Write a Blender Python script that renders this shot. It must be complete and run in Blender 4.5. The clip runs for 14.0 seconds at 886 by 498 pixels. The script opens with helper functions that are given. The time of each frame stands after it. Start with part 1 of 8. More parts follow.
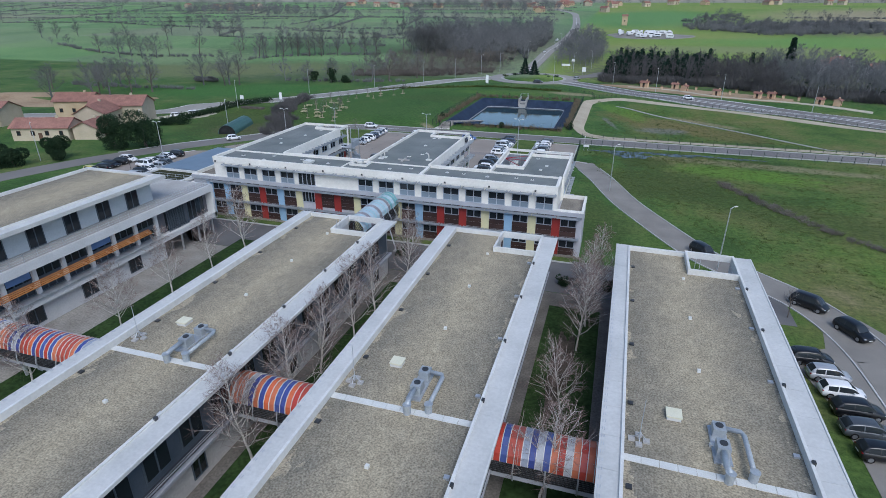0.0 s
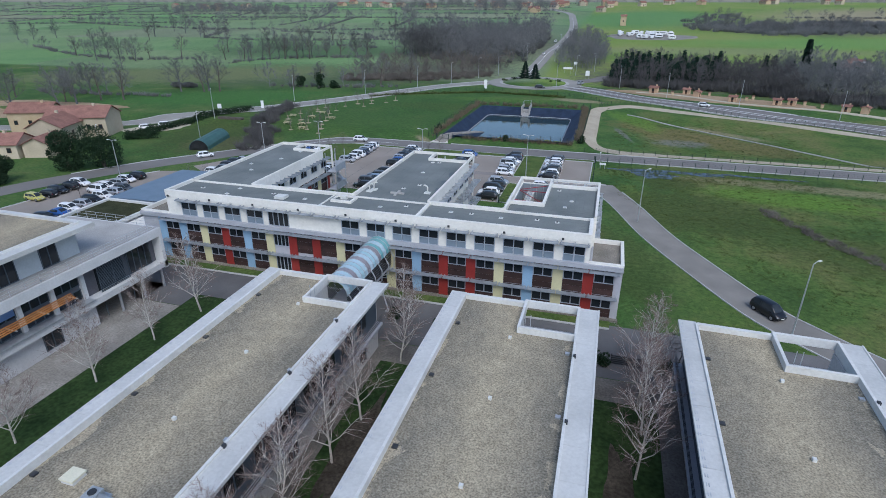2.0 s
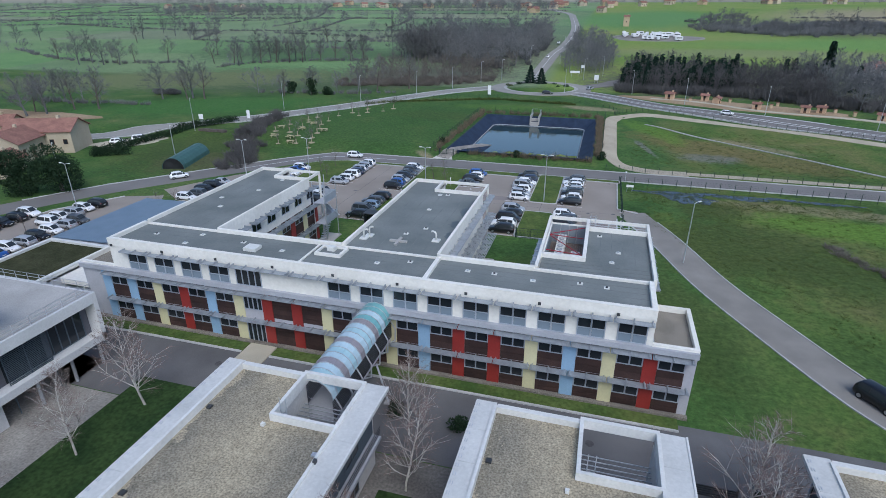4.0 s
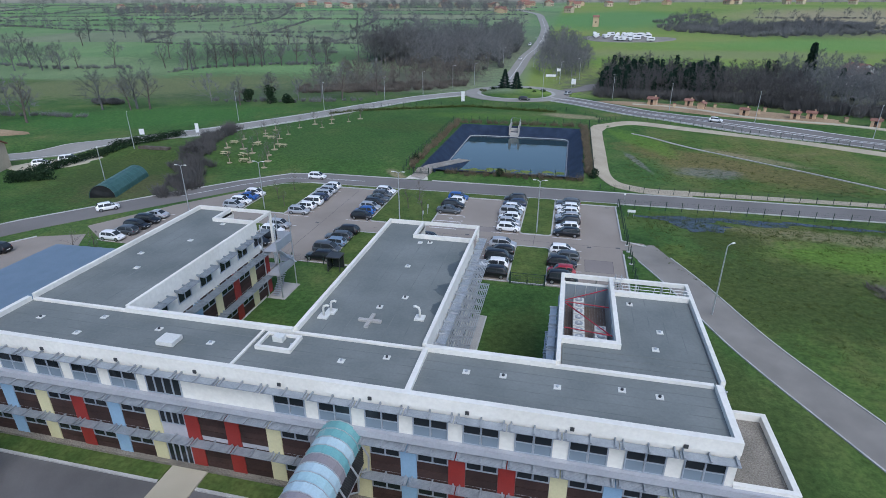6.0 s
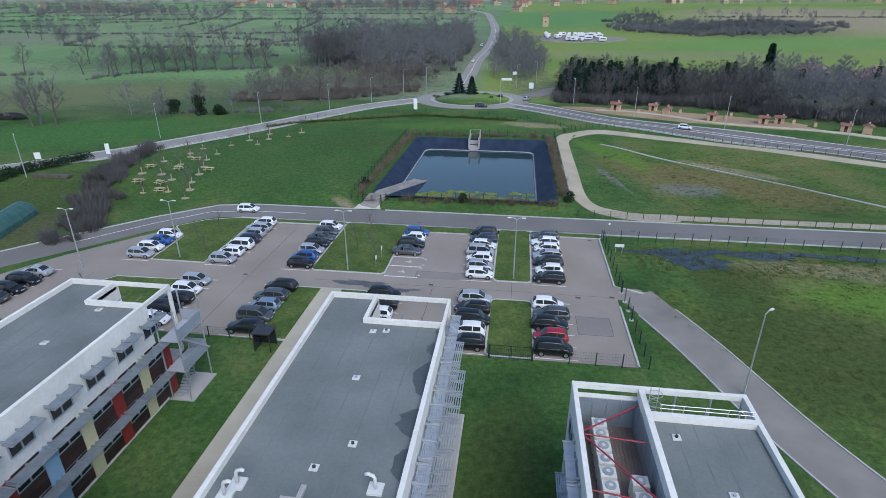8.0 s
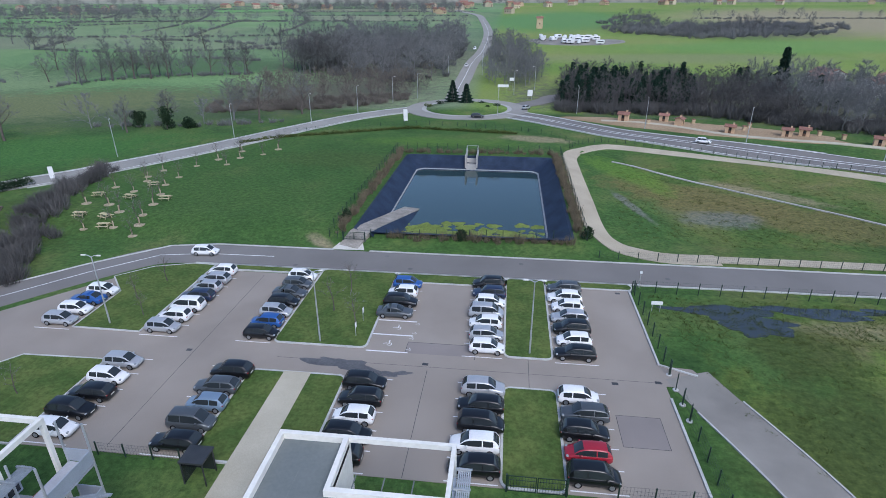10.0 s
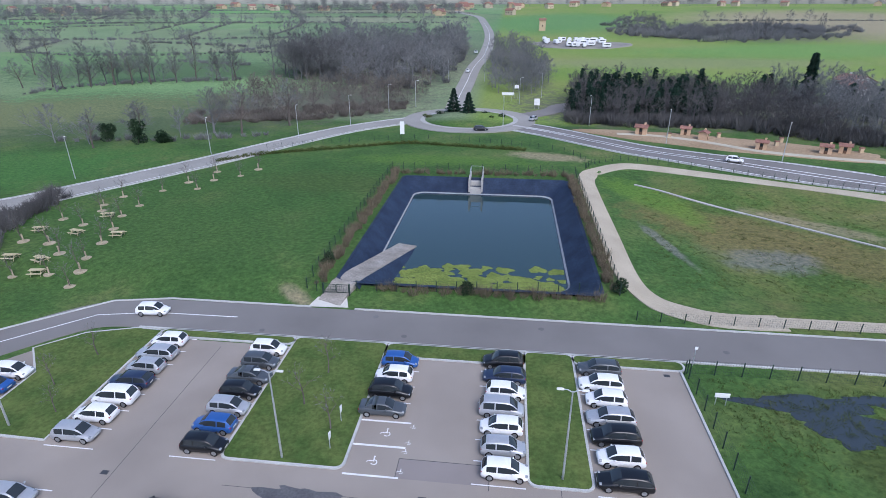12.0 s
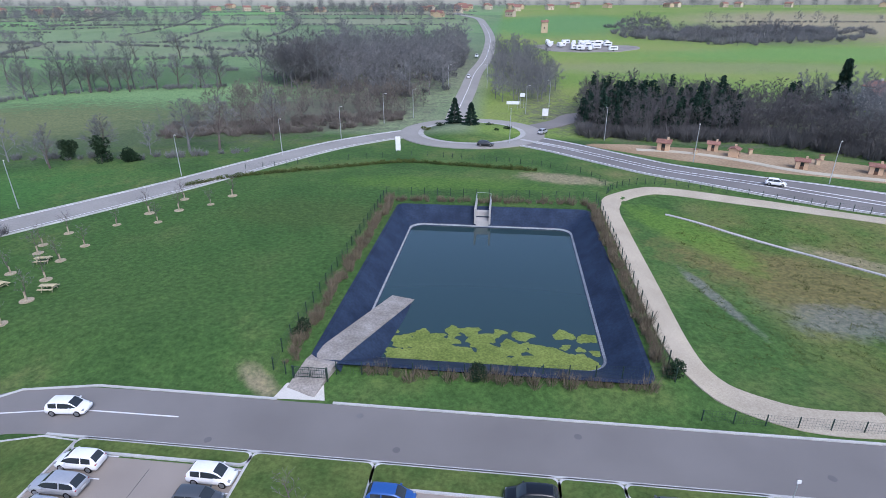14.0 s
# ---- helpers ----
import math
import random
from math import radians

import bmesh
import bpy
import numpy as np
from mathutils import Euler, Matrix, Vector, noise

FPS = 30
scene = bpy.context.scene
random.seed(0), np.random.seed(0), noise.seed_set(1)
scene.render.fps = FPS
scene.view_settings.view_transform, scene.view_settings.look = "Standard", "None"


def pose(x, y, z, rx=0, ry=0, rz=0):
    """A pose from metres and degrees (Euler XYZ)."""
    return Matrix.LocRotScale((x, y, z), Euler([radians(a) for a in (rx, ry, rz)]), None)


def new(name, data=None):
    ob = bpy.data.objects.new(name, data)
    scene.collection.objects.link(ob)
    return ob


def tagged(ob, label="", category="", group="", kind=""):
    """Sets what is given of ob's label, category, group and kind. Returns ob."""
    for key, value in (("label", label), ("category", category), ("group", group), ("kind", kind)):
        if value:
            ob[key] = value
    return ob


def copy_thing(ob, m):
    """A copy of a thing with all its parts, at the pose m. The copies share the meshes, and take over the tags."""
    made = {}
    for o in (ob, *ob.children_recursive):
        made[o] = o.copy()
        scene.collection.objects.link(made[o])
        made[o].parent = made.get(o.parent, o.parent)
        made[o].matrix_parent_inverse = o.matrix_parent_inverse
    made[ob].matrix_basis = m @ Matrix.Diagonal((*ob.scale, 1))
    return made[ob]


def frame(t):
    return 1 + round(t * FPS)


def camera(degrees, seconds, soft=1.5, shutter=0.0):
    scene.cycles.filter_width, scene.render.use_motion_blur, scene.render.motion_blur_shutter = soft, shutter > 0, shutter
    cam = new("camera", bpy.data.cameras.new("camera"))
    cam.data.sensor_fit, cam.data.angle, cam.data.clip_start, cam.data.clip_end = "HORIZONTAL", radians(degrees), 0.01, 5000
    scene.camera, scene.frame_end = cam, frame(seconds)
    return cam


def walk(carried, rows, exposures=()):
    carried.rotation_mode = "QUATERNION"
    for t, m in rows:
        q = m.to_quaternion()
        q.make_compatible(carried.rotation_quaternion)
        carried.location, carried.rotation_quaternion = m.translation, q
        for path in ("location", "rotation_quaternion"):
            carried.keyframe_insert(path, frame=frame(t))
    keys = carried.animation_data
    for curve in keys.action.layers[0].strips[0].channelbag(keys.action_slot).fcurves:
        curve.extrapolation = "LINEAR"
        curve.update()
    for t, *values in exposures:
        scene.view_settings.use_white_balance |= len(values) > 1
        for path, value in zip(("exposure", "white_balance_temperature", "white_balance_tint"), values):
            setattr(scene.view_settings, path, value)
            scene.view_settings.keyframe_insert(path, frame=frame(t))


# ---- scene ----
cam = camera(77.9, 14.0, soft=0.5)
METRES, EYE, TILT, LEAN, TURN = 113.47, 32.0, 0.0, 0.4, 16.9
ROWS = [
    (0.0, 0.0, 0.0, 0.0, 0.25, -23.95, -0.56),
    (0.5, -0.0026, 0.0371, -0.0001, 0.02, -23.96, -0.55),
    (1.0, -0.005, 0.074, -0.0001, -0.21, -23.93, -0.53),
    (1.5, -0.0078, 0.1106, 0.0004, -0.35, -23.93, -0.53),
    (2.0, -0.0103, 0.1468, 0.0006, -0.48, -23.95, -0.51),
    (2.5, -0.0134, 0.1823, 0.001, -0.58, -23.95, -0.51),
    (3.0, -0.0169, 0.217, 0.001, -0.66, -23.93, -0.45),
    (5.5, -0.0298, 0.3858, 0.0024, -2.59, -23.91, -0.38),
    (6.0, -0.0307, 0.4199, 0.0029, -4.17, -23.89, -0.4),
    (6.5, -0.0301, 0.455, 0.0034, -5.8, -23.9, -0.37),
    (7.0, -0.0283, 0.4912, 0.0038, -7.42, -23.93, -0.37),
    (7.5, -0.0253, 0.5279, 0.0051, -8.61, -23.94, -0.36),
    (8.0, -0.022, 0.5652, 0.0056, -9.28, -23.94, -0.38),
    (10.5, 0.003, 0.7451, 0.0069, -10.24, -23.8, -0.32),
    (11.0, 0.0085, 0.7796, 0.0076, -10.25, -23.8, -0.35),
    (11.5, 0.0141, 0.8145, 0.0085, -10.29, -23.75, -0.36),
    (12.0, 0.02, 0.8499, 0.0092, -10.28, -23.72, -0.38),
    (12.5, 0.0252, 0.8854, 0.01, -10.35, -23.7, -0.37),
    (13.0, 0.0306, 0.9215, 0.0102, -10.4, -23.68, -0.35),
    (13.5, 0.036, 0.9574, 0.0106, -10.41, -23.62, -0.36),
    (14.0, 0.0413, 0.9937, 0.0114, -10.47, -23.61, -0.34),
]
walk(cam, [(t, pose(0, 0, EYE, TILT, LEAN, TURN) @ pose(METRES * x, METRES * y, METRES * z, 90 + pitch, roll, yaw)) for t, x, y, z, yaw, pitch, roll in ROWS],
     [(0.0, 0.3, 5700, 9), (8.0, 0.36, 5700, 9), (10.5, 0.54, 5700, 12), (14.0, 0.8, 5700, 17)])

# ---- light ----
world = bpy.data.worlds.new("overcast")
scene.world = world
world.use_nodes = True
wn = world.node_tree.nodes
sky = wn.new("ShaderNodeTexSky")
sky.sky_type = "NISHITA"
sky.sun_disc = False
sky.sun_elevation, sky.sun_rotation = radians(48), radians(150)
sky.air_density, sky.dust_density, sky.ozone_density = 1.0, 2.0, 1.0
bg = wn["Background"]
bg.inputs["Strength"].default_value = 0.13
world.node_tree.links.new(sky.outputs[0], bg.inputs["Color"])
sun_data = bpy.data.lights.new("sun", "SUN")
sun_data.energy, sun_data.angle, sun_data.color = 1.3, radians(36), (1.0, 0.965, 0.91)
sun = new("sun", sun_data)
sun.rotation_euler = (radians(42), 0, radians(30))


# ---- materials ----
def rgb(v):
    return (*v, 1.0)


def surface(name, a, b, scale=1.0, fine=30.0, rough=0.8, bump=0.2, metal=0.0, grain=0.35, vary=0.0, coat=0.0, dist=0.02):
    """Two colours mixed by coarse noise, dulled by fine grain, with a fine bump."""
    m = bpy.data.materials.new(name)
    m.use_nodes = True
    nt, nd = m.node_tree, m.node_tree.nodes
    bs = nd["Principled BSDF"]
    tc = nd.new("ShaderNodeTexCoord")
    geo = nd.new("ShaderNodeNewGeometry")
    n1, n2 = nd.new("ShaderNodeTexNoise"), nd.new("ShaderNodeTexNoise")
    n1.inputs["Scale"].default_value, n2.inputs["Scale"].default_value = scale, fine
    n1.inputs["Detail"].default_value, n2.inputs["Detail"].default_value = 5, 3
    for n in (n1, n2):
        nt.links.new(geo.outputs["Position"], n.inputs["Vector"])
    ramp = nd.new("ShaderNodeMapRange")
    ramp.inputs["From Min"].default_value, ramp.inputs["From Max"].default_value = 0.3, 0.7
    nt.links.new(n1.outputs["Fac"], ramp.inputs["Value"])
    mix = nd.new("ShaderNodeMix")
    mix.data_type = "RGBA"
    mix.inputs["A"].default_value, mix.inputs["B"].default_value = rgb(a), rgb(b)
    nt.links.new(ramp.outputs["Result"], mix.inputs["Factor"])
    val = nd.new("ShaderNodeMapRange")
    val.inputs["From Min"].default_value, val.inputs["From Max"].default_value = 0.25, 0.75
    val.inputs["To Min"].default_value, val.inputs["To Max"].default_value = 1 - grain, 1 + grain
    nt.links.new(n2.outputs["Fac"], val.inputs["Value"])
    hsv = nd.new("ShaderNodeHueSaturation")
    nt.links.new(mix.outputs["Result"], hsv.inputs["Color"])
    if vary:
        oi = nd.new("ShaderNodeObjectInfo")
        vr = nd.new("ShaderNodeMapRange")
        vr.inputs["To Min"].default_value, vr.inputs["To Max"].default_value = 1 - vary, 1 + vary
        nt.links.new(oi.outputs["Random"], vr.inputs["Value"])
        mu = nd.new("ShaderNodeMath")
        mu.operation = "MULTIPLY"
        nt.links.new(vr.outputs["Result"], mu.inputs[0])
        nt.links.new(val.outputs["Result"], mu.inputs[1])
        nt.links.new(mu.outputs[0], hsv.inputs["Value"])
    else:
        nt.links.new(val.outputs["Result"], hsv.inputs["Value"])
    nt.links.new(hsv.outputs["Color"], bs.inputs["Base Color"])
    bs.inputs["Roughness"].default_value, bs.inputs["Metallic"].default_value = rough, metal
    bs.inputs["Coat Weight"].default_value = coat
    bs.inputs["Specular IOR Level"].default_value = 0.12 if rough >= 0.8 else 0.3 if rough >= 0.6 else 0.5
    if bump:
        bp = nd.new("ShaderNodeBump")
        bp.inputs["Strength"].default_value, bp.inputs["Distance"].default_value = bump, dist
        nt.links.new(n2.outputs["Fac"], bp.inputs["Height"])
        nt.links.new(bp.outputs["Normal"], bs.inputs["Normal"])
    return m


def glass_mat(name, tint, rough=0.06, alpha=1.0):
    m = bpy.data.materials.new(name)
    m.use_nodes = True
    bs = m.node_tree.nodes["Principled BSDF"]
    bs.inputs["Base Color"].default_value = rgb(tint)
    bs.inputs["Roughness"].default_value = rough
    bs.inputs["IOR"].default_value = 1.5
    bs.inputs["Alpha"].default_value = alpha
    return m


DRY, WET, LUSH, EARTH, DULL = (0.16, 0.14, 0.055), (0.17, 0.175, 0.15), (0.11, 0.2, 0.03), (0.3, 0.25, 0.16), (0.06, 0.085, 0.024)
WOODFLOOR = (0.12, 0.12, 0.09)
SPOTS = [(1.5, 112, 4.0, 13, 10, (0.12, 0.16, 0.035), 0.75), (20, 690, 75, 150, -12, (0.115, 0.24, 0.085), 0.85), (305, 690, 170, 210, -10, (0.3, 0.26, 0.165), 0.95), (60, 390, 90, 20, 5, (0.23, 0.24, 0.125), 0.6), (150, 450, 110, 35, 8, (0.14, 0.27, 0.075), 0.7), (-160, 256, 85, 40, 8, (0.08, 0.112, 0.054), 0.9), (-190, 345, 80, 30, 8, (0.08, 0.135, 0.06), 0.85), (-92, 286, 40, 30, 25, WOODFLOOR, 0.9), (-88, 395, 48, 95, 0, WOODFLOOR, 0.9), (-22, 372, 12, 78, 4, WOODFLOOR, 0.8), (20, 285, 40, 30, 0, WOODFLOOR, 0.95), (105, 262, 85, 34, -20, WOODFLOOR, 0.95), (140, 572, 80, 75, 10, WOODFLOOR, 0.9), (-142, 190, 44, 18, 27, (0.058, 0.145, 0.034), 0.85), (-205, 245, 80, 32, 25, (0.17, 0.19, 0.085), 0.75), (12, 182, 18, 9, -30, DRY, 0.85), (28, 172, 16, 8, -30, DRY, 0.8), (-1.2, 174, 1.0, 8, 15, WET, 0.8), (14, 171, 7, 4.5, 10, WET, 0.75), (27, 187, 12, 2.5, -35, EARTH, 0.6), (2, 196, 5, 14, 30, LUSH, 0.7), (26, 124, 16, 5, -6, LUSH, 0.9),
         (34, 132, 26, 2.5, -4, EARTH, 0.55), (10, 112, 14, 12, 0, DULL, 0.8), (30, 100, 20, 9, -30, DULL, 0.6), (-16, 220, 9, 3.5, -15, EARTH, 0.75), (-51, 150.5, 3.5, 1.2, -40, EARTH, 0.8), (-66, 186, 42, 36, 10, (0.05, 0.108, 0.027), 0.7), (-80, 160, 24, 14, 20, (0.06, 0.115, 0.03), 0.6), (-60, 195, 16, 8, 0, DULL, 0.4), (-1, 88, 5, 14, 12, DULL, 0.6), (-20.5, 92, 3.5, 9, 0, DULL, 0.7), (8, 128, 6, 5, 0, DULL, 0.8), (-40, 214, 20, 5, 0, LUSH, 0.4), (44, 78, 16, 10, -30, LUSH, 0.4), (-106, 140, 17, 22, 20, DULL, 0.75), (-100, 131, 8, 9, 20, (0.12, 0.105, 0.06), 0.5)]


PARCEL, BEND_U, BEND_V = (118.0, 82.0), (130.0, 34.0, 0.22), (170.0, 26.0, -0.08)


def land_mat():
    """Lawns near the site, a patchwork of meadows far off."""
    m = bpy.data.materials.new("land")
    m.use_nodes = True
    nt, nd = m.node_tree, m.node_tree.nodes
    L = nt.links.new
    bs = nd["Principled BSDF"]
    geo = nd.new("ShaderNodeNewGeometry")

    def noise_tex(scale, detail=5, rough=0.55):
        n = nd.new("ShaderNodeTexNoise")
        n.inputs["Scale"].default_value, n.inputs["Detail"].default_value, n.inputs["Roughness"].default_value = scale, detail, rough
        L(geo.outputs["Position"], n.inputs["Vector"])
        return n.outputs["Fac"]

    def ramp(src, stops):
        r = nd.new("ShaderNodeValToRGB")
        while len(r.color_ramp.elements) < len(stops):
            r.color_ramp.elements.new(0.5)
        for e, (p, c) in zip(r.color_ramp.elements, stops):
            e.position, e.color = p, rgb(c)
        L(src, r.inputs["Fac"])
        return r.outputs["Color"]

    def mixc(fac, a, b, mode="MIX"):
        x = nd.new("ShaderNodeMix")
        x.data_type, x.blend_type = "RGBA", mode
        if isinstance(fac, float):
            x.inputs["Factor"].default_value = fac
        else:
            L(fac, x.inputs["Factor"])
        L(a, x.inputs["A"])
        L(b, x.inputs["B"])
        return x.outputs["Result"]

    lawn = ramp(noise_tex(0.07, 7, 0.62), [(0.3, (0.037, 0.08, 0.022)), (0.47, (0.062, 0.124, 0.032)), (0.6, (0.094, 0.143, 0.042)), (0.75, (0.17, 0.17, 0.07))])
    xyz = nd.new("ShaderNodeSeparateXYZ")
    L(geo.outputs["Position"], xyz.inputs[0])

    def calc(op, *args):
        q = nd.new("ShaderNodeMath")
        q.operation = op
        for k, v in enumerate(args):
            if isinstance(v, (int, float)):
                q.inputs[k].default_value = v
            else:
                L(v, q.inputs[k])
        return q.outputs[0]
    # parcels of the far fields: the same bent grid as parcel_line() below
    px, py = xyz.outputs["X"], xyz.outputs["Y"]
    u = calc("FLOOR", calc("DIVIDE", calc("ADD", px, calc("MULTIPLY_ADD", calc("SINE", calc("DIVIDE", py, BEND_U[0])), BEND_U[1], calc("MULTIPLY", py, BEND_U[2]))), PARCEL[0]))
    v = calc("FLOOR", calc("DIVIDE", calc("ADD", py, calc("MULTIPLY_ADD", calc("SINE", calc("DIVIDE", px, BEND_V[0])), BEND_V[1], calc("MULTIPLY", px, BEND_V[2]))), PARCEL[1]))
    cell = nd.new("ShaderNodeCombineXYZ")
    L(u, cell.inputs[0])
    L(v, cell.inputs[1])
    dice = nd.new("ShaderNodeTexWhiteNoise")
    dice.noise_dimensions = "2D"
    L(cell.outputs[0], dice.inputs["Vector"])
    # parcel greens lifted pale and bluish: distance haze is put into their colour
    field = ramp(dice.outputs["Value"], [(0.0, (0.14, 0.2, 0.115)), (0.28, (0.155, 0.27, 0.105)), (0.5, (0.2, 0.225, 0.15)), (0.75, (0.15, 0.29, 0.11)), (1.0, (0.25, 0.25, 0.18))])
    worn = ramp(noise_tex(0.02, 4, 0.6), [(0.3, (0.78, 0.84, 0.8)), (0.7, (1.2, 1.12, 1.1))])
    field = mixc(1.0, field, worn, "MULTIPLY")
    hillside = ramp(noise_tex(0.012, 5, 0.6), [(0.35, (0.14, 0.225, 0.05)), (0.5, (0.185, 0.26, 0.062)), (0.68, (0.235, 0.255, 0.085))])
    slope = nd.new("ShaderNodeMapRange")
    slope.inputs["From Min"].default_value, slope.inputs["From Max"].default_value = -40, -34
    L(px, slope.inputs["Value"])
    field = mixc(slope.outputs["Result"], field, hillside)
    far = nd.new("ShaderNodeMapRange")
    far.inputs["From Min"].default_value, far.inputs["From Max"].default_value = 255, 262
    L(xyz.outputs["Y"], far.inputs["Value"])
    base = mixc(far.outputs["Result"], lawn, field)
    # the rough meadow and basin east of the lane
    east = nd.new("ShaderNodeMapRange")
    east.inputs["From Min"].default_value, east.inputs["From Max"].default_value = 2, 9
    L(xyz.outputs["X"], east.inputs["Value"])
    north = nd.new("ShaderNodeMapRange")
    north.inputs["From Min"].default_value, north.inputs["From Max"].default_value = 212, 208
    L(xyz.outputs["Y"], north.inputs["Value"])
    em = nd.new("ShaderNodeMath")
    em.operation = "MULTIPLY"
    L(east.outputs["Result"], em.inputs[0])
    L(north.outputs["Result"], em.inputs[1])
    rough_meadow = ramp(noise_tex(0.045, 7, 0.62), [(0.34, (0.048, 0.09, 0.024)), (0.47, (0.085, 0.14, 0.034)), (0.58, (0.135, 0.15, 0.05)), (0.72, (0.225, 0.195, 0.105))])
    base = mixc(em.outputs[0], base, rough_meadow)
    # worn, wet and lush spots with ragged edges
    ragged = noise_tex(0.35, 6, 0.65)
    for cx, cy, rx, ry, turn, colour, strength in SPOTS:
        mp = nd.new("ShaderNodeMapping")
        mp.vector_type = "TEXTURE"
        mp.inputs["Location"].default_value = (cx, cy, 0)
        mp.inputs["Rotation"].default_value = (0, 0, radians(turn))
        mp.inputs["Scale"].default_value = (rx, ry, 1000)
        L(geo.outputs["Position"], mp.inputs["Vector"])
        ln = nd.new("ShaderNodeVectorMath")
        ln.operation = "LENGTH"
        L(mp.outputs["Vector"], ln.inputs[0])
        ad = nd.new("ShaderNodeMath")
        ad.operation = "MULTIPLY_ADD"
        ad.inputs[1].default_value = 1.6
        L(ragged, ad.inputs[0])
        L(ln.outputs["Value"], ad.inputs[2])
        mr = nd.new("ShaderNodeMapRange")
        mr.inputs["From Min"].default_value, mr.inputs["From Max"].default_value = 2.0, 1.45
        mr.inputs["To Max"].default_value = strength
        L(ad.outputs[0], mr.inputs["Value"])
        rg = nd.new("ShaderNodeRGB")
        rg.outputs[0].default_value = rgb(colour)
        base = mixc(mr.outputs["Result"], base, rg.outputs[0])
    speck = ramp(noise_tex(1.5, 8, 0.78), [(0.3, (0.4, 0.46, 0.42)), (0.52, (1, 1, 1)), (0.74, (1.7, 1.55, 1.4))])
    base = mixc(1.0, base, speck, "MULTIPLY")
    L(base, bs.inputs["Base Color"])
    bs.inputs["Roughness"].default_value = 0.95
    bs.inputs["Specular IOR Level"].default_value = 0.15
    bp = nd.new("ShaderNodeBump")
    bp.inputs["Strength"].default_value, bp.inputs["Distance"].default_value = 0.6, 0.15
    L(noise_tex(3.0, 6, 0.7), bp.inputs["Height"])
    L(bp.outputs["Normal"], bs.inputs["Normal"])
    return m


LAND = land_mat()
LAWN = surface("worn_lawn", (0.056, 0.098, 0.025), (0.112, 0.145, 0.042), 0.35, 3.0, 0.95, 0.4, grain=0.3, dist=0.1)
ASPHALT = surface("asphalt", (0.2, 0.187, 0.168), (0.28, 0.263, 0.235), 0.2, 22, 0.9, 0.1, grain=0.09)
ROAD = surface("road_asphalt", (0.168, 0.159, 0.15), (0.212, 0.201, 0.19), 0.1, 22, 0.9, 0.1, grain=0.08)
CARPARK = surface("reddish_asphalt", (0.258, 0.227, 0.196), (0.315, 0.278, 0.241), 0.14, 22, 0.9, 0.1, grain=0.08)
DARKROAD = surface("old_asphalt", (0.115, 0.112, 0.112), (0.175, 0.17, 0.168), 0.18, 20, 0.9, 0.1, grain=0.1)
CONCRETE = surface("concrete", (0.36, 0.35, 0.33), (0.44, 0.43, 0.41), 0.4, 12, 0.85, 0.1, grain=0.15)
KERB = surface("kerb_concrete", (0.4, 0.4, 0.385), (0.52, 0.52, 0.5), 0.5, 14, 0.85, 0.1, grain=0.2)
SANDPATH = surface("sandy_path", (0.42, 0.38, 0.29), (0.5, 0.46, 0.36), 0.3, 14, 0.95, 0.1, grain=0.1)
PATHGREY = surface("stabilised_gravel", (0.37, 0.325, 0.245), (0.46, 0.405, 0.31), 0.2, 6, 0.95, 0.2, grain=0.18)
PAINT = surface("road_paint", (0.62, 0.62, 0.62), (0.75, 0.75, 0.75), 1.5, 20, 0.7, 0.0, grain=0.2)
WHITE = surface("white_render", (0.68, 0.662, 0.605), (0.78, 0.762, 0.705), 0.35, 3, 0.75, 0.03, grain=0.07)
COPING = surface("coping", (0.58, 0.575, 0.545), (0.69, 0.685, 0.65), 0.5, 5, 0.5, 0.03, grain=0.08)
CANOPY = surface("zinc_canopy", (0.5, 0.5, 0.475), (0.61, 0.605, 0.575), 0.3, 5, 0.55, 0.04, grain=0.08)
GREYWALL = surface("grey_cladding", (0.42, 0.42, 0.45), (0.48, 0.48, 0.51), 0.5, 6, 0.6, 0.03, grain=0.06)
LWALL = surface("pale_panel", (0.55, 0.55, 0.54), (0.64, 0.64, 0.63), 0.4, 6, 0.6, 0.03, grain=0.07)
LEDGE = surface("ledge_metal", (0.36, 0.37, 0.4), (0.42, 0.43, 0.46), 0.6, 8, 0.5, 0.03, grain=0.08)
MEMBRANE = surface("roof_membrane", (0.142, 0.159, 0.155), (0.21, 0.226, 0.217), 0.22, 5, 0.8, 0.06, grain=0.07)


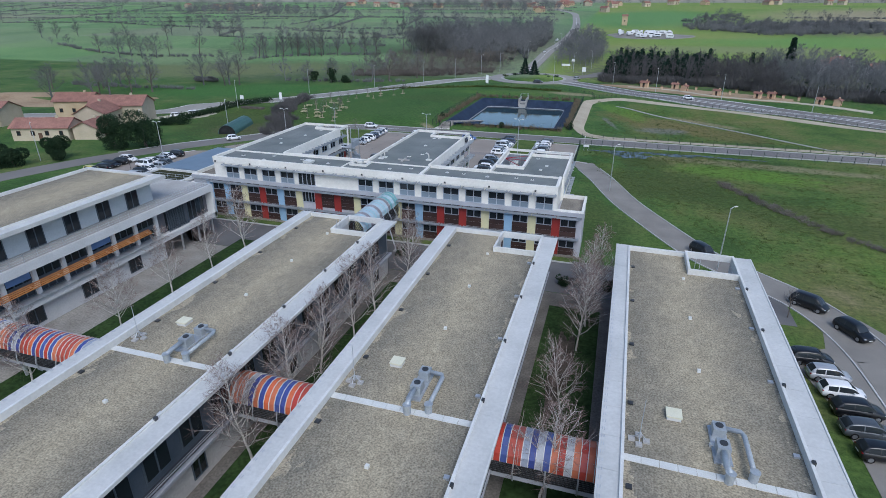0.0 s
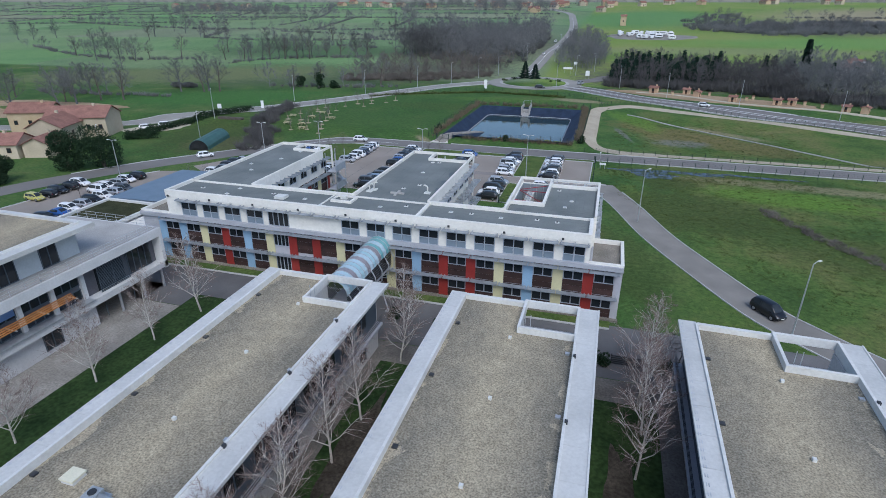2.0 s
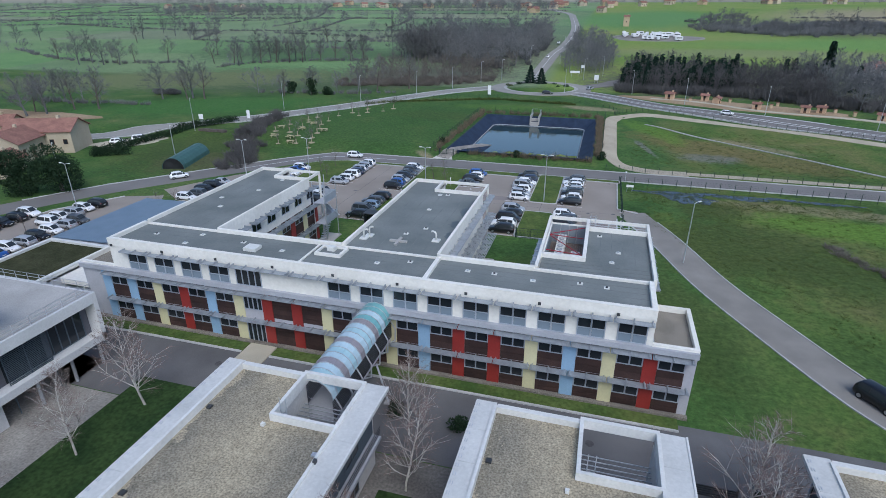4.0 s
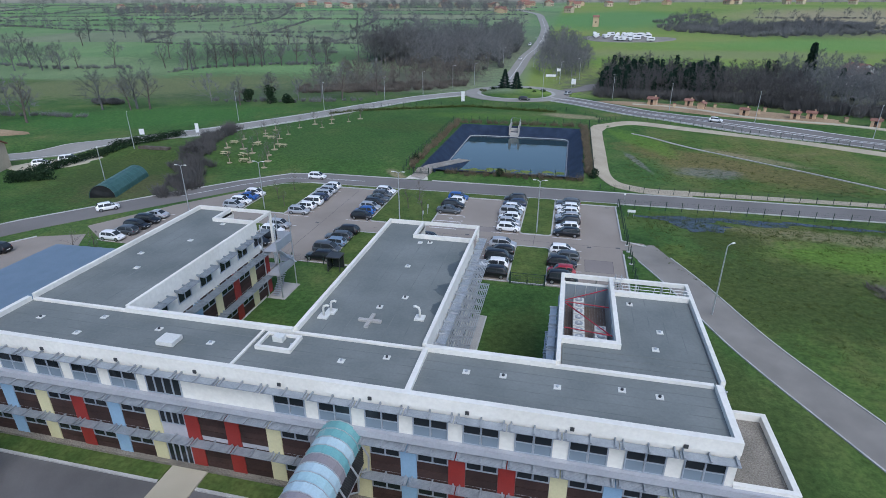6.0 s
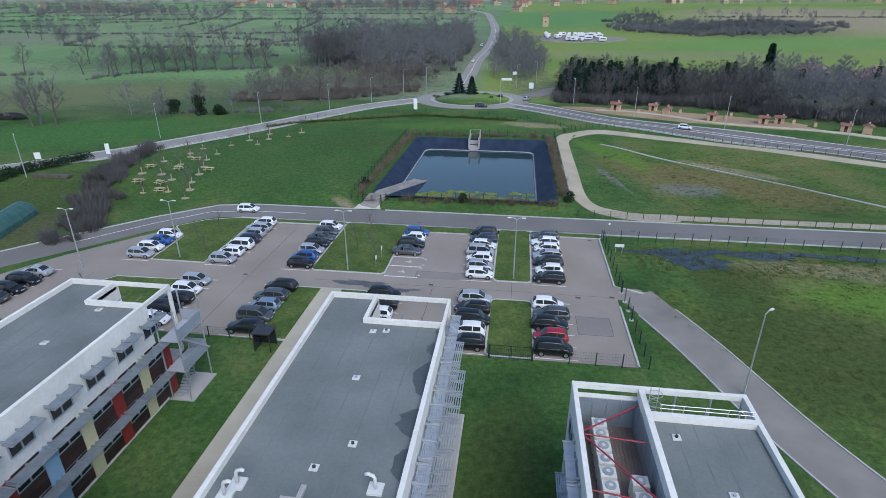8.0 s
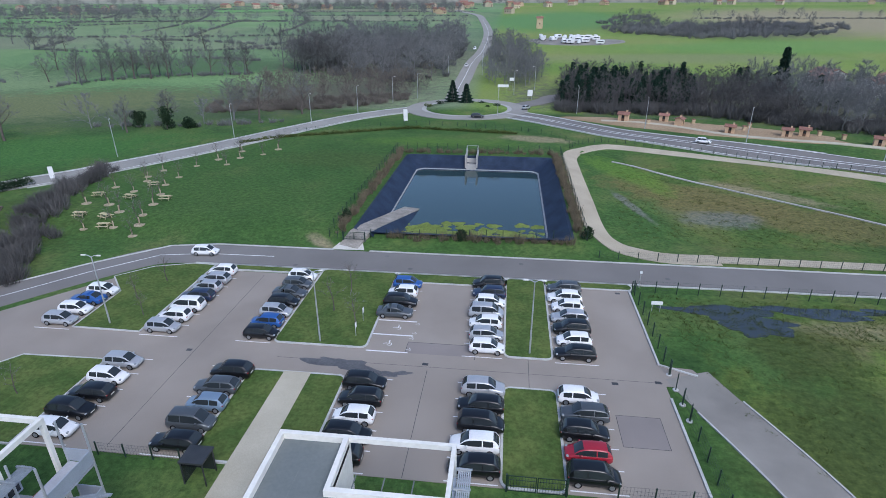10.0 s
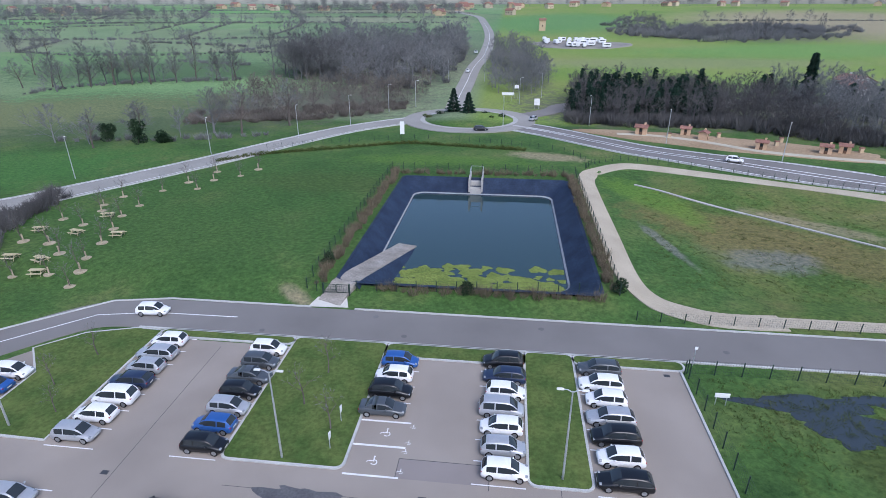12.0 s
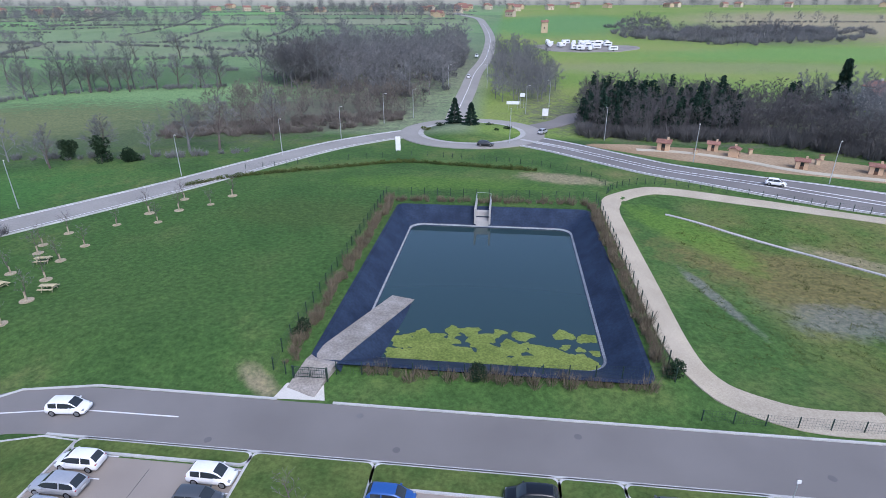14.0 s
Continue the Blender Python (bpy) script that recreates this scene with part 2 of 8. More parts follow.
def gravel_mat(name, cx, half):
    """Roof gravel: bleached along the ridge, darker with moss towards the edges."""
    m = surface(name, (0.3, 0.262, 0.192), (0.36, 0.315, 0.232), 1.2, 8, 0.95, 0.5, grain=0.5, dist=0.03)
    nt, nd = m.node_tree, m.node_tree.nodes
    bs = nd["Principled BSDF"]
    src = bs.inputs["Base Color"].links[0].from_socket
    geo, xyz, wob, blot = nd.new("ShaderNodeNewGeometry"), nd.new("ShaderNodeSeparateXYZ"), nd.new("ShaderNodeTexNoise"), nd.new("ShaderNodeTexNoise")
    nt.links.new(geo.outputs["Position"], xyz.inputs[0])
    stretch = nd.new("ShaderNodeMapping")
    stretch.inputs["Scale"].default_value = (1.0, 0.55, 1.0)
    nt.links.new(geo.outputs["Position"], stretch.inputs["Vector"])
    for n, sc in ((wob, 0.5), (blot, 2.6)):
        n.inputs["Scale"].default_value, n.inputs["Detail"].default_value, n.inputs["Roughness"].default_value = sc, 7, 0.65
        nt.links.new(stretch.outputs["Vector"], n.inputs["Vector"])

    def calc(op, *args):
        q = nd.new("ShaderNodeMath")
        q.operation = op
        for k, v in enumerate(args):
            if isinstance(v, (int, float)):
                q.inputs[k].default_value = v
            else:
                nt.links.new(v, q.inputs[k])
        return q.outputs[0]
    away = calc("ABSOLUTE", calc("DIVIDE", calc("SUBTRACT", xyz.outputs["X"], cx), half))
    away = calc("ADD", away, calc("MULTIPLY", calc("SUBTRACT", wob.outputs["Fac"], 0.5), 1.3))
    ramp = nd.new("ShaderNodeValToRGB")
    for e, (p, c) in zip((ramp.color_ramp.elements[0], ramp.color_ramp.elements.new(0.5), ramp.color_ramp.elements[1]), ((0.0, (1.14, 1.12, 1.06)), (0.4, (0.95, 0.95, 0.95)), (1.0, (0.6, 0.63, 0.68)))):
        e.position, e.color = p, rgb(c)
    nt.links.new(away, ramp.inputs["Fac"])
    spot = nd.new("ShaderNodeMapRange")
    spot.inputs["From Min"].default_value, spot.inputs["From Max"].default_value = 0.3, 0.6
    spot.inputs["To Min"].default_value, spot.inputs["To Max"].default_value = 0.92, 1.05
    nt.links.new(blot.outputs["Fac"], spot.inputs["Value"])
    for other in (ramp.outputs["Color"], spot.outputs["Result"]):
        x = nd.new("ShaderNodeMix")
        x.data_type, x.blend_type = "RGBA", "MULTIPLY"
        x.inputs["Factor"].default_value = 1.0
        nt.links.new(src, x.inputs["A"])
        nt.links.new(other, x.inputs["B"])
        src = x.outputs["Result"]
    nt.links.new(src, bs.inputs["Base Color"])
    return m


PEBBLE = surface("pebbles", (0.17, 0.155, 0.13), (0.27, 0.245, 0.205), 0.4, 11.0, 0.95, 0.7, grain=0.5, dist=0.05)
RED = surface("red_panel", (0.25, 0.025, 0.02), (0.3, 0.035, 0.028), 0.6, 8, 0.5, 0.02, grain=0.08, vary=0.05)
BLUE = surface("pale_blue_panel", (0.27, 0.42, 0.58), (0.31, 0.47, 0.63), 0.6, 8, 0.5, 0.02, grain=0.06, vary=0.05)
YELLOW = surface("pale_yellow_panel", (0.6, 0.56, 0.33), (0.66, 0.62, 0.38), 0.6, 8, 0.5, 0.02, grain=0.06, vary=0.05)
WOOD = surface("brown_cladding", (0.036, 0.022, 0.02), (0.062, 0.036, 0.031), 0.8, 14, 0.6, 0.1, grain=0.3, vary=0.2)
ORANGEWOOD = surface("orange_timber", (0.42, 0.17, 0.05), (0.52, 0.24, 0.08), 1.0, 12, 0.6, 0.1, grain=0.25, vary=0.15)
GALV = surface("galvanised_steel", (0.42, 0.44, 0.46), (0.55, 0.57, 0.59), 2.0, 12, 0.4, 0.03, 0.55, grain=0.12)
FRAME = surface("window_frame_metal", (0.36, 0.4, 0.46), (0.42, 0.46, 0.52), 1.0, 12, 0.45, 0.0, 0.3, grain=0.06)
DARK = surface("dark_metal", (0.025, 0.027, 0.03), (0.045, 0.047, 0.05), 1.0, 12, 0.5, 0.0, grain=0.15)
FENCE = surface("fence_green", (0.012, 0.03, 0.022), (0.02, 0.045, 0.032), 1.0, 12, 0.5, 0.0, grain=0.15)
GLASS = glass_mat("window_glass", (0.02, 0.025, 0.03))
PALEGLASS = glass_mat("blind_glass", (0.2, 0.25, 0.3), 0.15)
REDSTEEL = surface("red_steel", (0.28, 0.015, 0.03), (0.33, 0.02, 0.04), 1, 12, 0.45, 0.0, grain=0.05)
OFFWHITE = surface("off_white_metal", (0.6, 0.6, 0.56), (0.68, 0.68, 0.64), 1.2, 12, 0.5, 0.02, grain=0.1)
LINER = surface("pond_liner", (0.01, 0.019, 0.042), (0.024, 0.04, 0.074), 0.35, 3.0, 0.75, 0.3, grain=0.25)
SILT = surface("silt_line", (0.22, 0.23, 0.24), (0.32, 0.33, 0.34), 0.8, 6, 0.8, 0.1, grain=0.3)
SOIL = surface("bare_soil", (0.26, 0.18, 0.11), (0.37, 0.28, 0.18), 0.08, 2, 0.95, 0.3, grain=0.25)


# ---- building helpers ----
def part(name, bm, material, parent=None, label="", smooth=False):
    """Links a bmesh, in world coordinates, as one mesh object under a thing or part."""
    me = bpy.data.meshes.new(name)
    bm.to_mesh(me)
    bm.free()
    if smooth:
        for p in me.polygons:
            p.use_smooth = True
    for mt in material if isinstance(material, (list, tuple)) else [material]:
        me.materials.append(mt)
    ob = new(name, me)
    if parent is not None:
        ob.parent = parent
        root = parent
        while root.parent is not None:
            root = root.parent
        ob.matrix_parent_inverse = Matrix.Translation(-root.location) if parent is root else Matrix.Identity(4)
    if label:
        ob["label"] = label
    return ob


def thing(name, label, category, x=0.0, y=0.0, z=0.0, group="", kind=""):
    ob = new(name)
    ob.location = (x, y, z)
    ob.empty_display_size = 0.2
    return tagged(ob, label, category, group, kind)


def box(bm, x0, x1, y0, y1, z0, z1, mi=0):
    vs = [bm.verts.new(c) for c in ((x0, y0, z0), (x1, y0, z0), (x1, y1, z0), (x0, y1, z0), (x0, y0, z1), (x1, y0, z1), (x1, y1, z1), (x0, y1, z1))]
    for f in ((3, 2, 1, 0), (4, 5, 6, 7), (0, 1, 5, 4), (1, 2, 6, 5), (2, 3, 7, 6), (3, 0, 4, 7)):
        bm.faces.new([vs[i] for i in f]).material_index = mi
    return vs


def boxes(*rows):
    bm = bmesh.new()
    for r in rows:
        box(bm, *r)
    return bm


def tube(bm, pts, r, n=8, r2=None, caps=True, mi=0):
    """A round bar along points, tapering from r to r2."""
    r2 = r if r2 is None else r2
    pts = [Vector(p) for p in pts]
    rings = []
    side = None
    for i, p in enumerate(pts):
        d = (pts[min(i + 1, len(pts) - 1)] - pts[max(i - 1, 0)]).normalized()
        if side is None:
            side = d.orthogonal().normalized()
        side = (side - d * side.dot(d)).normalized()
        up = d.cross(side)
        rr = r + (r2 - r) * i / max(1, len(pts) - 1)
        rings.append([bm.verts.new(p + (side * math.cos(a) + up * math.sin(a)) * rr) for a in [2 * math.pi * k / n for k in range(n)]])
    for a, b in zip(rings, rings[1:]):
        for k in range(n):
            bm.faces.new((a[k], a[(k + 1) % n], b[(k + 1) % n], b[k])).material_index = mi
    if caps:
        bm.faces.new(rings[0][::-1]).material_index = mi
        bm.faces.new(rings[-1]).material_index = mi


def poly(bm, pts, z0, z1):
    """An upright prism over a plan outline (counter-clockwise)."""
    lo, hi = [bm.verts.new((x, y, z0)) for x, y in pts], [bm.verts.new((x, y, z1)) for x, y in pts]
    bm.faces.new(hi)
    for i in range(len(pts)):
        j = (i + 1) % len(pts)
        bm.faces.new((lo[i], lo[j], hi[j], hi[i]))


def smooth_step(a, b, v):
    t = min(1.0, max(0.0, (v - a) / (b - a)))
    return t * t * (3 - 2 * t)


def height(x, y):
    """The lie of the land."""
    h = 1.2 * smooth_step(149, 156, y) * (1 - smooth_step(-12, -5, x))
    r = smooth_step(206, 222, y)
    h = h * (1 - r) + 1.3 * r
    h -= 1.2 * smooth_step(152, 160, y) * (1 - smooth_step(190, 205, y)) * smooth_step(-2, 10, x)
    d = y - 235
    if d > 0:
        h += 0.042 * d * smooth_step(0, 120, d) if d < 800 else 33.6 + (d - 800) * 0.006
    return h


# ---- ground ----
RIM = (-46.3, -13.6, 153.2, 200.9)


def ground():
    def lines(lo, hi, step, outer, must=()):
        v = [lo + step * i for i in range(int((hi - lo) / step) + 1)]
        a, s = lo, step
        while a > outer[0]:
            s *= 1.35
            a -= s
            v.append(a)
        a, s = hi, step
        while a < outer[1]:
            s *= 1.35
            a += s
            v.append(a)
        v = [q for q in v if all(abs(q - w) > 0.9 for w in must)] + list(must)
        return sorted(v)
    xs = lines(-130, 90, 3.0, (-2800, 2800), RIM[:2])
    ys = lines(60, 420, 3.0, (-400, 3200), RIM[2:])
    bm = bmesh.new()
    grid = [[bm.verts.new((x, y, height(x, y))) for x in xs] for y in ys]
    for j in range(len(ys) - 1):
        for i in range(len(xs) - 1):
            cx, cy = (xs[i] + xs[i + 1]) / 2, (ys[j] + ys[j + 1]) / 2
            if RIM[0] < cx < RIM[1] and RIM[2] < cy < RIM[3]:
                continue
            bm.faces.new((grid[j][i], grid[j][i + 1], grid[j + 1][i + 1], grid[j + 1][i]))
    for v in [v for v in bm.verts if not v.link_faces]:
        bm.verts.remove(v)
    tagged(part("ground", bm, LAND, smooth=True), "mown lawns, rough meadow and a patchwork of green fields", "ground", kind="structure")


def refine(pts, step=2.5):
    out = []
    for a, b in zip(pts, pts[1:]):
        n = max(1, int(math.dist(a, b) / step))
        out += [(a[0] + (b[0] - a[0]) * i / n, a[1] + (b[1] - a[1]) * i / n) for i in range(n)]
    return out + [pts[-1]]


def curve(pts, n=8):
    """A smooth line through plan points."""
    p = [Vector(q) for q in ([pts[0]] + list(pts) + [pts[-1]])]
    out = []
    for i in range(1, len(p) - 2):
        a, b, c, d = p[i - 1:i + 3]
        for k in range(n):
            t = k / n
            out.append(tuple(0.5 * (2 * b + (c - a) * t + (2 * a - 5 * b + 4 * c - d) * t * t + (3 * b - a - 3 * c + d) * t ** 3)))
    return out + [tuple(p[-2])]


def strip(name, pts, w, mat, lift, label, category, kind="structure", w2=None, skirt=0.3):
    """A road or path laid on the land, with a skirt down into it."""
    bm = bmesh.new()
    pts = refine(pts)
    rows = []
    for i, p in enumerate(pts):
        a, b = pts[max(0, i - 1)], pts[min(len(pts) - 1, i + 1)]
        d = Vector((b[0] - a[0], b[1] - a[1])).normalized()
        nx, ny = -d.y, d.x
        ww = w if w2 is None else w + (w2 - w) * i / (len(pts) - 1)
        r = []
        for k in (-0.5, -0.5, -0.17, 0.17, 0.5, 0.5):
            x, y = p[0] + nx * ww * k, p[1] + ny * ww * k
            r.append([x, y, height(x, y) + lift])
        r[0][2] -= skirt
        r[-1][2] -= skirt
        rows.append([bm.verts.new(q) for q in r])
    for a, b in zip(rows, rows[1:]):
        for k in range(5):
            bm.faces.new((a[k + 1], a[k], b[k], b[k + 1]))
    return tagged(part(name, bm, mat), label, category, kind=kind)


def kerb_line(pts, closed=False, w=0.22, h=0.16, name="kerb", mat=None, label="pale concrete kerb beside the asphalt"):
    bm = bmesh.new()
    pts = refine(list(pts) + ([pts[0]] if closed else []), 4)
    rows = []
    n = len(pts)
    for i, p in enumerate(pts):
        if closed:
            a, b = pts[(i - 1) % (n - 1)] if i else pts[n - 2], pts[(i + 1) % (n - 1)] if i < n - 1 else pts[1]
        else:
            a, b = pts[max(0, i - 1)], pts[min(n - 1, i + 1)]
        d = Vector((b[0] - a[0], b[1] - a[1])).normalized()
        nx, ny = -d.y * w / 2, d.x * w / 2
        z = height(*p)
        rows.append([bm.verts.new(q) for q in ((p[0] - nx, p[1] - ny, z - 0.1), (p[0] - nx, p[1] - ny, z + h), (p[0] + nx, p[1] + ny, z + h), (p[0] + nx, p[1] + ny, z - 0.1))])
    for a, b in zip(rows, rows[1:]):
        for k in range(3):
            bm.faces.new((a[k], a[k + 1], b[k + 1], b[k]))
    return tagged(part(name, bm, mat or KERB), label, "kerb", kind="structure")


def flat(name, pts, z, mat, label, category, thick=0.3, kind="structure"):
    bm = bmesh.new()
    poly(bm, pts, z - thick, z)
    return tagged(part(name, bm, mat), label, category, kind=kind)


def rounded(x0, x1, y0, y1, r=1.0, n=4):
    out = []
    for cx, cy, a0 in ((x1 - r, y0 + r, -90), (x1 - r, y1 - r, 0), (x0 + r, y1 - r, 90), (x0 + r, y0 + r, 180)):
        out += [(cx + r * math.cos(radians(a0 + 90 * k / n)), cy + r * math.sin(radians(a0 + 90 * k / n))) for k in range(n + 1)]
    return out


ground()

# ---- roads, paths and car park ----
def each(name, rows, mat, parent, label=""):
    for r in rows:
        part(name, boxes(r), mat, parent, label)


def lattice(us, vs, solid, c0, c1, f):
    """One connected slab over a grid, with holes where solid(i, j) is false; f maps (u, v, depth) to the world."""
    bm = bmesh.new()
    made = {}

    def vert(i, j, k):
        if (i, j, k) not in made:
            made[i, j, k] = bm.verts.new(f(us[i], vs[j], (c0, c1)[k]))
        return made[i, j, k]
    n, m = len(us) - 1, len(vs) - 1

    def full(i, j):
        return 0 <= i < n and 0 <= j < m and solid(i, j)
    for i in range(n):
        for j in range(m):
            if not full(i, j):
                continue
            bm.faces.new([vert(i, j, 1), vert(i + 1, j, 1), vert(i + 1, j + 1, 1), vert(i, j + 1, 1)])
            bm.faces.new([vert(i, j + 1, 0), vert(i + 1, j + 1, 0), vert(i + 1, j, 0), vert(i, j, 0)])
            for di, dj, p, q in ((0, -1, (i, j), (i + 1, j)), (1, 0, (i + 1, j), (i + 1, j + 1)), (0, 1, (i + 1, j + 1), (i, j + 1)), (-1, 0, (i, j + 1), (i, j))):
                if not full(i + di, j + dj):
                    bm.faces.new([vert(*p, 0), vert(*q, 0), vert(*q, 1), vert(*p, 1)])
    return bm


PALEROAD = surface("pale_asphalt", (0.26, 0.25, 0.228), (0.32, 0.307, 0.28), 0.1, 4, 0.9, 0.1, grain=0.12)
strip("road", [(160, 145.0), (-60, 145.0)] + curve([(-66, 144.9), (-72.5, 143.6), (-79, 137.2), (-86, 128.6), (-93.5, 119.5), (-101, 110), (-107.5, 99), (-112.5, 89), (-118, 72), (-122, 50), (-124, 0)], 6), 6.3, ROAD, 0.05, "grey asphalt access road with pale kerbs", "road")
strip("main_road", curve([(-200, 118), (-150, 140), (-117, 170), (-105.5, 185.5), (-92, 207.5), (-82, 226), (-72, 243), (-62, 254), (-52, 262)], 6), 7.5, PALEROAD, 0.14, "country road on a low bank with white edge lines", "road")
strip("main_road", curve([(-24, 255), (-14, 247.5), (-2, 236), (8, 227.5), (27, 218), (54.5, 207), (90, 193), (160, 168), (300, 130)], 6), 11.0, ROAD, 0.14, "wide grey road with white lines and a splitter", "road")
strip("country_road", curve([(-43.5, 278), (-43.7, 299), (-43.1, 327), (-42.6, 367), (-40.2, 412), (-40.3, 483), (-43.5, 559), (-53, 670), (-64, 760), (-95, 860), (-100, 1000)], 6), 6.5, PALEROAD, 0.3, "pale country road running up the far slope", "road", w2=8.5)
strip("side_road", curve([(-24, 266), (-12, 278), (-5, 288), (20, 296), (60, 300)], 6), 7.0, ROAD, 0.2, "short grey side road beside the woods", "road")
LANE = [(-5.4, 123.0), (-3.7, 118.6), (-0.6, 111), (3.5, 99), (8.5, 88.3), (13.8, 78.2), (18.2, 73), (24.5, 66), (27.6, 57), (28.3, 45), (28.3, -30)]
strip("lane", curve(LANE, 6), 4.7, ASPHALT, 0.05, "curving asphalt lane between lawns", "road")
strip("gravel_path", curve([(6.5, 150.8), (1, 150.6), (-3, 151.5), (-7.5, 154.5), (-9.3, 160), (-9.4, 175), (-9.4, 195), (-9, 205), (-6.5, 211), (-1, 214.8), (4, 215), (14, 212.3), (25, 209), (50, 199.5), (100, 180), (160, 150)], 6), 3.4, PATHGREY, 0.08, "pale gravel service path round the grassy basin", "path", w2=3.2)
strip("gravel_path", [(160, 151.2), (6, 151.0)], 2.2, PATHGREY, 0.06, "pale gravel path along the road fence", "path")


def roundabout():
    cx, cy = -37.5, 262
    bm = bmesh.new()
    for r0, r1 in ((10.5, 20.5),):
        rows = []
        for k in range(49):
            a = 2 * math.pi * k / 48
            row = []
            for r in (r0, (r0 + r1) / 2, r1, r1):
                x, y = cx + r * 0.98 * math.cos(a), cy + r * 0.9 * math.sin(a)
                row.append(bm.verts.new((x, y, height(x, y) + 0.22 - (0.5 if len(row) == 3 else 0))))
            rows.append(row)
        for a, b in zip(rows, rows[1:]):
            for i in range(3):
                bm.faces.new((a[i], a[i + 1], b[i + 1], b[i]))
    tagged(part("roundabout_road", bm, PALEROAD), "pale grey ring road of a roundabout", "road", kind="structure")
    bm = bmesh.new()
    for k in range(48):
        a, b = 2 * math.pi * k / 48, 2 * math.pi * (k + 1) / 48
        q = []
        for r, an in ((13.6, a), (15.2, a), (15.2, b), (13.6, b)):
            x, y = cx + r * 0.98 * math.cos(an), cy + r * 0.9 * math.sin(an)
            q.append(bm.verts.new((x, y, height(x, y) + 0.30)))
        bm.faces.new(q)
    tagged(part("kerb", bm, CONCRETE), "pale worn apron ring round the island", "kerb", kind="structure")
    bm = bmesh.new()
    c = bm.verts.new((cx, cy, height(cx, cy) + 1.3))
    ring = []
    for k in range(40):
        a = 2 * math.pi * k / 40
        row = [bm.verts.new((cx + r * 0.98 * math.cos(a), cy + r * 0.9 * math.sin(a), height(cx + r * math.cos(a), cy + r * math.sin(a)) + z)) for r, z in ((13.8, 0.1), (13.7, 0.4), (7, 1.0))]
        ring.append(row)
    for k in range(40):
        a, b = ring[k], ring[(k + 1) % 40]
        for i in range(2):
            bm.faces.new((a[i], b[i], b[i + 1], a[i + 1]))
        bm.faces.new((a[2], b[2], c))
    tagged(part("roundabout_island", bm, LAND, smooth=True), "grassy mound in the middle of the roundabout", "island", kind="structure")


roundabout()
# car park surface and its islands
flat("car_park", [(-71.2, 107.3), (-7.8, 107.3), (-7.8, 121), (-3.2, 121.2), (-4.6, 124), (-7.7, 124.3), (-7.7, 139.9), (-71.2, 139.9), (-84, 124), (-91, 112), (-84, 107.3)], 0.045, CARPARK, "reddish-grey asphalt car park with marked bays", "car park")
flat("forecourt", [(-58, 60.5), (22, 60.5), (22, 70.2), (-64, 70.2), (-64, 66)], 0.03, DARKROAD, "dark asphalt forecourt between the buildings", "pavement")
ISLANDS = [(-62.8, -47.5, 140.2, 141.6), (-47.5, -37.4, 124.0, 141.6), (-37.4, -23.0, 139.2, 141.6), (-23.0, -18.1, 124.0, 141.6),
           (-18.1, -7.2, 140.0, 141.6), (-47.7, -38.1, 107.3, 119.1), (-23.0, -18.1, 107.3, 119.1)]
for a in ISLANDS:
    pts = rounded(*a, r=0.7)
    flat("grass_island", pts, 0.15, LAWN, "mown grass island between parking bays", "lawn", 0.25)
    kerb_line(pts, True)
west = [(-70.9, 124.3), (-62.9, 124.2), (-62.9, 141.2), (-66, 141.4), (-71.0, 139.8), (-74.5, 136.4), (-71.0, 132.6)]
flat("grass_island", west, 0.15, LAWN, "mown grass island with young trees", "lawn", 0.25)
kerb_line(west, True)
south_west = [(-71, 107.2), (-63.0, 107.2), (-63.0, 119.0), (-72, 118.8), (-77.5, 112), (-76.5, 107.2)]
flat("grass_island", south_west, 0.15, LAWN, "grass bank beside the parking bays", "lawn", 0.25)
kerb_line(south_west, True)
flat("footpath", [(-44.3, 86), (-41.6, 86), (-41.6, 119.1), (-44.3, 119.1)], 0.18, SANDPATH, "sandy footpath across the lawn", "path", 0.25)
flat("patio", [(-25.7, 77.2), (-24.3, 77.2), (-24.3, 98.2), (-25.7, 98.2)], 0.06, CONCRETE, "concrete strip under the steel louvres", "pavement", 0.1)
kerb_line([(-24.25, 77.2), (-24.25, 98.25), (-25.7, 98.25)], w=0.14, h=0.1)
flat("patio", [(-36, 79), (-35.2, 79), (-35.2, 102), (-36, 102)], 0.06, CONCRETE, "narrow concrete strip beside the wall", "pavement", 0.1)
kerb_line([(-7.7, 139.9), (-7.7, 124.4), (-4.4, 122.9)])
kerb_line([(-7.8, 119.2), (-7.8, 107.3)])
for q in ([(160, 148.3), (-42.9, 148.3)], [(-48.2, 148.3), (-66, 148.3), (-72.8, 146.9), (-80.8, 139.6), (-89, 130.2), (-96, 121.5), (-104, 111.5), (-111, 99.5)], [(160, 141.7), (-66, 141.7)]):
    kerb_line(q)
for off in (-2.45, 2.45):
    c = curve(LANE[1:-1], 6)
    line = []
    for i, p in enumerate(c):
        a, b = Vector(c[max(0, i - 1)]), Vector(c[min(len(c) - 1, i + 1)])
        d = (b - a).normalized()
        line.append((p[0] - d.y * off, p[1] + d.x * off))
    kerb_line(line, w=0.16, h=0.12)


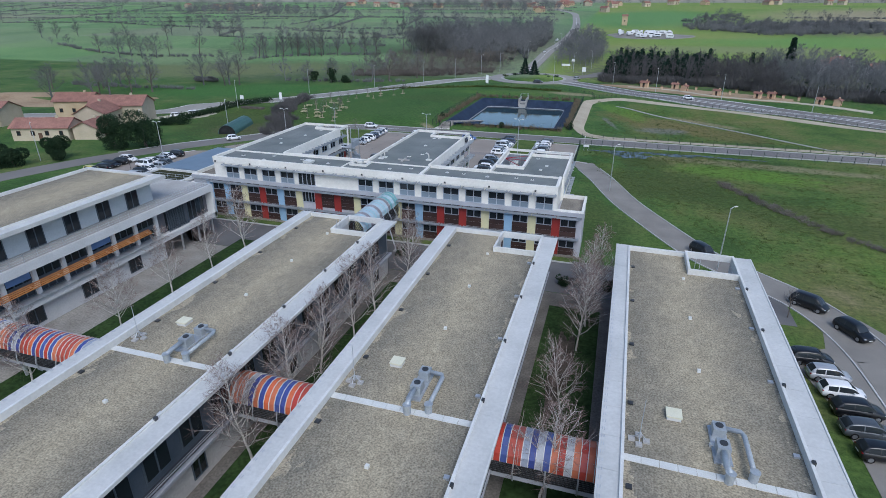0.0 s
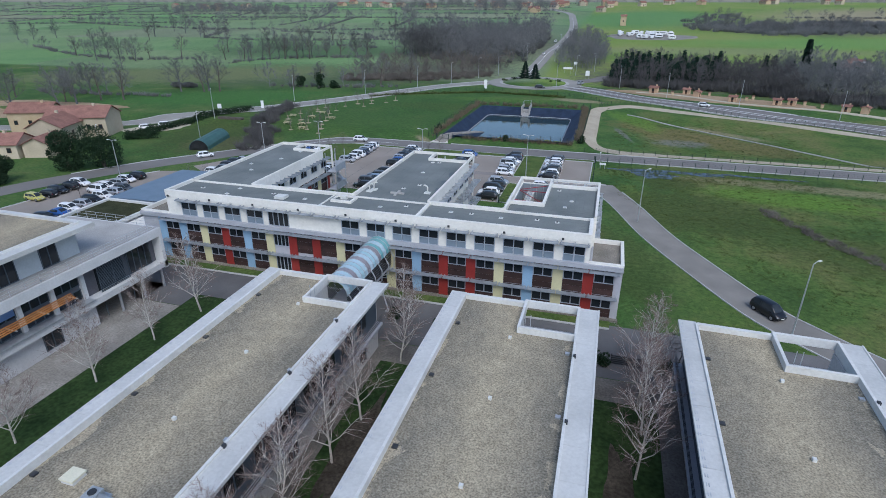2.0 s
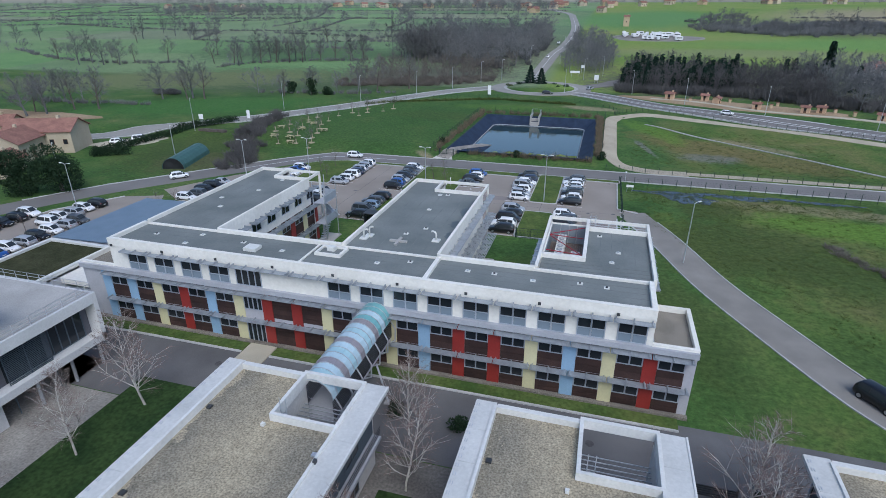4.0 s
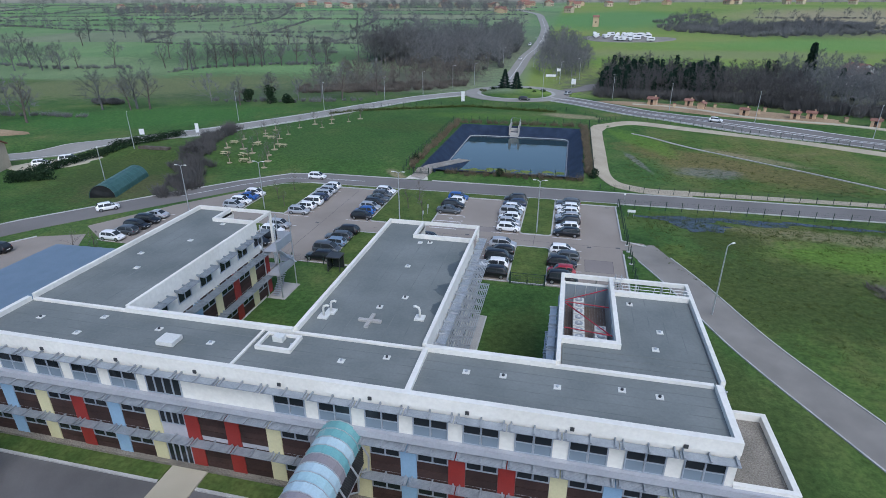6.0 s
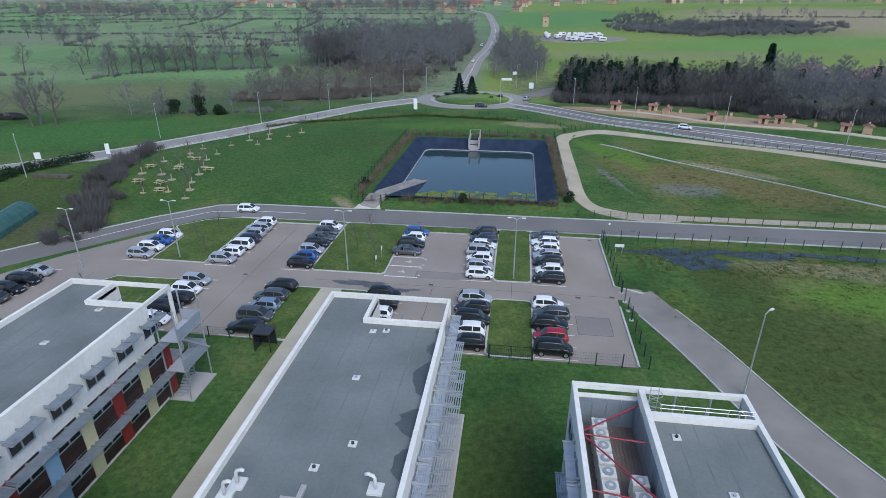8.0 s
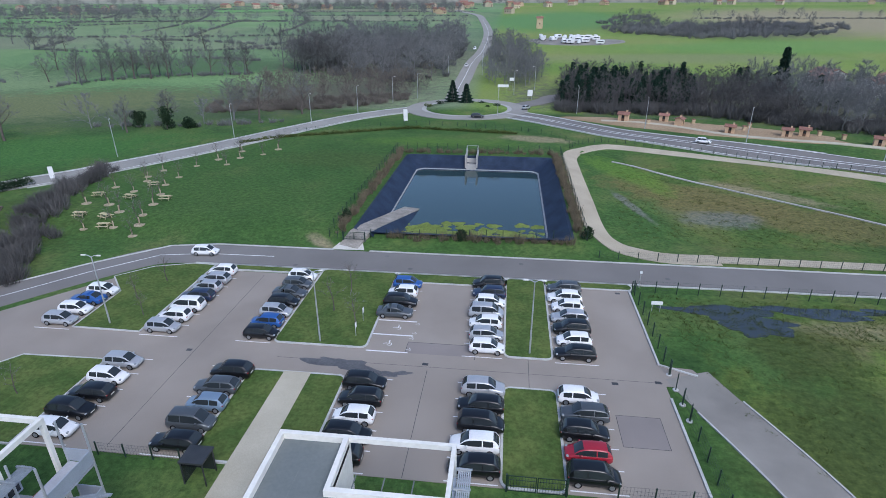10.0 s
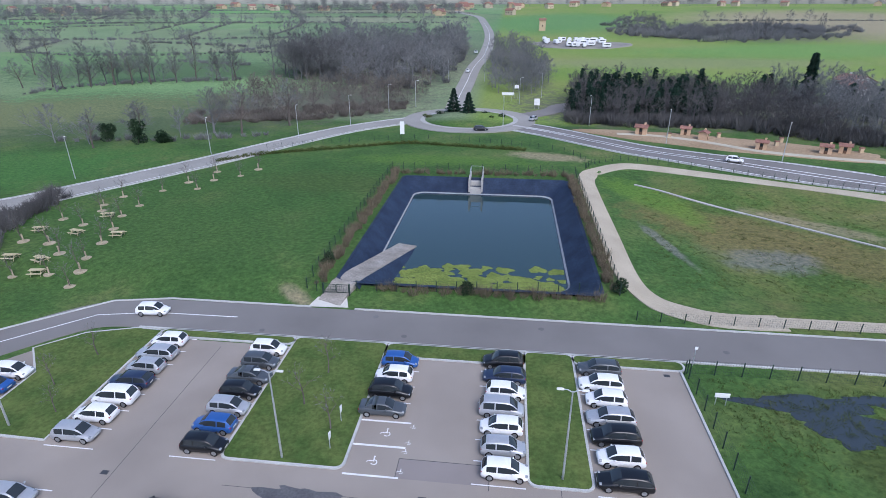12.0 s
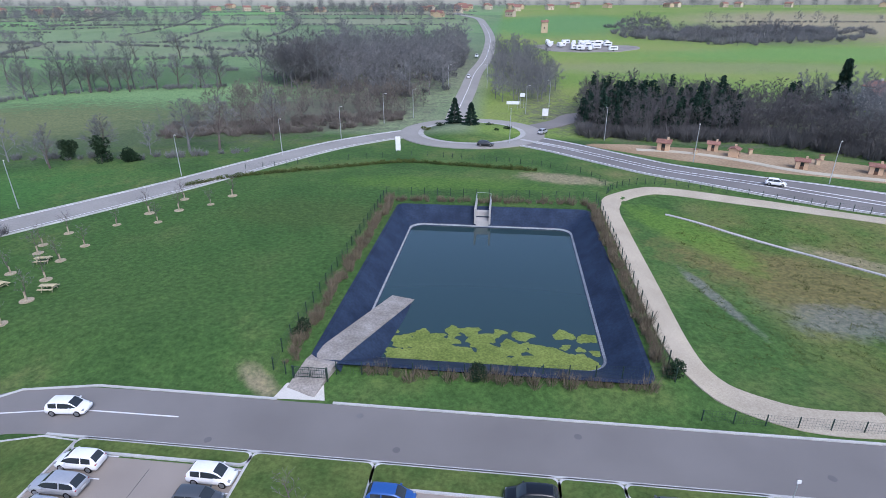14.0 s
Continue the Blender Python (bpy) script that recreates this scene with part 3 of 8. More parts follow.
# ---- the pond ----
def pond():
    x0, x1, y0, y1 = RIM
    w = (-43.5, -16.8, 157.6, 197.2)
    zr, zw, zb = 1.22, -1.2, -2.4

    def ring(r, z, rad):
        return [(x, y, z) for x, y in rounded(r[0], r[1], r[2], r[3], rad, 5)]
    rings = [ring((x0 - 0.5, x1 + 0.5, y0 - 0.5, y1 + 0.5), zr + 0.02, 1.4), ring((x0, x1, y0, y1), zr + 0.05, 1.0), ring((w[0] - 0.15, w[1] + 0.15, w[2] - 0.15, w[3] + 0.15), zw + 0.12, 2.2),
             ring((w[0] + 1.6, w[1] - 1.6, w[2] + 1.6, w[3] - 1.6), zb, 2.0)]
    bm = bmesh.new()
    vs = [[bm.verts.new(p) for p in r] for r in rings]
    n = len(vs[0])
    for a, b in zip(vs, vs[1:]):
        for k in range(n):
            bm.faces.new((a[k], a[(k + 1) % n], b[(k + 1) % n], b[k]))
    bm.faces.new(vs[-1])
    basin = tagged(part("pond_basin", bm, LINER), "dark blue-black plastic pond liner on sloping sides", "pond liner", kind="structure")
    # pale tide mark just above the water
    bm = bmesh.new()
    a = [bm.verts.new(p) for p in ring((w[0] - 0.32, w[1] + 0.32, w[2] - 0.32, w[3] + 0.32), zw + 0.26, 2.3)]
    b = [bm.verts.new(p) for p in ring((w[0] - 0.06, w[1] + 0.06, w[2] - 0.06, w[3] + 0.06), zw + 0.09, 2.2)]
    for k in range(n):
        bm.faces.new((a[k], a[(k + 1) % n], b[(k + 1) % n], b[k]))
    part("tide_mark", bm, SILT, basin)
    bm = bmesh.new()
    bm.faces.new([bm.verts.new(p) for p in ring((w[0] - 0.3, w[1] + 0.3, w[2] - 0.3, w[3] + 0.3), zw, 2.2)])
    tagged(part("pond_water", bm, WATER), "still dark green pond water reflecting the sky", "water", kind="structure")
    # concrete ramp down into the water
    bm = bmesh.new()
    prof = [(-46.4, 149.2, 0.14), (-46.0, 151.2, 0.62), (-45.45, 152.7, 1.3), (-44.7, 155.3, 1.14), (-40.7, 170.4, -1.08), (-39.3, 175.8, -1.9)]
    rows = []
    for x, y, z in prof:
        rows.append([bm.verts.new(q) for q in ((x - 1.55, y + 0.4, z - 0.5), (x - 1.55, y + 0.4, z), (x + 1.55, y - 0.4, z), (x + 1.55, y - 0.4, z - 0.9))])
    for p, q in zip(rows, rows[1:]):
        for k in range(3):
            bm.faces.new((p[k], p[k + 1], q[k + 1], q[k]))
    ramp_ob = tagged(part("ramp", bm, RAMPMAT), "stained concrete slipway sloping into the pond", "ramp", kind="structure")
    bm = bmesh.new()
    rows = []
    for x, y, z in prof[2:]:
        d = max(0.2, z + 2.0)
        rows.append([bm.verts.new(q) for q in ((x - 1.8 - d * 0.9, y + 0.45, z - d), (x - 1.58, y + 0.4, z - 0.12), (x + 1.58, y - 0.4, z - 0.12), (x + 1.8 + d * 0.9, y - 0.45, z - d))])
    for p, q in zip(rows, rows[1:]):
        for k in range(3):
            bm.faces.new((p[k], p[k + 1], q[k + 1], q[k]))
    part("ramp_bank", bm, LINER, ramp_ob, "dark lined bank under the slipway")
    strip("apron", [(-46.2, 148.4), (-46.3, 150.6)], 4.9, APRON, 0.1, "pale concrete apron before the pond gate", "pavement", w2=3.6)
    # inlet
    t = thing("inlet_structure", "grey concrete inlet chute with railings on the pond bank", "inlet", -31.5, 200, zr)
    part("chute", boxes((-32.9, -32.6, 197.2, 203.0, -0.6, 2.1), (-30.4, -30.1, 197.2, 203.0, -0.6, 2.1), (-32.6, -30.4, 199.2, 203.0, -0.6, 0.9), (-32.6, -30.4, 197.4, 199.2, -1.0, 0.0)), CONCRETE, t)
    bm = bmesh.new()
    for x in (-32.75, -30.25):
        for y in (199.5, 201.2, 202.9):
            tube(bm, [(x, y, 2.1), (x, y, 3.2)], 0.04, 6)
        for z in (2.65, 3.2):
            tube(bm, [(x, 199.5, z), (x, 202.9, z)], 0.035, 6)
    tube(bm, [(-32.75, 202.9, 3.2), (-30.25, 202.9, 3.2)], 0.035, 6)
    part("railing", bm, GALV, t)
    # duckweed mats
    rnd = random.Random(5)
    bm = bmesh.new()
    for i in range(120):
        yy = 157.8 + rnd.random() ** 1.9 * 6.4
        xx = rnd.uniform(-40.0, -17.2)
        r = rnd.uniform(0.45, 1.3) * (1.0 if yy < 161.5 else 0.8)
        ph = rnd.random() * 6
        ring_ = []
        for k in range(14):
            a = 2 * math.pi * k / 14
            rr = r * (1 + 0.22 * math.sin(3 * a + ph) + 0.13 * math.sin(5 * a + 2 * ph))
            ring_.append(bm.verts.new((min(-16.9, xx + rr * 1.25 * math.cos(a)), max(157.7, yy + rr * math.sin(a)), zw + 0.012 + i * 0.0001)))
        bm.faces.new(ring_)
    tagged(part("duckweed", bm, WEED), "yellow-green duckweed mats floating on the pond", "pond weed", kind="stuff")


APRON = surface("clean_concrete", (0.5, 0.48, 0.43), (0.6, 0.58, 0.52), 0.5, 8, 0.85, 0.1, grain=0.12)
RAMPMAT = surface("stained_concrete", (0.22, 0.2, 0.17), (0.36, 0.33, 0.29), 0.5, 5, 0.85, 0.15, grain=0.3)
WATER = glass_mat("pond_water", (0.022, 0.046, 0.046), 0.03)
WEED = surface("duckweed", (0.12, 0.16, 0.035), (0.2, 0.245, 0.06), 0.5, 4, 0.8, 0.2, grain=0.35)
pond()


# ---- the white office building ----
def facade_frame(x, y, deg):
    """Facade coordinates: u along the wall, v outwards, z up."""
    return Matrix.Translation((x, y, 0)) @ Matrix.Rotation(radians(deg), 4, "Z")


def fbox(bm, M, u0, u1, v0, v1, z0, z1):
    for v in box(bm, u0, u1, -v1, -v0, z0, z1):
        v.co = M @ v.co


def fboxes(M, *rows):
    bm = bmesh.new()
    for r in rows:
        fbox(bm, M, *r)
    return bm


def sunshade(parent, M, u, w, z, depth=0.8, mat=None):
    """A louvred metal sunshade on brackets."""
    us = [u - w / 2, u - w / 2 + 0.12, u - w / 2 + 0.24, u - 0.06, u + 0.06, u + w / 2 - 0.24, u + w / 2 - 0.12, u + w / 2]
    vs = [0.0]
    for k in range(7):
        v = 0.16 + k * (depth - 0.2) / 6
        vs += [v, v + 0.085]
    s = part("sunshade", lattice(us, vs, lambda i, j: i in (1, 3, 5) or j % 2 == 1, z - 0.03, z + 0.02, lambda a, b, c: M @ Vector((a, -b, c - 0.1 * b))), mat or MIDSTEEL, parent)
    for du in (-w / 2 + 0.18, w / 2 - 0.18, 0.0):
        part("bracket", fboxes(M, (u + du - 0.045, u + du + 0.045, 0.0, depth + 0.1, z + 0.02, z + 0.11)), mat or MIDSTEEL, s)


def window(parent, M, u0, u1, z0, z1, bars=1, v=0.0, rail=0.0, frame_mat=None):
    """A window set into the wall: frame with mullions, and panes."""
    cols = [u0, u0 + 0.09]
    for k in range(bars):
        m = u0 + (u1 - u0) * (k + 1) / (bars + 1)
        cols += [m - 0.05, m + 0.05]
    cols += [u1 - 0.09, u1]
    rows = [z0, z0 + 0.09] + ([rail - 0.04, rail + 0.04] if rail else []) + [z1 - 0.09, z1]
    w = part("window", lattice(cols, rows, lambda i, j: i % 2 == 0 or j % 2 == 0, v - 0.1, v + 0.05, lambda a, b, c: M @ Vector((a, -c, b))), frame_mat or FRAME, parent)
    edges = [u0] + [u0 + (u1 - u0) * (k + 1) / (bars + 1) for k in range(bars)] + [u1]
    for a, b in zip(edges, edges[1:]):
        if rail:
            part("pane", fboxes(M, (a + 0.07, b - 0.07, v - 0.06, v + 0.012, rail, z1 - 0.07)), GLASS, w)
            part("pane", fboxes(M, (a + 0.07, b - 0.07, v - 0.06, v + 0.016, z0 + 0.07, rail)), PALEGLASS, w, "frosted lower pane")
        else:
            part("pane", fboxes(M, (a + 0.07, b - 0.07, v - 0.06, v + 0.012, z0 + 0.07, z1 - 0.07)), GLASS, w)


COLOURS = {"r": RED, "b": BLUE, "y": YELLOW}


def coloured_bay(parent, M, u, w, colour, base=0.3, kind="bay", shade=None, reach=0.8):
    """One module: the coloured pier to one side, ribbon windows over brown boards on two floors."""
    if colour:
        part("panel", fboxes(M, (u - 0.56, u + 0.56, 0.0, 0.10, base, 5.95)), COLOURS[colour], parent, {"r": "brick-red facade panel", "b": "pale blue facade panel", "y": "pale yellow facade panel"}[colour])
    a, b = u + 0.58, u + w - 0.58
    for z in (0.0, 3.05):
        if kind == "bay":
            window(parent, M, a, b, z + 1.42, z + 2.5, 1, 0.03)
            part("board", fboxes(M, (a, b, 0.0, 0.055, z + 2.52, z + 2.98)), WOOD, parent)
            for k in range(2):
                z0 = z + (base if z == 0 else -0.02) + 0.02
                zh = (z + 1.4 - z0) / 2
                part("board", fboxes(M, (a, b, 0.0, 0.06 - 0.012 * (k % 2), z0 + zh * k + 0.015, z0 + zh * (k + 1) - 0.015)), WOOD, parent)
        elif kind == "wood":
            for k in range(5):
                z0 = z + (base if z == 0 else 0.25) + 0.02
                zh = (z + 2.9 - z0) / 5
                part("board", fboxes(M, (a, b, 0.0, 0.06 - 0.012 * (k % 2), z0 + zh * k + 0.015, z0 + zh * (k + 1) - 0.015)), WOOD, parent)
        elif kind == "door":
            window(parent, M, a, b, z + (0.05 if z == 0 else 0.9), z + 2.85, 3, 0.03)
    for z in (2.95, 5.95):
        sunshade(parent, M, u + w / 2, w - 0.08, z, reach, shade)


MIDSTEEL = surface("brushed_louvre_steel", (0.3, 0.33, 0.36), (0.4, 0.43, 0.46), 2.0, 12, 0.45, 0.03, 0.4, grain=0.12)
DULLSTEEL = surface("dull_blue_grey_steel", (0.22, 0.25, 0.28), (0.31, 0.345, 0.38), 1.5, 10, 0.5, 0.02, 0.3, grain=0.15)


def flat_roof(parent, x0, x1, y0, y1, z, top, mat, t=0.42, sides="snew", coping=None):
    """Roof deck with parapets on the sides named."""
    part("roof", boxes((x0 + t, x1 - t, y0 + t, y1 - t, z - 0.3, z)), mat, parent)
    for s, r in (("s", (x0, x1, y0, y0 + t)), ("n", (x0, x1, y1 - t, y1)), ("w", (x0, x0 + t, y0 + t, y1 - t)), ("e", (x1 - t, x1, y0 + t, y1 - t))):
        if s in sides:
            each("parapet", ((*r, z - 0.5, top),), coping or WHITE, parent)


SEAMDARK = surface("wet_membrane", (0.06, 0.072, 0.074), (0.085, 0.1, 0.1), 0.6, 6, 0.5, 0.03, grain=0.12)
SEAMROOF = surface("membrane_seam", (0.14, 0.156, 0.152), (0.198, 0.213, 0.205), 0.5, 9, 0.8, 0.03, grain=0.1)


def white_building():
    T = thing("office_building", "white three-storey office building with coloured panels and flat grey roofs", "building", -33, 74, 0)
    S = facade_frame(0, 71.4, 0)
    top, deck = 9.95, 9.55
    # lower block and upper block
    part("wall", boxes((-65.0, -2.3, 71.4, 78.3, -0.3, 6.1)), GREYWALL, T, "grey clad lower walls")
    part("ledge", boxes((-65.05, -2.25, 71.05, 71.4, 6.1, 6.62), (-65.05, -60.6, 71.4, 78.35, 6.1, 6.3), (-5.8, -2.25, 71.4, 78.35, 6.1, 6.3)), LEDGE, T, "grey metal ledge")
    part("base", boxes((-65.1, -2.2, 70.95, 71.4, -0.2, 0.28)), PEBBLE, T)
    part("wall", boxes((-60.5, -5.9, 71.4, 77.0, 6.1, deck - 0.3)), WHITE, T, "white rendered upper storey")
    flat_roof(T, -60.5, -5.9, 71.32, 77.05, deck, top, MEMBRANE, sides="sew")
    each("parapet", ((-50.9, -36.2, 76.63, 77.05, deck - 0.3, top), (-25.75, -16.5, 76.63, 77.05, deck - 0.3, top), (-60.08, -50.9, 76.7, 76.95, deck - 0.3, deck + 0.18), (-36.2, -25.75, 76.7, 76.95, deck - 0.3, deck + 0.14), (-16.5, -6.32, 76.7, 77.0, deck - 0.3, deck + 0.2)), WHITE, T)
    each("parapet", ((-25.9, -25.5, 71.74, 76.63, deck - 0.1, deck + 0.28),), WHITE, T)
    each("parapet", ((-38.6, -38.4, 71.74, 76.63, deck - 0.1, deck + 0.12),), WHITE, T)
    # side annexes with pebbled roofs
    for x0, x1 in ((-5.9, -2.25), (-65.05, -60.5)):
        part("annex_roof", boxes((x0 + 0.3, x1 - 0.3, 71.6, 78.0, 6.2, 6.36)), PEBBLE, T, "pebbled roof")
        each("parapet", ((x0, x1, 71.3, 71.62, 6.3, 6.85), (x0, x1, 78.03, 78.35, 6.3, 6.85), (x1 - 0.35 if x1 > -10 else x0, x1 if x1 > -10 else x0 + 0.35, 71.62, 78.03, 6.3, 6.85)), WHITE, T)
    # south front
    seq = "r y b y r r b y . y r r y b r y b b".split()
    for k, c in enumerate(seq):
        u = -5.8 - 3.3 * k
        kind = "wood" if k in (10, 11) else "door" if k == 12 else "bay"
        coloured_bay(T, S, u, 3.3, c if c != "." else "", kind=kind)
    for k in range(18):
        u0 = -8.75 - 3.3 * k
        if k in (8 + 1, 8 + 2):
            continue
        if u0 < -60:
            continue
        if k == 11:
            window(T, S, u0 - 0.2, u0 + 2.7, 6.68, 8.6, 3, 0.03)
        else:
            window(T, S, u0, u0 + 2.35, 6.64, 8.5, 1, 0.03, rail=7.5)
        part("window_reveal", fboxes(S, (u0 - 0.1, u0 + 2.45, 0.0, 0.05, 8.5, 8.56)), WHITE, T)
        sunshade(T, S, u0 + 1.17, 3.2, 8.85, 0.7)
    for k in (9, 10):
        sunshade(T, S, -7.58 - 3.3 * k, 3.2, 8.85, 0.7)
    # spouts on the parapet
    for k in range(9):
        part("overflow_spout", fboxes(S, (-9 - 6.4 * k, -8.75 - 6.4 * k, 0.0, 0.16, 9.05, 9.3)), DARK, T)
    # wings
    wings = ((-60.5, -50.9, 100.3, -56.0, 96.9), (-36.2, -25.75, 101.0, -32.0, 97.2))
    for x0, x1, y1, nx, ny in wings:
        each("wall", ((x0, x1, 77.0, ny, -0.3, deck - 0.3), (x0, nx, ny, y1, -0.3, deck - 0.3)), WHITE, T)
        each("roof", ((x0 + 0.3, x1 - 0.3, 76.95, ny, deck - 0.3, deck - 0.02), (x0 + 0.3, nx, ny, y1 - 0.3, deck - 0.3, deck - 0.02)), MEMBRANE, T)
        each("parapet", ((x0, x0 + 0.3, 77.05, y1, deck - 0.3, top), (x0 + 0.3, nx, y1 - 0.3, y1, deck - 0.3, top), (nx, x1, y1 - 0.25, y1, top - 0.35, top), (x1 - 0.3, x1, 77.05, ny, deck - 0.3, top), (x1 - 0.25, x1, ny, y1 - 0.25, top - 0.35, top),
                              (nx - 0.3, nx, ny, y1 - 0.3, deck - 0.3, top), (nx - 0.3, x1 - 0.3, ny - 0.3, ny, deck - 0.3, top)), WHITE, T, "white parapet round roof and open corner")
        each("corner_column", ((x1 - 0.25, x1, y1 - 0.25, y1, -0.2, top - 0.35),), WHITE, T)
        each("terrace_floor", ((nx, x1, ny, y1, 2.8, 3.05),), CONCRETE, T)
    # the third wing with its plant court
    each("wall", ((-16.5, -16.1, 77, 91.0, -0.3, deck - 0.3), (-16.1, -11.9, 90.6, 91.0, -0.3, deck - 0.4), (-16.1, -5.6, 77.0, 80.3, -0.3, deck - 0.3), (-12.3, -5.6, 80.3, 88.6, -0.3, deck - 0.3)), WHITE, T)
    each("roof", ((-16.1, -6.0, 76.9, 80.3, deck - 0.3, deck - 0.02), (-12.0, -6.0, 80.3, 88.6, deck - 0.3, deck - 0.02)), MEMBRANE, T)
    each("parapet", ((-16.5, -16.2, 77.05, 91.1, deck - 0.3, top), (-16.2, -5.6, 90.8, 91.1, top - 0.35, top), (-5.9, -5.6, 77.05, 90.8, deck - 0.3, top), (-12.3, -11.95, 80.0, 90.8, deck - 0.3, top), (-16.2, -12.3, 80.0, 80.45, deck - 0.3, top), (-11.95, -5.9, 88.3, 88.7, deck - 0.3, top)), WHITE, T, "white parapet beams round the plant court")
    part("court_floor", boxes((-16.1, -12.3, 80.45, 90.6, 6.5, 6.86)), LEDGE, T, "grey slab in the plant court")
    for k in range(16):
        part("plank", boxes((-16.08 + 0.236 * k, -15.86 + 0.236 * k, 80.46, 90.58, 6.86, 6.9)), SOILPAVE, T, "weathered brown deck plank")
    for k in range(11):
        y = 80.5 + 0.92 * k
        for x0, x1 in ((-16.1, -16.04), (-12.36, -12.3)):
            part("panel", boxes((x0, x1, y, y + 0.88, 6.92, 9.2)), COURTCLAD, T, "blue-grey ribbed metal panel")
    for k in range(4):
        part("panel", boxes((-16.02 + 0.92 * k, -15.14 + 0.92 * k, 90.52, 90.58, 6.92, 9.1)), COURTCLAD, T, "blue-grey ribbed metal panel")
    each("terrace_floor", ((-12.3, -5.6, 88.7, 91.0, 5.6, 6.0),), CONCRETE, T)
    for x in (-9.9, -7.7, -5.78):
        bm = bmesh.new()
        tube(bm, [(x, 90.92, 5.9), (x, 90.92, top - 0.35)], 0.09, 8)
        part("corner_column", bm, GALV, T, "slim grey steel column")
    bm = bmesh.new()
    for z in (top + 0.1, top + 0.38):
        tube(bm, [(-11.4, 88.9, z), (-5.95, 88.9, z)], 0.03, 6)
    for k in range(5):
        tube(bm, [(-11.3 + 1.3 * k, 88.9, top - 0.3), (-11.3 + 1.3 * k, 88.9, top + 0.38)], 0.03, 6)
    part("railing", bm, GALV, T, "low steel roof railing")
    bm = bmesh.new()
    z = 9.2
    for a, b in (((-16.0, 87.3), (-12.4, 90.0)), ((-16.0, 87.0), (-12.4, 86.7)), ((-16.0, 82.8), (-12.4, 82.3)), ((-16, 86.8), (-12.4, 82.2))):
        tube(bm, [(*a, z), (*b, z)], 0.05, 6)
    part("bracing", bm, REDSTEEL, T, "red steel cross bracing")
    # east face of the first wing and its panels
    E1 = facade_frame(-50.9, 77.0, 90)
    seq = "y r b y r y r".split()
    for k in range(6):
        u = 1.2 + 3.3 * k
        coloured_bay(T, E1, u, 3.3, seq[k], shade=DULLSTEEL, reach=1.0)
        window(T, E1, u + 1.0, u + 2.9, 7.0, 8.2, 1, 0.03)
        sunshade(T, E1, u + 1.95, 2.6, 8.5, 0.9, DULLSTEEL)
    part("panel", fboxes(E1, (1.2 + 19.8 - 0.56, 1.2 + 19.8 + 0.3, 0, 0.1, 0.3, 5.95)), RED, T)
    # balconies and sunshade frames: second wing east, third wing west and east
    for M, n, s, k0, out in ((facade_frame(-25.75, 77.0, 90), 7, 3.3, 0, 1.0), (facade_frame(-16.5, 91.0, -90), 4, 3.3, 1, 0.8), (facade_frame(-5.6, 77.0, 90), 4, 3.3, 0, 0.5)):
        for k in range(n):
            u = 0.6 + s * k
            window(T, M, u + 0.7, u + 2.7, 6.9, 8.3, 1, 0.03)
            window(T, M, u + 0.7, u + 2.7, 4.0, 5.7, 1, 0.03)
            window(T, M, u + 0.7, u + 2.7, 0.8, 2.6, 1, 0.03)
            for z, reach in ((2.95, 1.35), (5.95, 1.15), (8.55, 0.85)):
                if k >= k0:
                    sunshade(T, M, u + s / 2, s - 0.1, z, reach * out, GALV)
    # damp dark fringes where water stands along the second wing's parapet
    g = random.Random(31)
    for y0, y1, reach in ((81.6, 84.2, 0.9), (84.9, 87.6, 1.3), (88.6, 92.6, 1.1), (93.2, 95.0, 0.7), (96.0, 96.8, 0.4)):
        bm = bmesh.new()
        edge = [(-26.04 - reach * math.sin(math.pi * k / 10) ** 0.6 * g.uniform(0.8, 1.1), y0 + (y1 - y0) * k / 10) for k in range(11)]
        poly(bm, [(-26.04, y0), (-26.04, y1)] + edge[::-1][1:-1], deck - 0.03, deck - 0.012)
        part("damp_fringe", bm, SEAMDARK, T, "dark damp fringe on the roof membrane")
    # welded seams and drain lines of the roof membrane
    for x0, x1, y0, y1, n in ((-60.0, -6.4, 71.8, 76.6, 4), (-16.0, -6.1, 77.1, 80.2, 3)):
        for k in range(1, n + 1):
            y = y0 + (y1 - y0) * k / (n + 1)
            part("seam", boxes((x0, x1, y - 0.035, y + 0.035, deck - 0.03, deck + 0.006)), SEAMROOF, T)
    for x0, x1, y0, y1, n in ((-60.1, -51.0, 77.2, 98.5, 5), (-35.8, -26.2, 77.2, 98.5, 5), (-11.8, -6.2, 80.5, 88.4, 4)):
        for k in range(1, n + 1):
            x = x0 + (x1 - x0) * k / (n + 1)
            part("seam", boxes((x - 0.035, x + 0.035, y0, y1, deck - 0.03, deck - 0.014)), SEAMROOF, T)
    # roof furniture of the deck
    for x, y in ((-57, 74.5), (-52, 75.6), (-52.3, 73.2), (-46.5, 75.0), (-41.5, 74.2), (-35.5, 75.2), (-31.2, 74.2), (-28.2, 75.3), (-22.4, 74.9), (-19.9, 75.0), (-16.3, 74.6), (-12.2, 75.2), (-9.9, 75.0), (-56, 84), (-55.2, 91), (-54.6, 96), (-58, 87), (-31, 82), (-30.9, 90), (-30.2, 96), (-31.2, 95.8), (-29.4, 84), (-9.5, 80.5), (-8.9, 83.0), (-10.8, 87)):
        v = part("roof_vent", boxes((x - 0.24, x + 0.24, y - 0.24, y + 0.24, deck - 0.05, deck + 0.05)), OFFWHITE, T)
        bm = bmesh.new()
        tube(bm, [(x, y, deck + 0.04), (x, y, deck + 0.16)], 0.1, 8)
        part("cap", bm, DARK if int(x * 7) % 2 else GALV, v)
    return T


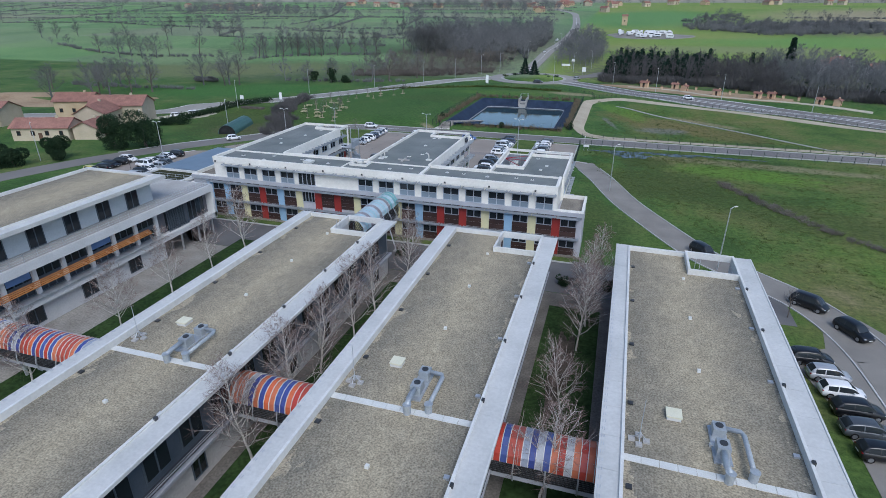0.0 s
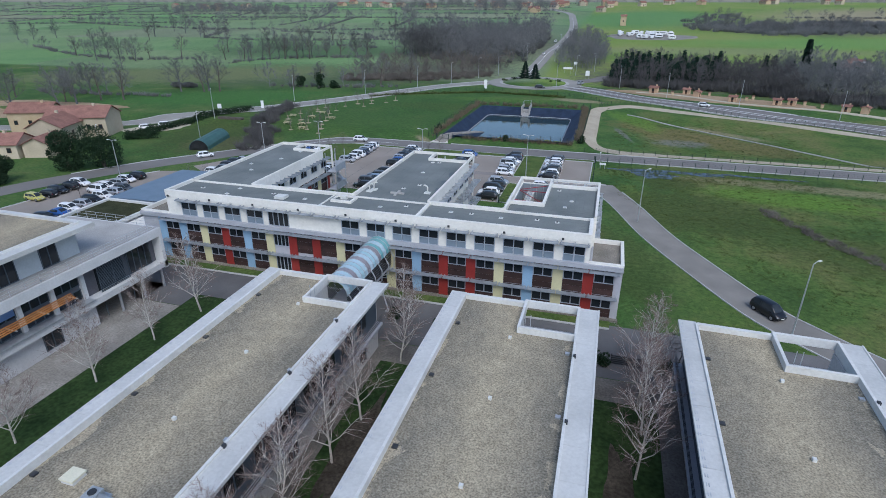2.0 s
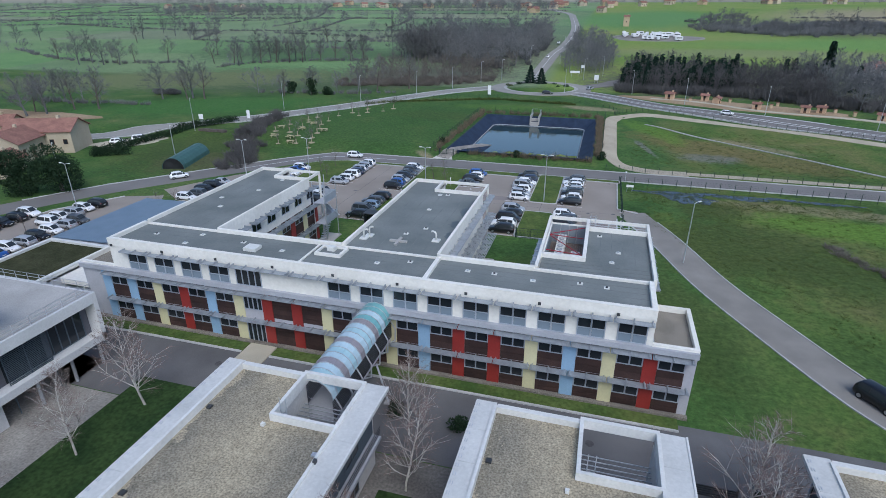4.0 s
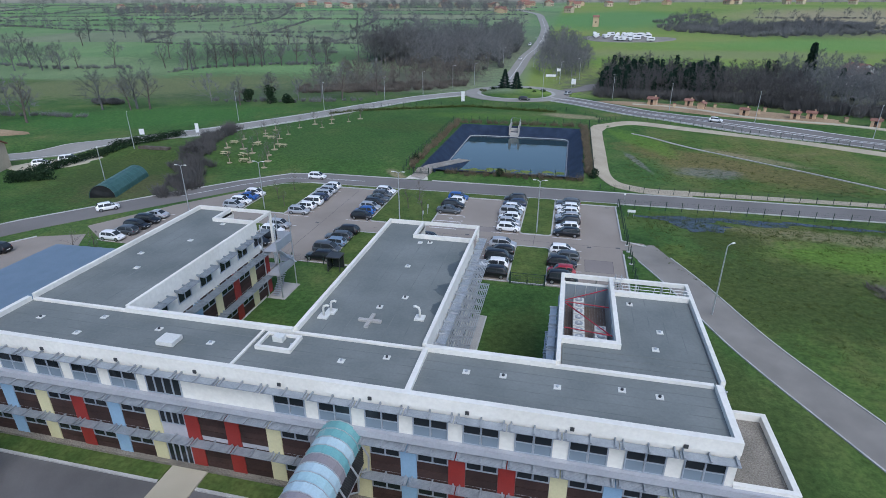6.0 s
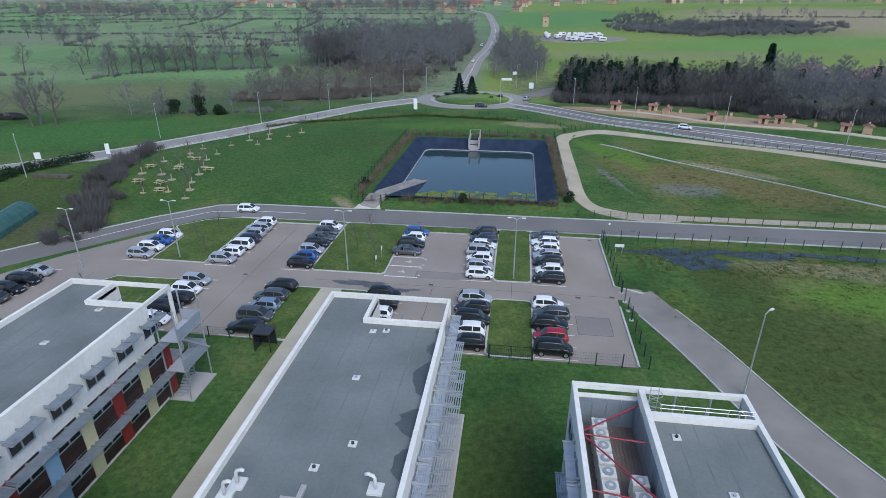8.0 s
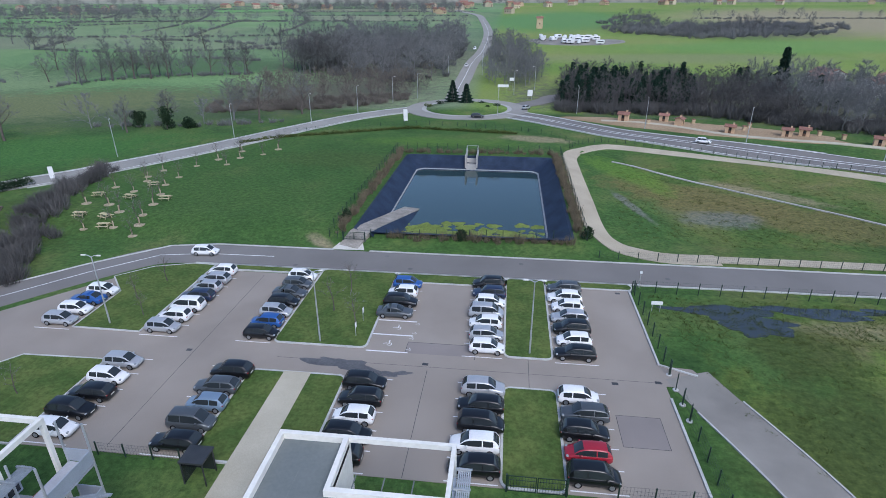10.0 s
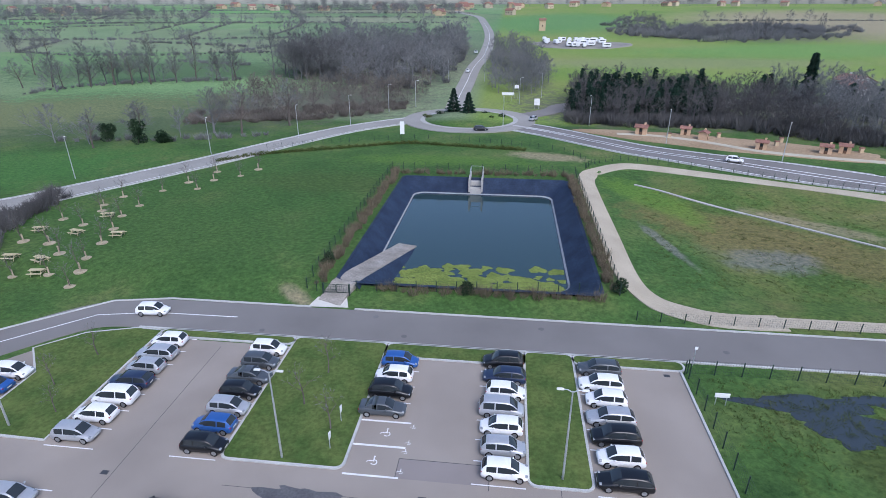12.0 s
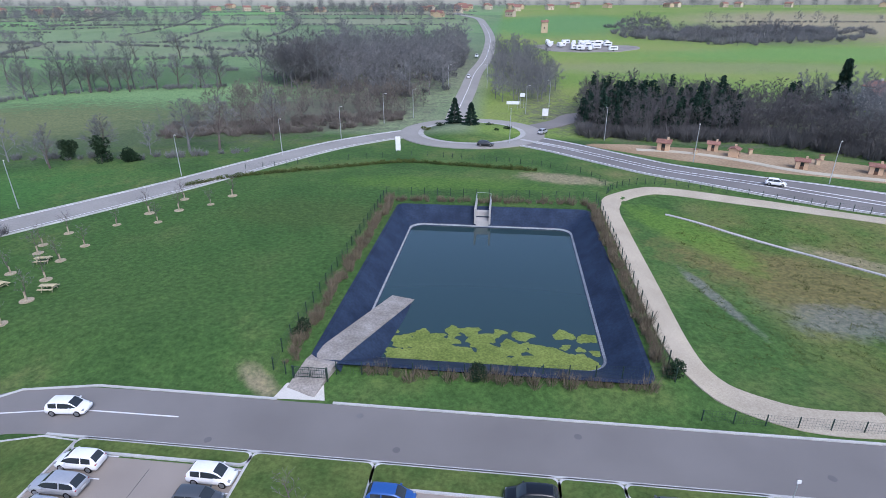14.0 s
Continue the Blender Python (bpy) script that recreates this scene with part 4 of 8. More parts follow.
DUCT = surface("grey_duct", (0.33, 0.36, 0.38), (0.42, 0.45, 0.47), 1.5, 12, 0.5, 0.03, 0.3, grain=0.1)
COURTCLAD = surface("court_cladding", (0.24, 0.28, 0.31), (0.31, 0.35, 0.38), 0.5, 8, 0.5, 0.03, 0.2, grain=0.1, vary=0.08)
SOILPAVE = surface("brown_planks", (0.17, 0.135, 0.115), (0.25, 0.205, 0.175), 0.8, 10, 0.9, 0.1, grain=0.2)
white_building()


def roof_gear():
    t = thing("roof_hatch", "white rooflight hatch on the grey roof", "rooflight", -44.5, 73.6, 9.55)
    part("lid", boxes((-45.2, -43.8, 73.0, 74.2, 9.62, 9.95)), OFFWHITE, t)
    part("upstand", boxes((-45.1, -43.9, 73.1, 74.1, 9.45, 9.62)), WHITE, t)
    t = thing("roof_light", "square white rooflight kerb with a vent on top", "rooflight", -36.5, 75, 9.55)
    part("upstand", boxes((-37.9, -35.1, 74.2, 74.45, 9.5, 9.85), (-37.9, -35.1, 75.95, 76.2, 9.5, 9.85), (-37.9, -37.65, 74.45, 75.95, 9.5, 9.85), (-35.35, -35.1, 74.45, 75.95, 9.5, 9.85)), WHITE, t)
    part("cover", boxes((-37.65, -35.35, 74.45, 75.95, 9.5, 9.68)), MEMBRANE, t)
    part("vent", boxes((-37.0, -36.2, 75.2, 75.8, 9.68, 10.1)), OFFWHITE, t)
    # plus-shaped pipe stand and pipes on the second wing
    t = thing("roof_cross", "cross-shaped concrete ballast stand on the roof", "roof stand", -31.1, 79.7, 9.53)
    part("arm", boxes((-32.0, -30.1, 79.55, 79.85, 9.53, 9.72)), CONCRETE, t)
    part("arm", boxes((-31.2, -30.9, 78.7, 80.7, 9.53, 9.7)), CONCRETE, t)
    for x, y, s in ((-34.9, 79.6, 1), (-34.6, 80.4, 1), (-27.3, 81.0, -1)):
        t = thing("roof_pipe", "bent white ventilation pipe on a square base", "vent pipe", x, y, 9.53)
        part("base", boxes((x - 0.4, x + 0.4, y - 0.4, y + 0.4, 9.53, 9.66)), OFFWHITE, t)
        bm = bmesh.new()
        tube(bm, [(x, y, 9.66), (x, y, 10.3), (x + 0.08 * s, y, 10.5), (x + 0.35 * s, y, 10.62), (x + 0.5 * s, y, 10.55)], 0.1, 8)
        part("pipe", bm, OFFWHITE, t, smooth=True)
    # condensers in the plant court
    def condenser(x, y):
        t = thing("condenser_unit", "white air-conditioning condenser with a round fan grille", "air conditioner", x, y, 6.9, "condensers in the plant court")
        part("housing", boxes((x - 0.45, x + 0.45, y - 0.4, y + 0.4, 7.02, 8.35)), OFFWHITE, t)
        part("foot", boxes((x - 0.45, x - 0.3, y - 0.38, y + 0.38, 6.9, 7.02)), DARK, t)
        part("foot", boxes((x + 0.3, x + 0.45, y - 0.38, y + 0.38, 6.9, 7.02)), DARK, t)
        bm = bmesh.new()
        tube(bm, [(x, y, 8.35), (x, y, 8.43)], 0.31, 14)
        part("fan_grille", bm, DUCT, t)
        bm = bmesh.new()
        tube(bm, [(x, y, 8.43), (x, y, 8.46)], 0.12, 10)
        part("hub", bm, OFFWHITE, t)
    for k in range(8):
        condenser(-14.8, 82.0 + 1.02 * k)
    condenser(-13.1, 82.2)
    condenser(-13.1, 83.4)
    condenser(-13.1, 84.6)
    t = thing("roof_ladder", "caged galvanised steel ladder up to the roof", "ladder", -11.6, 90.0, 6.0)
    bm = bmesh.new()
    for x in (-11.9, -11.4):
        tube(bm, [(x, 89.6, 6.0), (x, 89.6, 11.0)], 0.03, 5)
    for k in range(15):
        tube(bm, [(-11.9, 89.6, 6.3 + 0.3 * k), (-11.4, 89.6, 6.3 + 0.3 * k)], 0.018, 4)
    part("rail", bm, GALV, t)
    for k in range(4):
        bm = bmesh.new()
        tube(bm, [(-11.65 + 0.38 * math.cos(a), 89.6 - 0.38 + 0.38 * math.sin(a), 8.6 + 0.75 * k) for a in [radians(20 * q) for q in range(19)]], 0.02, 4)
        part("cage_hoop", bm, GALV, t)


roof_gear()


# ---- the three gravel-roofed buildings ----
def gravel_building(xl, xr, yb, label, y_front=-8.0, askew=0.0):
    T = thing("gravel_roof_building", label, "building", (xl + xr) / 2, 30, 0, "row of gravel-roofed buildings")
    T.rotation_euler = (0, 0, askew)
    il, ir = xl + 1.5, xr - 1.85
    top, deck = 7.3, 6.85
    n0, n1, m0 = ir - 4.4, ir - 0.05, yb - 4.6
    wl, wr = il - 0.5, ir + 0.55
    each("wall", ((wl, wr, y_front, m0 - 0.35, -0.3, deck - 0.35), (wl, n0 - 0.3, m0 - 0.35, yb - 0.3, -0.3, deck - 0.35), (n1 - 0.05, wr, m0 - 0.35, yb - 0.3, -0.3, deck - 0.35)), WALLB, T)
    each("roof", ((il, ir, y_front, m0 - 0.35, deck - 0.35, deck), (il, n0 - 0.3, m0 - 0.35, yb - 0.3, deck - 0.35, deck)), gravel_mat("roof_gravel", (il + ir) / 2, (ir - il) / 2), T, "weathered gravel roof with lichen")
    # side canopies: thin zinc shelves with a lip along the roof
    for a, b, s in ((xl, il, 1), (ir, xr, -1)):
        bm = bmesh.new()
        for k in range(int((yb - y_front) / 2.9) + 1):
            y0, y1 = yb - 2.9 * (k + 1) + 0.015, yb - 2.9 * k
            box(bm, a if s == 1 else a + 0.06, b - 0.06 if s == 1 else b, max(y0, y_front), y1, top - 0.22, top)
        part("canopy", bm, CANOPY, T, "zinc-grey edge canopy")
        lip = (b - 0.2, b, y_front, yb - 0.4, deck - 0.1, top + 0.13) if s == 1 else (a, a + 0.2, y_front, yb - 0.4, deck - 0.1, top + 0.13)
        each("parapet", (lip,), COPING, T)
        if s == 1:
            bm = bmesh.new()
            for k in range(int((yb - y_front) / 0.7)):
                y = yb - 0.4 - 0.7 * k
                for q in (0.12, 0.26):
                    box(bm, a + q, a + q + 0.05, y - 0.26, y, top, top + 0.02)
            tagged(part("snow_guard", bm, GALV, T), "perforated grey metal edge trim pieces", kind="stuff")
        else:
            part("gutter", boxes((b - 0.12, b, y_front, yb, top, top + 0.06)), COPING, T)
    each("parapet", ((il, n0 - 0.35, yb - 0.5, yb - 0.1, deck - 0.3, top + 0.02),), COPING, T)
    # open corner
    each("parapet", ((n0 - 0.35, n0 - 0.1, m0 - 0.35, yb, deck - 0.3, top + 0.14), (n0 - 0.1, n1, m0 - 0.35, m0 - 0.1, deck - 0.3, top + 0.14), (n0 - 0.1, n1, yb - 0.3, yb, deck - 0.1, top + 0.14), (n1, n1 + 0.22, m0 - 0.35, yb, deck - 0.3, top + 0.14)), COPING, T, "pale parapet round the open corner")
    part("light_well_floor", boxes((n0 - 0.3, n1, m0 - 0.35, yb - 0.3, 2.2, 2.5)), DARKCLAD, T)
    for k in range(9):
        y = m0 + 0.3 + 0.4 * k
        part("grating_bar", boxes((n0 - 0.08, n1, y, y + 0.06, 5.2, 5.26)), GALV, T)
    window(T, facade_frame(0, m0 - 0.05, 180), -n1 + 0.3, -n0 - 0.3, 3.6, 6.2, 3, 0.05)
    bm = bmesh.new()
    for x in (n0 + 0.25, n0 + 0.7):
        tube(bm, [(x, m0 + 0.15, 3.3), (x, m0 + 0.15, top + 1.2)], 0.03, 5)
    for k in range(12):
        tube(bm, [(n0 + 0.25, m0 + 0.15, 3.6 + 0.33 * k), (n0 + 0.7, m0 + 0.15, 3.6 + 0.33 * k)], 0.02, 4)
    part("ladder", bm, GALV, T)
    # pale paving strip across the roof
    for k in range(int((ir - il) / 1.0)):
        x = il + (ir - il) * k / int((ir - il) / 1.0)
        part("paving_slab", boxes((x + 0.02, x + (ir - il) / int((ir - il) / 1.0) - 0.01, 27.25, 27.8, deck, deck + 0.05)), OFFWHITE, T)
    # walls: windows on two floors both sides, ledge between
    for M, n in ((facade_frame(wr, y_front, 90), 20), (facade_frame(wl, yb - 0.3, -90), 20)):
        for k in range(n):
            u = 1.5 + 3.2 * k
            if u + 2.6 > yb - y_front - 1.5:
                break
            window(T, M, u + 0.1, u + 2.3, 3.9, 6.0, 1, 0.06, frame_mat=DARKCLAD)
            if k % 2:
                window(T, M, u + 0.5, u + 1.9, 0.6, 2.5, 1, 0.03, frame_mat=DARKCLAD)
        part("cladding", fboxes(M, (0.1, yb - y_front - 0.5, 0.0, 0.03, 3.2, 6.45)), DARKCLAD, T, "dark blue-grey cladding")
        part("ledge", fboxes(M, (0.2, yb - y_front - 0.6, 0.0, 0.75, 2.95, 3.2)), LEDGE, T)
        bm = bmesh.new()
        for z in (3.55, 3.8, 4.05):
            fbox(bm, M, 0.2, yb - y_front - 0.6, 0.66, 0.7, z, z + 0.05)
        part("rail", bm, DARK, T)
    N = facade_frame(0, yb - 0.3, 180)
    for k in range(3):
        window(T, N, -n0 + 1.0 + k * 2.0, -n0 + 2.7 + k * 2.0, 3.9, 6.0, 1, 0.03)
    # scuppers and lightning-rod feet along the right parapet
    for k in range(6):
        y = yb - 8 - 7.6 * k
        part("scupper", boxes((ir + 0.1, ir + 0.3, y, y + 0.25, top + 0.02, top + 0.26)), DARK, T)
        part("drain_box", boxes((ir - 0.55, ir - 0.2, y + 0.9, y + 1.2, deck, deck + 0.15)), GALV, T)
        part("drain_box", boxes((il + 0.2, il + 0.55, y + 2.9, y + 3.25, deck, deck + 0.12)), DARK, T)
    for k in range(5):
        part("roof_cap", boxes(((il + ir) / 2 - 0.12, (il + ir) / 2 + 0.12, 22 + 8 * k, 22.24 + 8 * k, deck, deck + 0.22)), OFFWHITE, T)
    # rooflight, ventilation unit and mast stand as things of their own
    cx = il + 0.47 * (ir - il)
    t = thing("rooflight", "small square cream rooflight on gravel", "rooflight", cx - 1.7, 32.3, deck, "rooflights")
    part("upstand", boxes((cx - 2.2, cx - 1.3, 31.85, 32.75, deck, deck + 0.25)), COPING, t)
    part("lid", boxes((cx - 2.25, cx - 1.25, 31.8, 32.8, deck + 0.25, deck + 0.36)), CREAM, t)
    t = thing("ventilation_unit", "grey rooftop fan unit with bent round ducts", "ventilation unit", cx + 1.0, 28.5, deck, "rooftop ventilation units")
    x, z = cx + 0.9, deck
    for px, py in ((x, 27.3), (x + 1.35, 27.8)):
        bm = bmesh.new()
        tube(bm, [(px, py, z), (px, py, z + 0.7)], 0.26, 12)
        tube(bm, [(px, py, z + 0.7), (px, py, z + 0.76)], 0.3, 12)
        part("duct_collar", bm, DUCT, t, smooth=False)
    bm = bmesh.new()
    tube(bm, [(x, 27.3, z + 0.62), (x - 0.1, 27.9, z + 0.62), (x - 0.1, 29.2, z + 0.62)], 0.2, 10)
    part("duct", bm, DUCT, t, smooth=True)
    bm = bmesh.new()
    tube(bm, [(x + 1.35, 27.8, z + 0.55), (x + 1.35, 31.0, z + 0.55), (x + 1.2, 31.35, z + 0.55), (x + 0.3, 31.4, z + 0.55)], 0.16, 10)
    part("duct", bm, DUCT, t, smooth=True)
    for y0, y1, h in ((29.1, 30.1, 0.95), (30.9, 31.8, 0.85)):
        u = part("fan_box", boxes((x - 0.46, x + 0.3, y0, y1 - 0.05, z + 0.12, z + h - 0.1)), DUCT, t)
        bm = bmesh.new()
        tube(bm, [(x - 0.08, (y0 + y1) / 2, z + h - 0.1), (x - 0.08, (y0 + y1) / 2, z + h - 0.04)], 0.24, 12)
        part("fan_ring", bm, DARK, u)
    part("skid", boxes((x - 0.6, x + 0.45, 28.6, 32.0, z, z + 0.12)), GALV, t)
    t = thing("mast_stand", "thin antenna mast on four concrete ballast blocks", "antenna mast", il + 0.9, 29.3, deck, "roof masts")
    for dx, dy in ((-0.45, 0), (0.45, 0), (0, -0.45), (0, 0.45)):
        part("ballast", boxes((il + 0.9 + dx - 0.2, il + 0.9 + dx + 0.2, 29.3 + dy - 0.2, 29.3 + dy + 0.2, deck, deck + 0.14)), CONCRETE, t)
    bm = bmesh.new()
    tube(bm, [(il + 0.9, 29.3, deck + 0.1), (il + 0.9, 29.3, deck + 3.2)], 0.035, 6, 0.02)
    for dx, dy in ((-0.45, 0), (0.45, 0), (0, -0.45), (0, 0.45)):
        tube(bm, [(il + 0.9 + dx, 29.3 + dy, deck + 0.14), (il + 0.9, 29.3, deck + 0.7)], 0.025, 5)
    part("mast", bm, GALV, t)


DARKCLAD = surface("dark_cladding", (0.06, 0.08, 0.1), (0.085, 0.105, 0.125), 0.5, 8, 0.6, 0.03, grain=0.1)
WALLB = surface("pale_concrete_wall", (0.5, 0.49, 0.47), (0.58, 0.57, 0.55), 0.3, 5, 0.85, 0.05, grain=0.1)
CREAM = surface("cream_lid", (0.66, 0.63, 0.47), (0.72, 0.69, 0.53), 1, 10, 0.6, 0.02, grain=0.06)
LB = "two-storey building with a gravel flat roof and zinc edge canopies"
gravel_building(-37.6, -24.4, 59.6, LB)
gravel_building(-18.1, -4.5, 60.1, LB)
gravel_building(1.6, 15.4, 60.5, LB, askew=-0.015)


# ---- covered footbridges ----
def vault(parent, M, length, w, z0, rise, mats, step, hoop, rnd, labels=None):
    """A barrel roof of coloured sheets between hoops, along u from 0 to length."""
    n = int(length / step)
    for k in range(n):
        bm = bmesh.new()
        u0, u1 = length * k / n + 0.03, length * (k + 1) / n - 0.03
        rows = []
        for q in range(9):
            a = math.pi * q / 8
            v, z = -math.cos(a) * w / 2, z0 + math.sin(a) * rise
            rows.append([bm.verts.new(M @ Vector((u, v, zz))) for u, zz in ((u0, z), (u1, z))] + [bm.verts.new(M @ Vector((u, v * 0.985, zz - 0.03))) for u, zz in ((u1, z), (u0, z))])
        for a, b in zip(rows, rows[1:]):
            for i in range(4):
                bm.faces.new((a[i], a[(i + 1) % 4], b[(i + 1) % 4], b[i]))
        part("roof_sheet", bm, rnd.choice(mats) if not labels else mats[k % len(mats)], parent)
    for k in range(0, n + 1):
        bm = bmesh.new()
        u = length * k / n
        tube(bm, [M @ Vector((u, -math.cos(math.pi * q / 8) * (w / 2 + 0.02), z0 + math.sin(math.pi * q / 8) * (rise + 0.02))) for q in range(9)], 0.035, 4)
        part("hoop", bm, hoop, parent)


def footbridge(x0, x1, y, seed, label):
    T = thing("footbridge", label, "footbridge", (x0 + x1) / 2, y, 2.8, "covered footbridges")
    L = x1 - x0
    M = Matrix.Translation((x0, y, 0))
    rnd = random.Random(seed)
    part("deck", boxes((x0, x1, y - 1.45, y + 1.45, 2.7, 3.05)), LEDGE, T)
    vault(T, M, L, 3.1, 4.15, 1.45, STRIPES, 0.46, OFFWHITE, rnd)
    for s in (-1.5, 1.5):
        for k in range(7):
            part("rail", boxes((x0, x1, y + s - 0.03, y + s + 0.03, 3.15 + 0.16 * k, 3.23 + 0.16 * k)), DARK, T)
        n = max(2, int(L / 2.2))
        for k in range(n + 1):
            u = x0 + 0.2 + (L - 0.4) * k / n
            bm = bmesh.new()
            tube(bm, [(u, y + s * 0.95, 2.6), (u, y + s * 1.12, 2.9), (u, y + s * 1.15, 3.6), (u, y + s * 1.03, 4.2)], 0.06, 5)
            part("bracket", bm, GALV, T)
    for k in range(1, max(2, int(L / 6) + 1)):
        u = x0 + L * k / max(2, int(L / 6) + 1)
        bm = bmesh.new()
        tube(bm, [(u, y, -0.1), (u, y, 2.7)], 0.16, 8)
        part("column", bm, GALV, T)


def sheet(name, c, a=1.0):
    m = surface(name, c, tuple(min(1, q * 1.12) for q in c), 0.8, 8, 0.35, 0.0, grain=0.08, coat=0.2)
    m.node_tree.nodes["Principled BSDF"].inputs["Alpha"].default_value = a
    return m


STRIPES = [sheet("red_sheet", (0.42, 0.05, 0.03)), sheet("orange_sheet", (0.55, 0.13, 0.05)), sheet("blue_sheet", (0.05, 0.07, 0.25)), sheet("grey_sheet", (0.42, 0.43, 0.45)), sheet("dark_blue_sheet", (0.06, 0.09, 0.27)), sheet("grey_blue_sheet", (0.3, 0.33, 0.4)), sheet("red_sheet_worn", (0.4, 0.07, 0.04)), sheet("rust_sheet", (0.5, 0.15, 0.07))]
LF = "covered footbridge with a striped red, blue and grey vault"
footbridge(-54.5, -36.0, 29.0, 3, LF)
footbridge(-25.8, -17.0, 29.0, 11, LF)
footbridge(-5.9, 3.0, 29.2, 23, LF)


def glass_bridge():
    T = thing("glass_footbridge", "footbridge with a translucent teal and white striped vault", "footbridge", -30.3, 65, 3)
    M = Matrix.Translation((-30.3, 59.2, 0)) @ Matrix.Rotation(radians(90), 4, "Z")
    mats = [PALE, ICE, PALE, TAUPE] * 3 + [TEAL, PALE, TEAL, TEAL]
    part("deck", boxes((-31.7, -28.9, 59.2, 71.2, 3.1, 3.5)), LEDGE, T)
    part("soffit", boxes((-31.4, -29.2, 59.2, 71.2, 2.9, 3.1)), OFFWHITE, T)
    vault(T, M, 12.0, 3.1, 5.4, 1.6, mats, 0.75, GALV, random.Random(2), labels=True)
    for s in (-1.5, 1.5):
        for k in range(9):
            z = 3.6 + 0.2 * k
            part("rail", boxes((-30.3 + s - 0.03, -30.3 + s + 0.03, 59.2, 71.2, z, z + 0.07)), DARK, T)
        for k in range(7):
            y = 59.5 + 1.9 * k
            bm = bmesh.new()
            tube(bm, [(-30.3 + s * 0.9, y, 3.0), (-30.3 + s * 1.3, y, 3.3), (-30.3 + s * 1.35, y, 4.6), (-30.3 + s * 1.04, y, 5.5)], 0.07, 6)
            part("bracket", bm, GALV, T)
        bm = bmesh.new()
        tube(bm, [(-30.3 + s * 1.05, 67.2, 3.2), (-30.3 + s * 2.0, 66.2, 0.0)], 0.09, 8)
        part("strut", bm, GALV, T)
        part("footing", boxes((-30.3 + s * 2.0 - 0.35, -30.3 + s * 2.0 + 0.35, 65.85, 66.55, -0.1, 0.15)), CONCRETE, T)


ICE = sheet("ice_sheet", (0.34, 0.5, 0.55))
TEAL, PALE, TAUPE = sheet("teal_sheet", (0.16, 0.36, 0.38)), sheet("milky_sheet", (0.4, 0.52, 0.58)), sheet("taupe_sheet", (0.24, 0.22, 0.235))
glass_bridge()


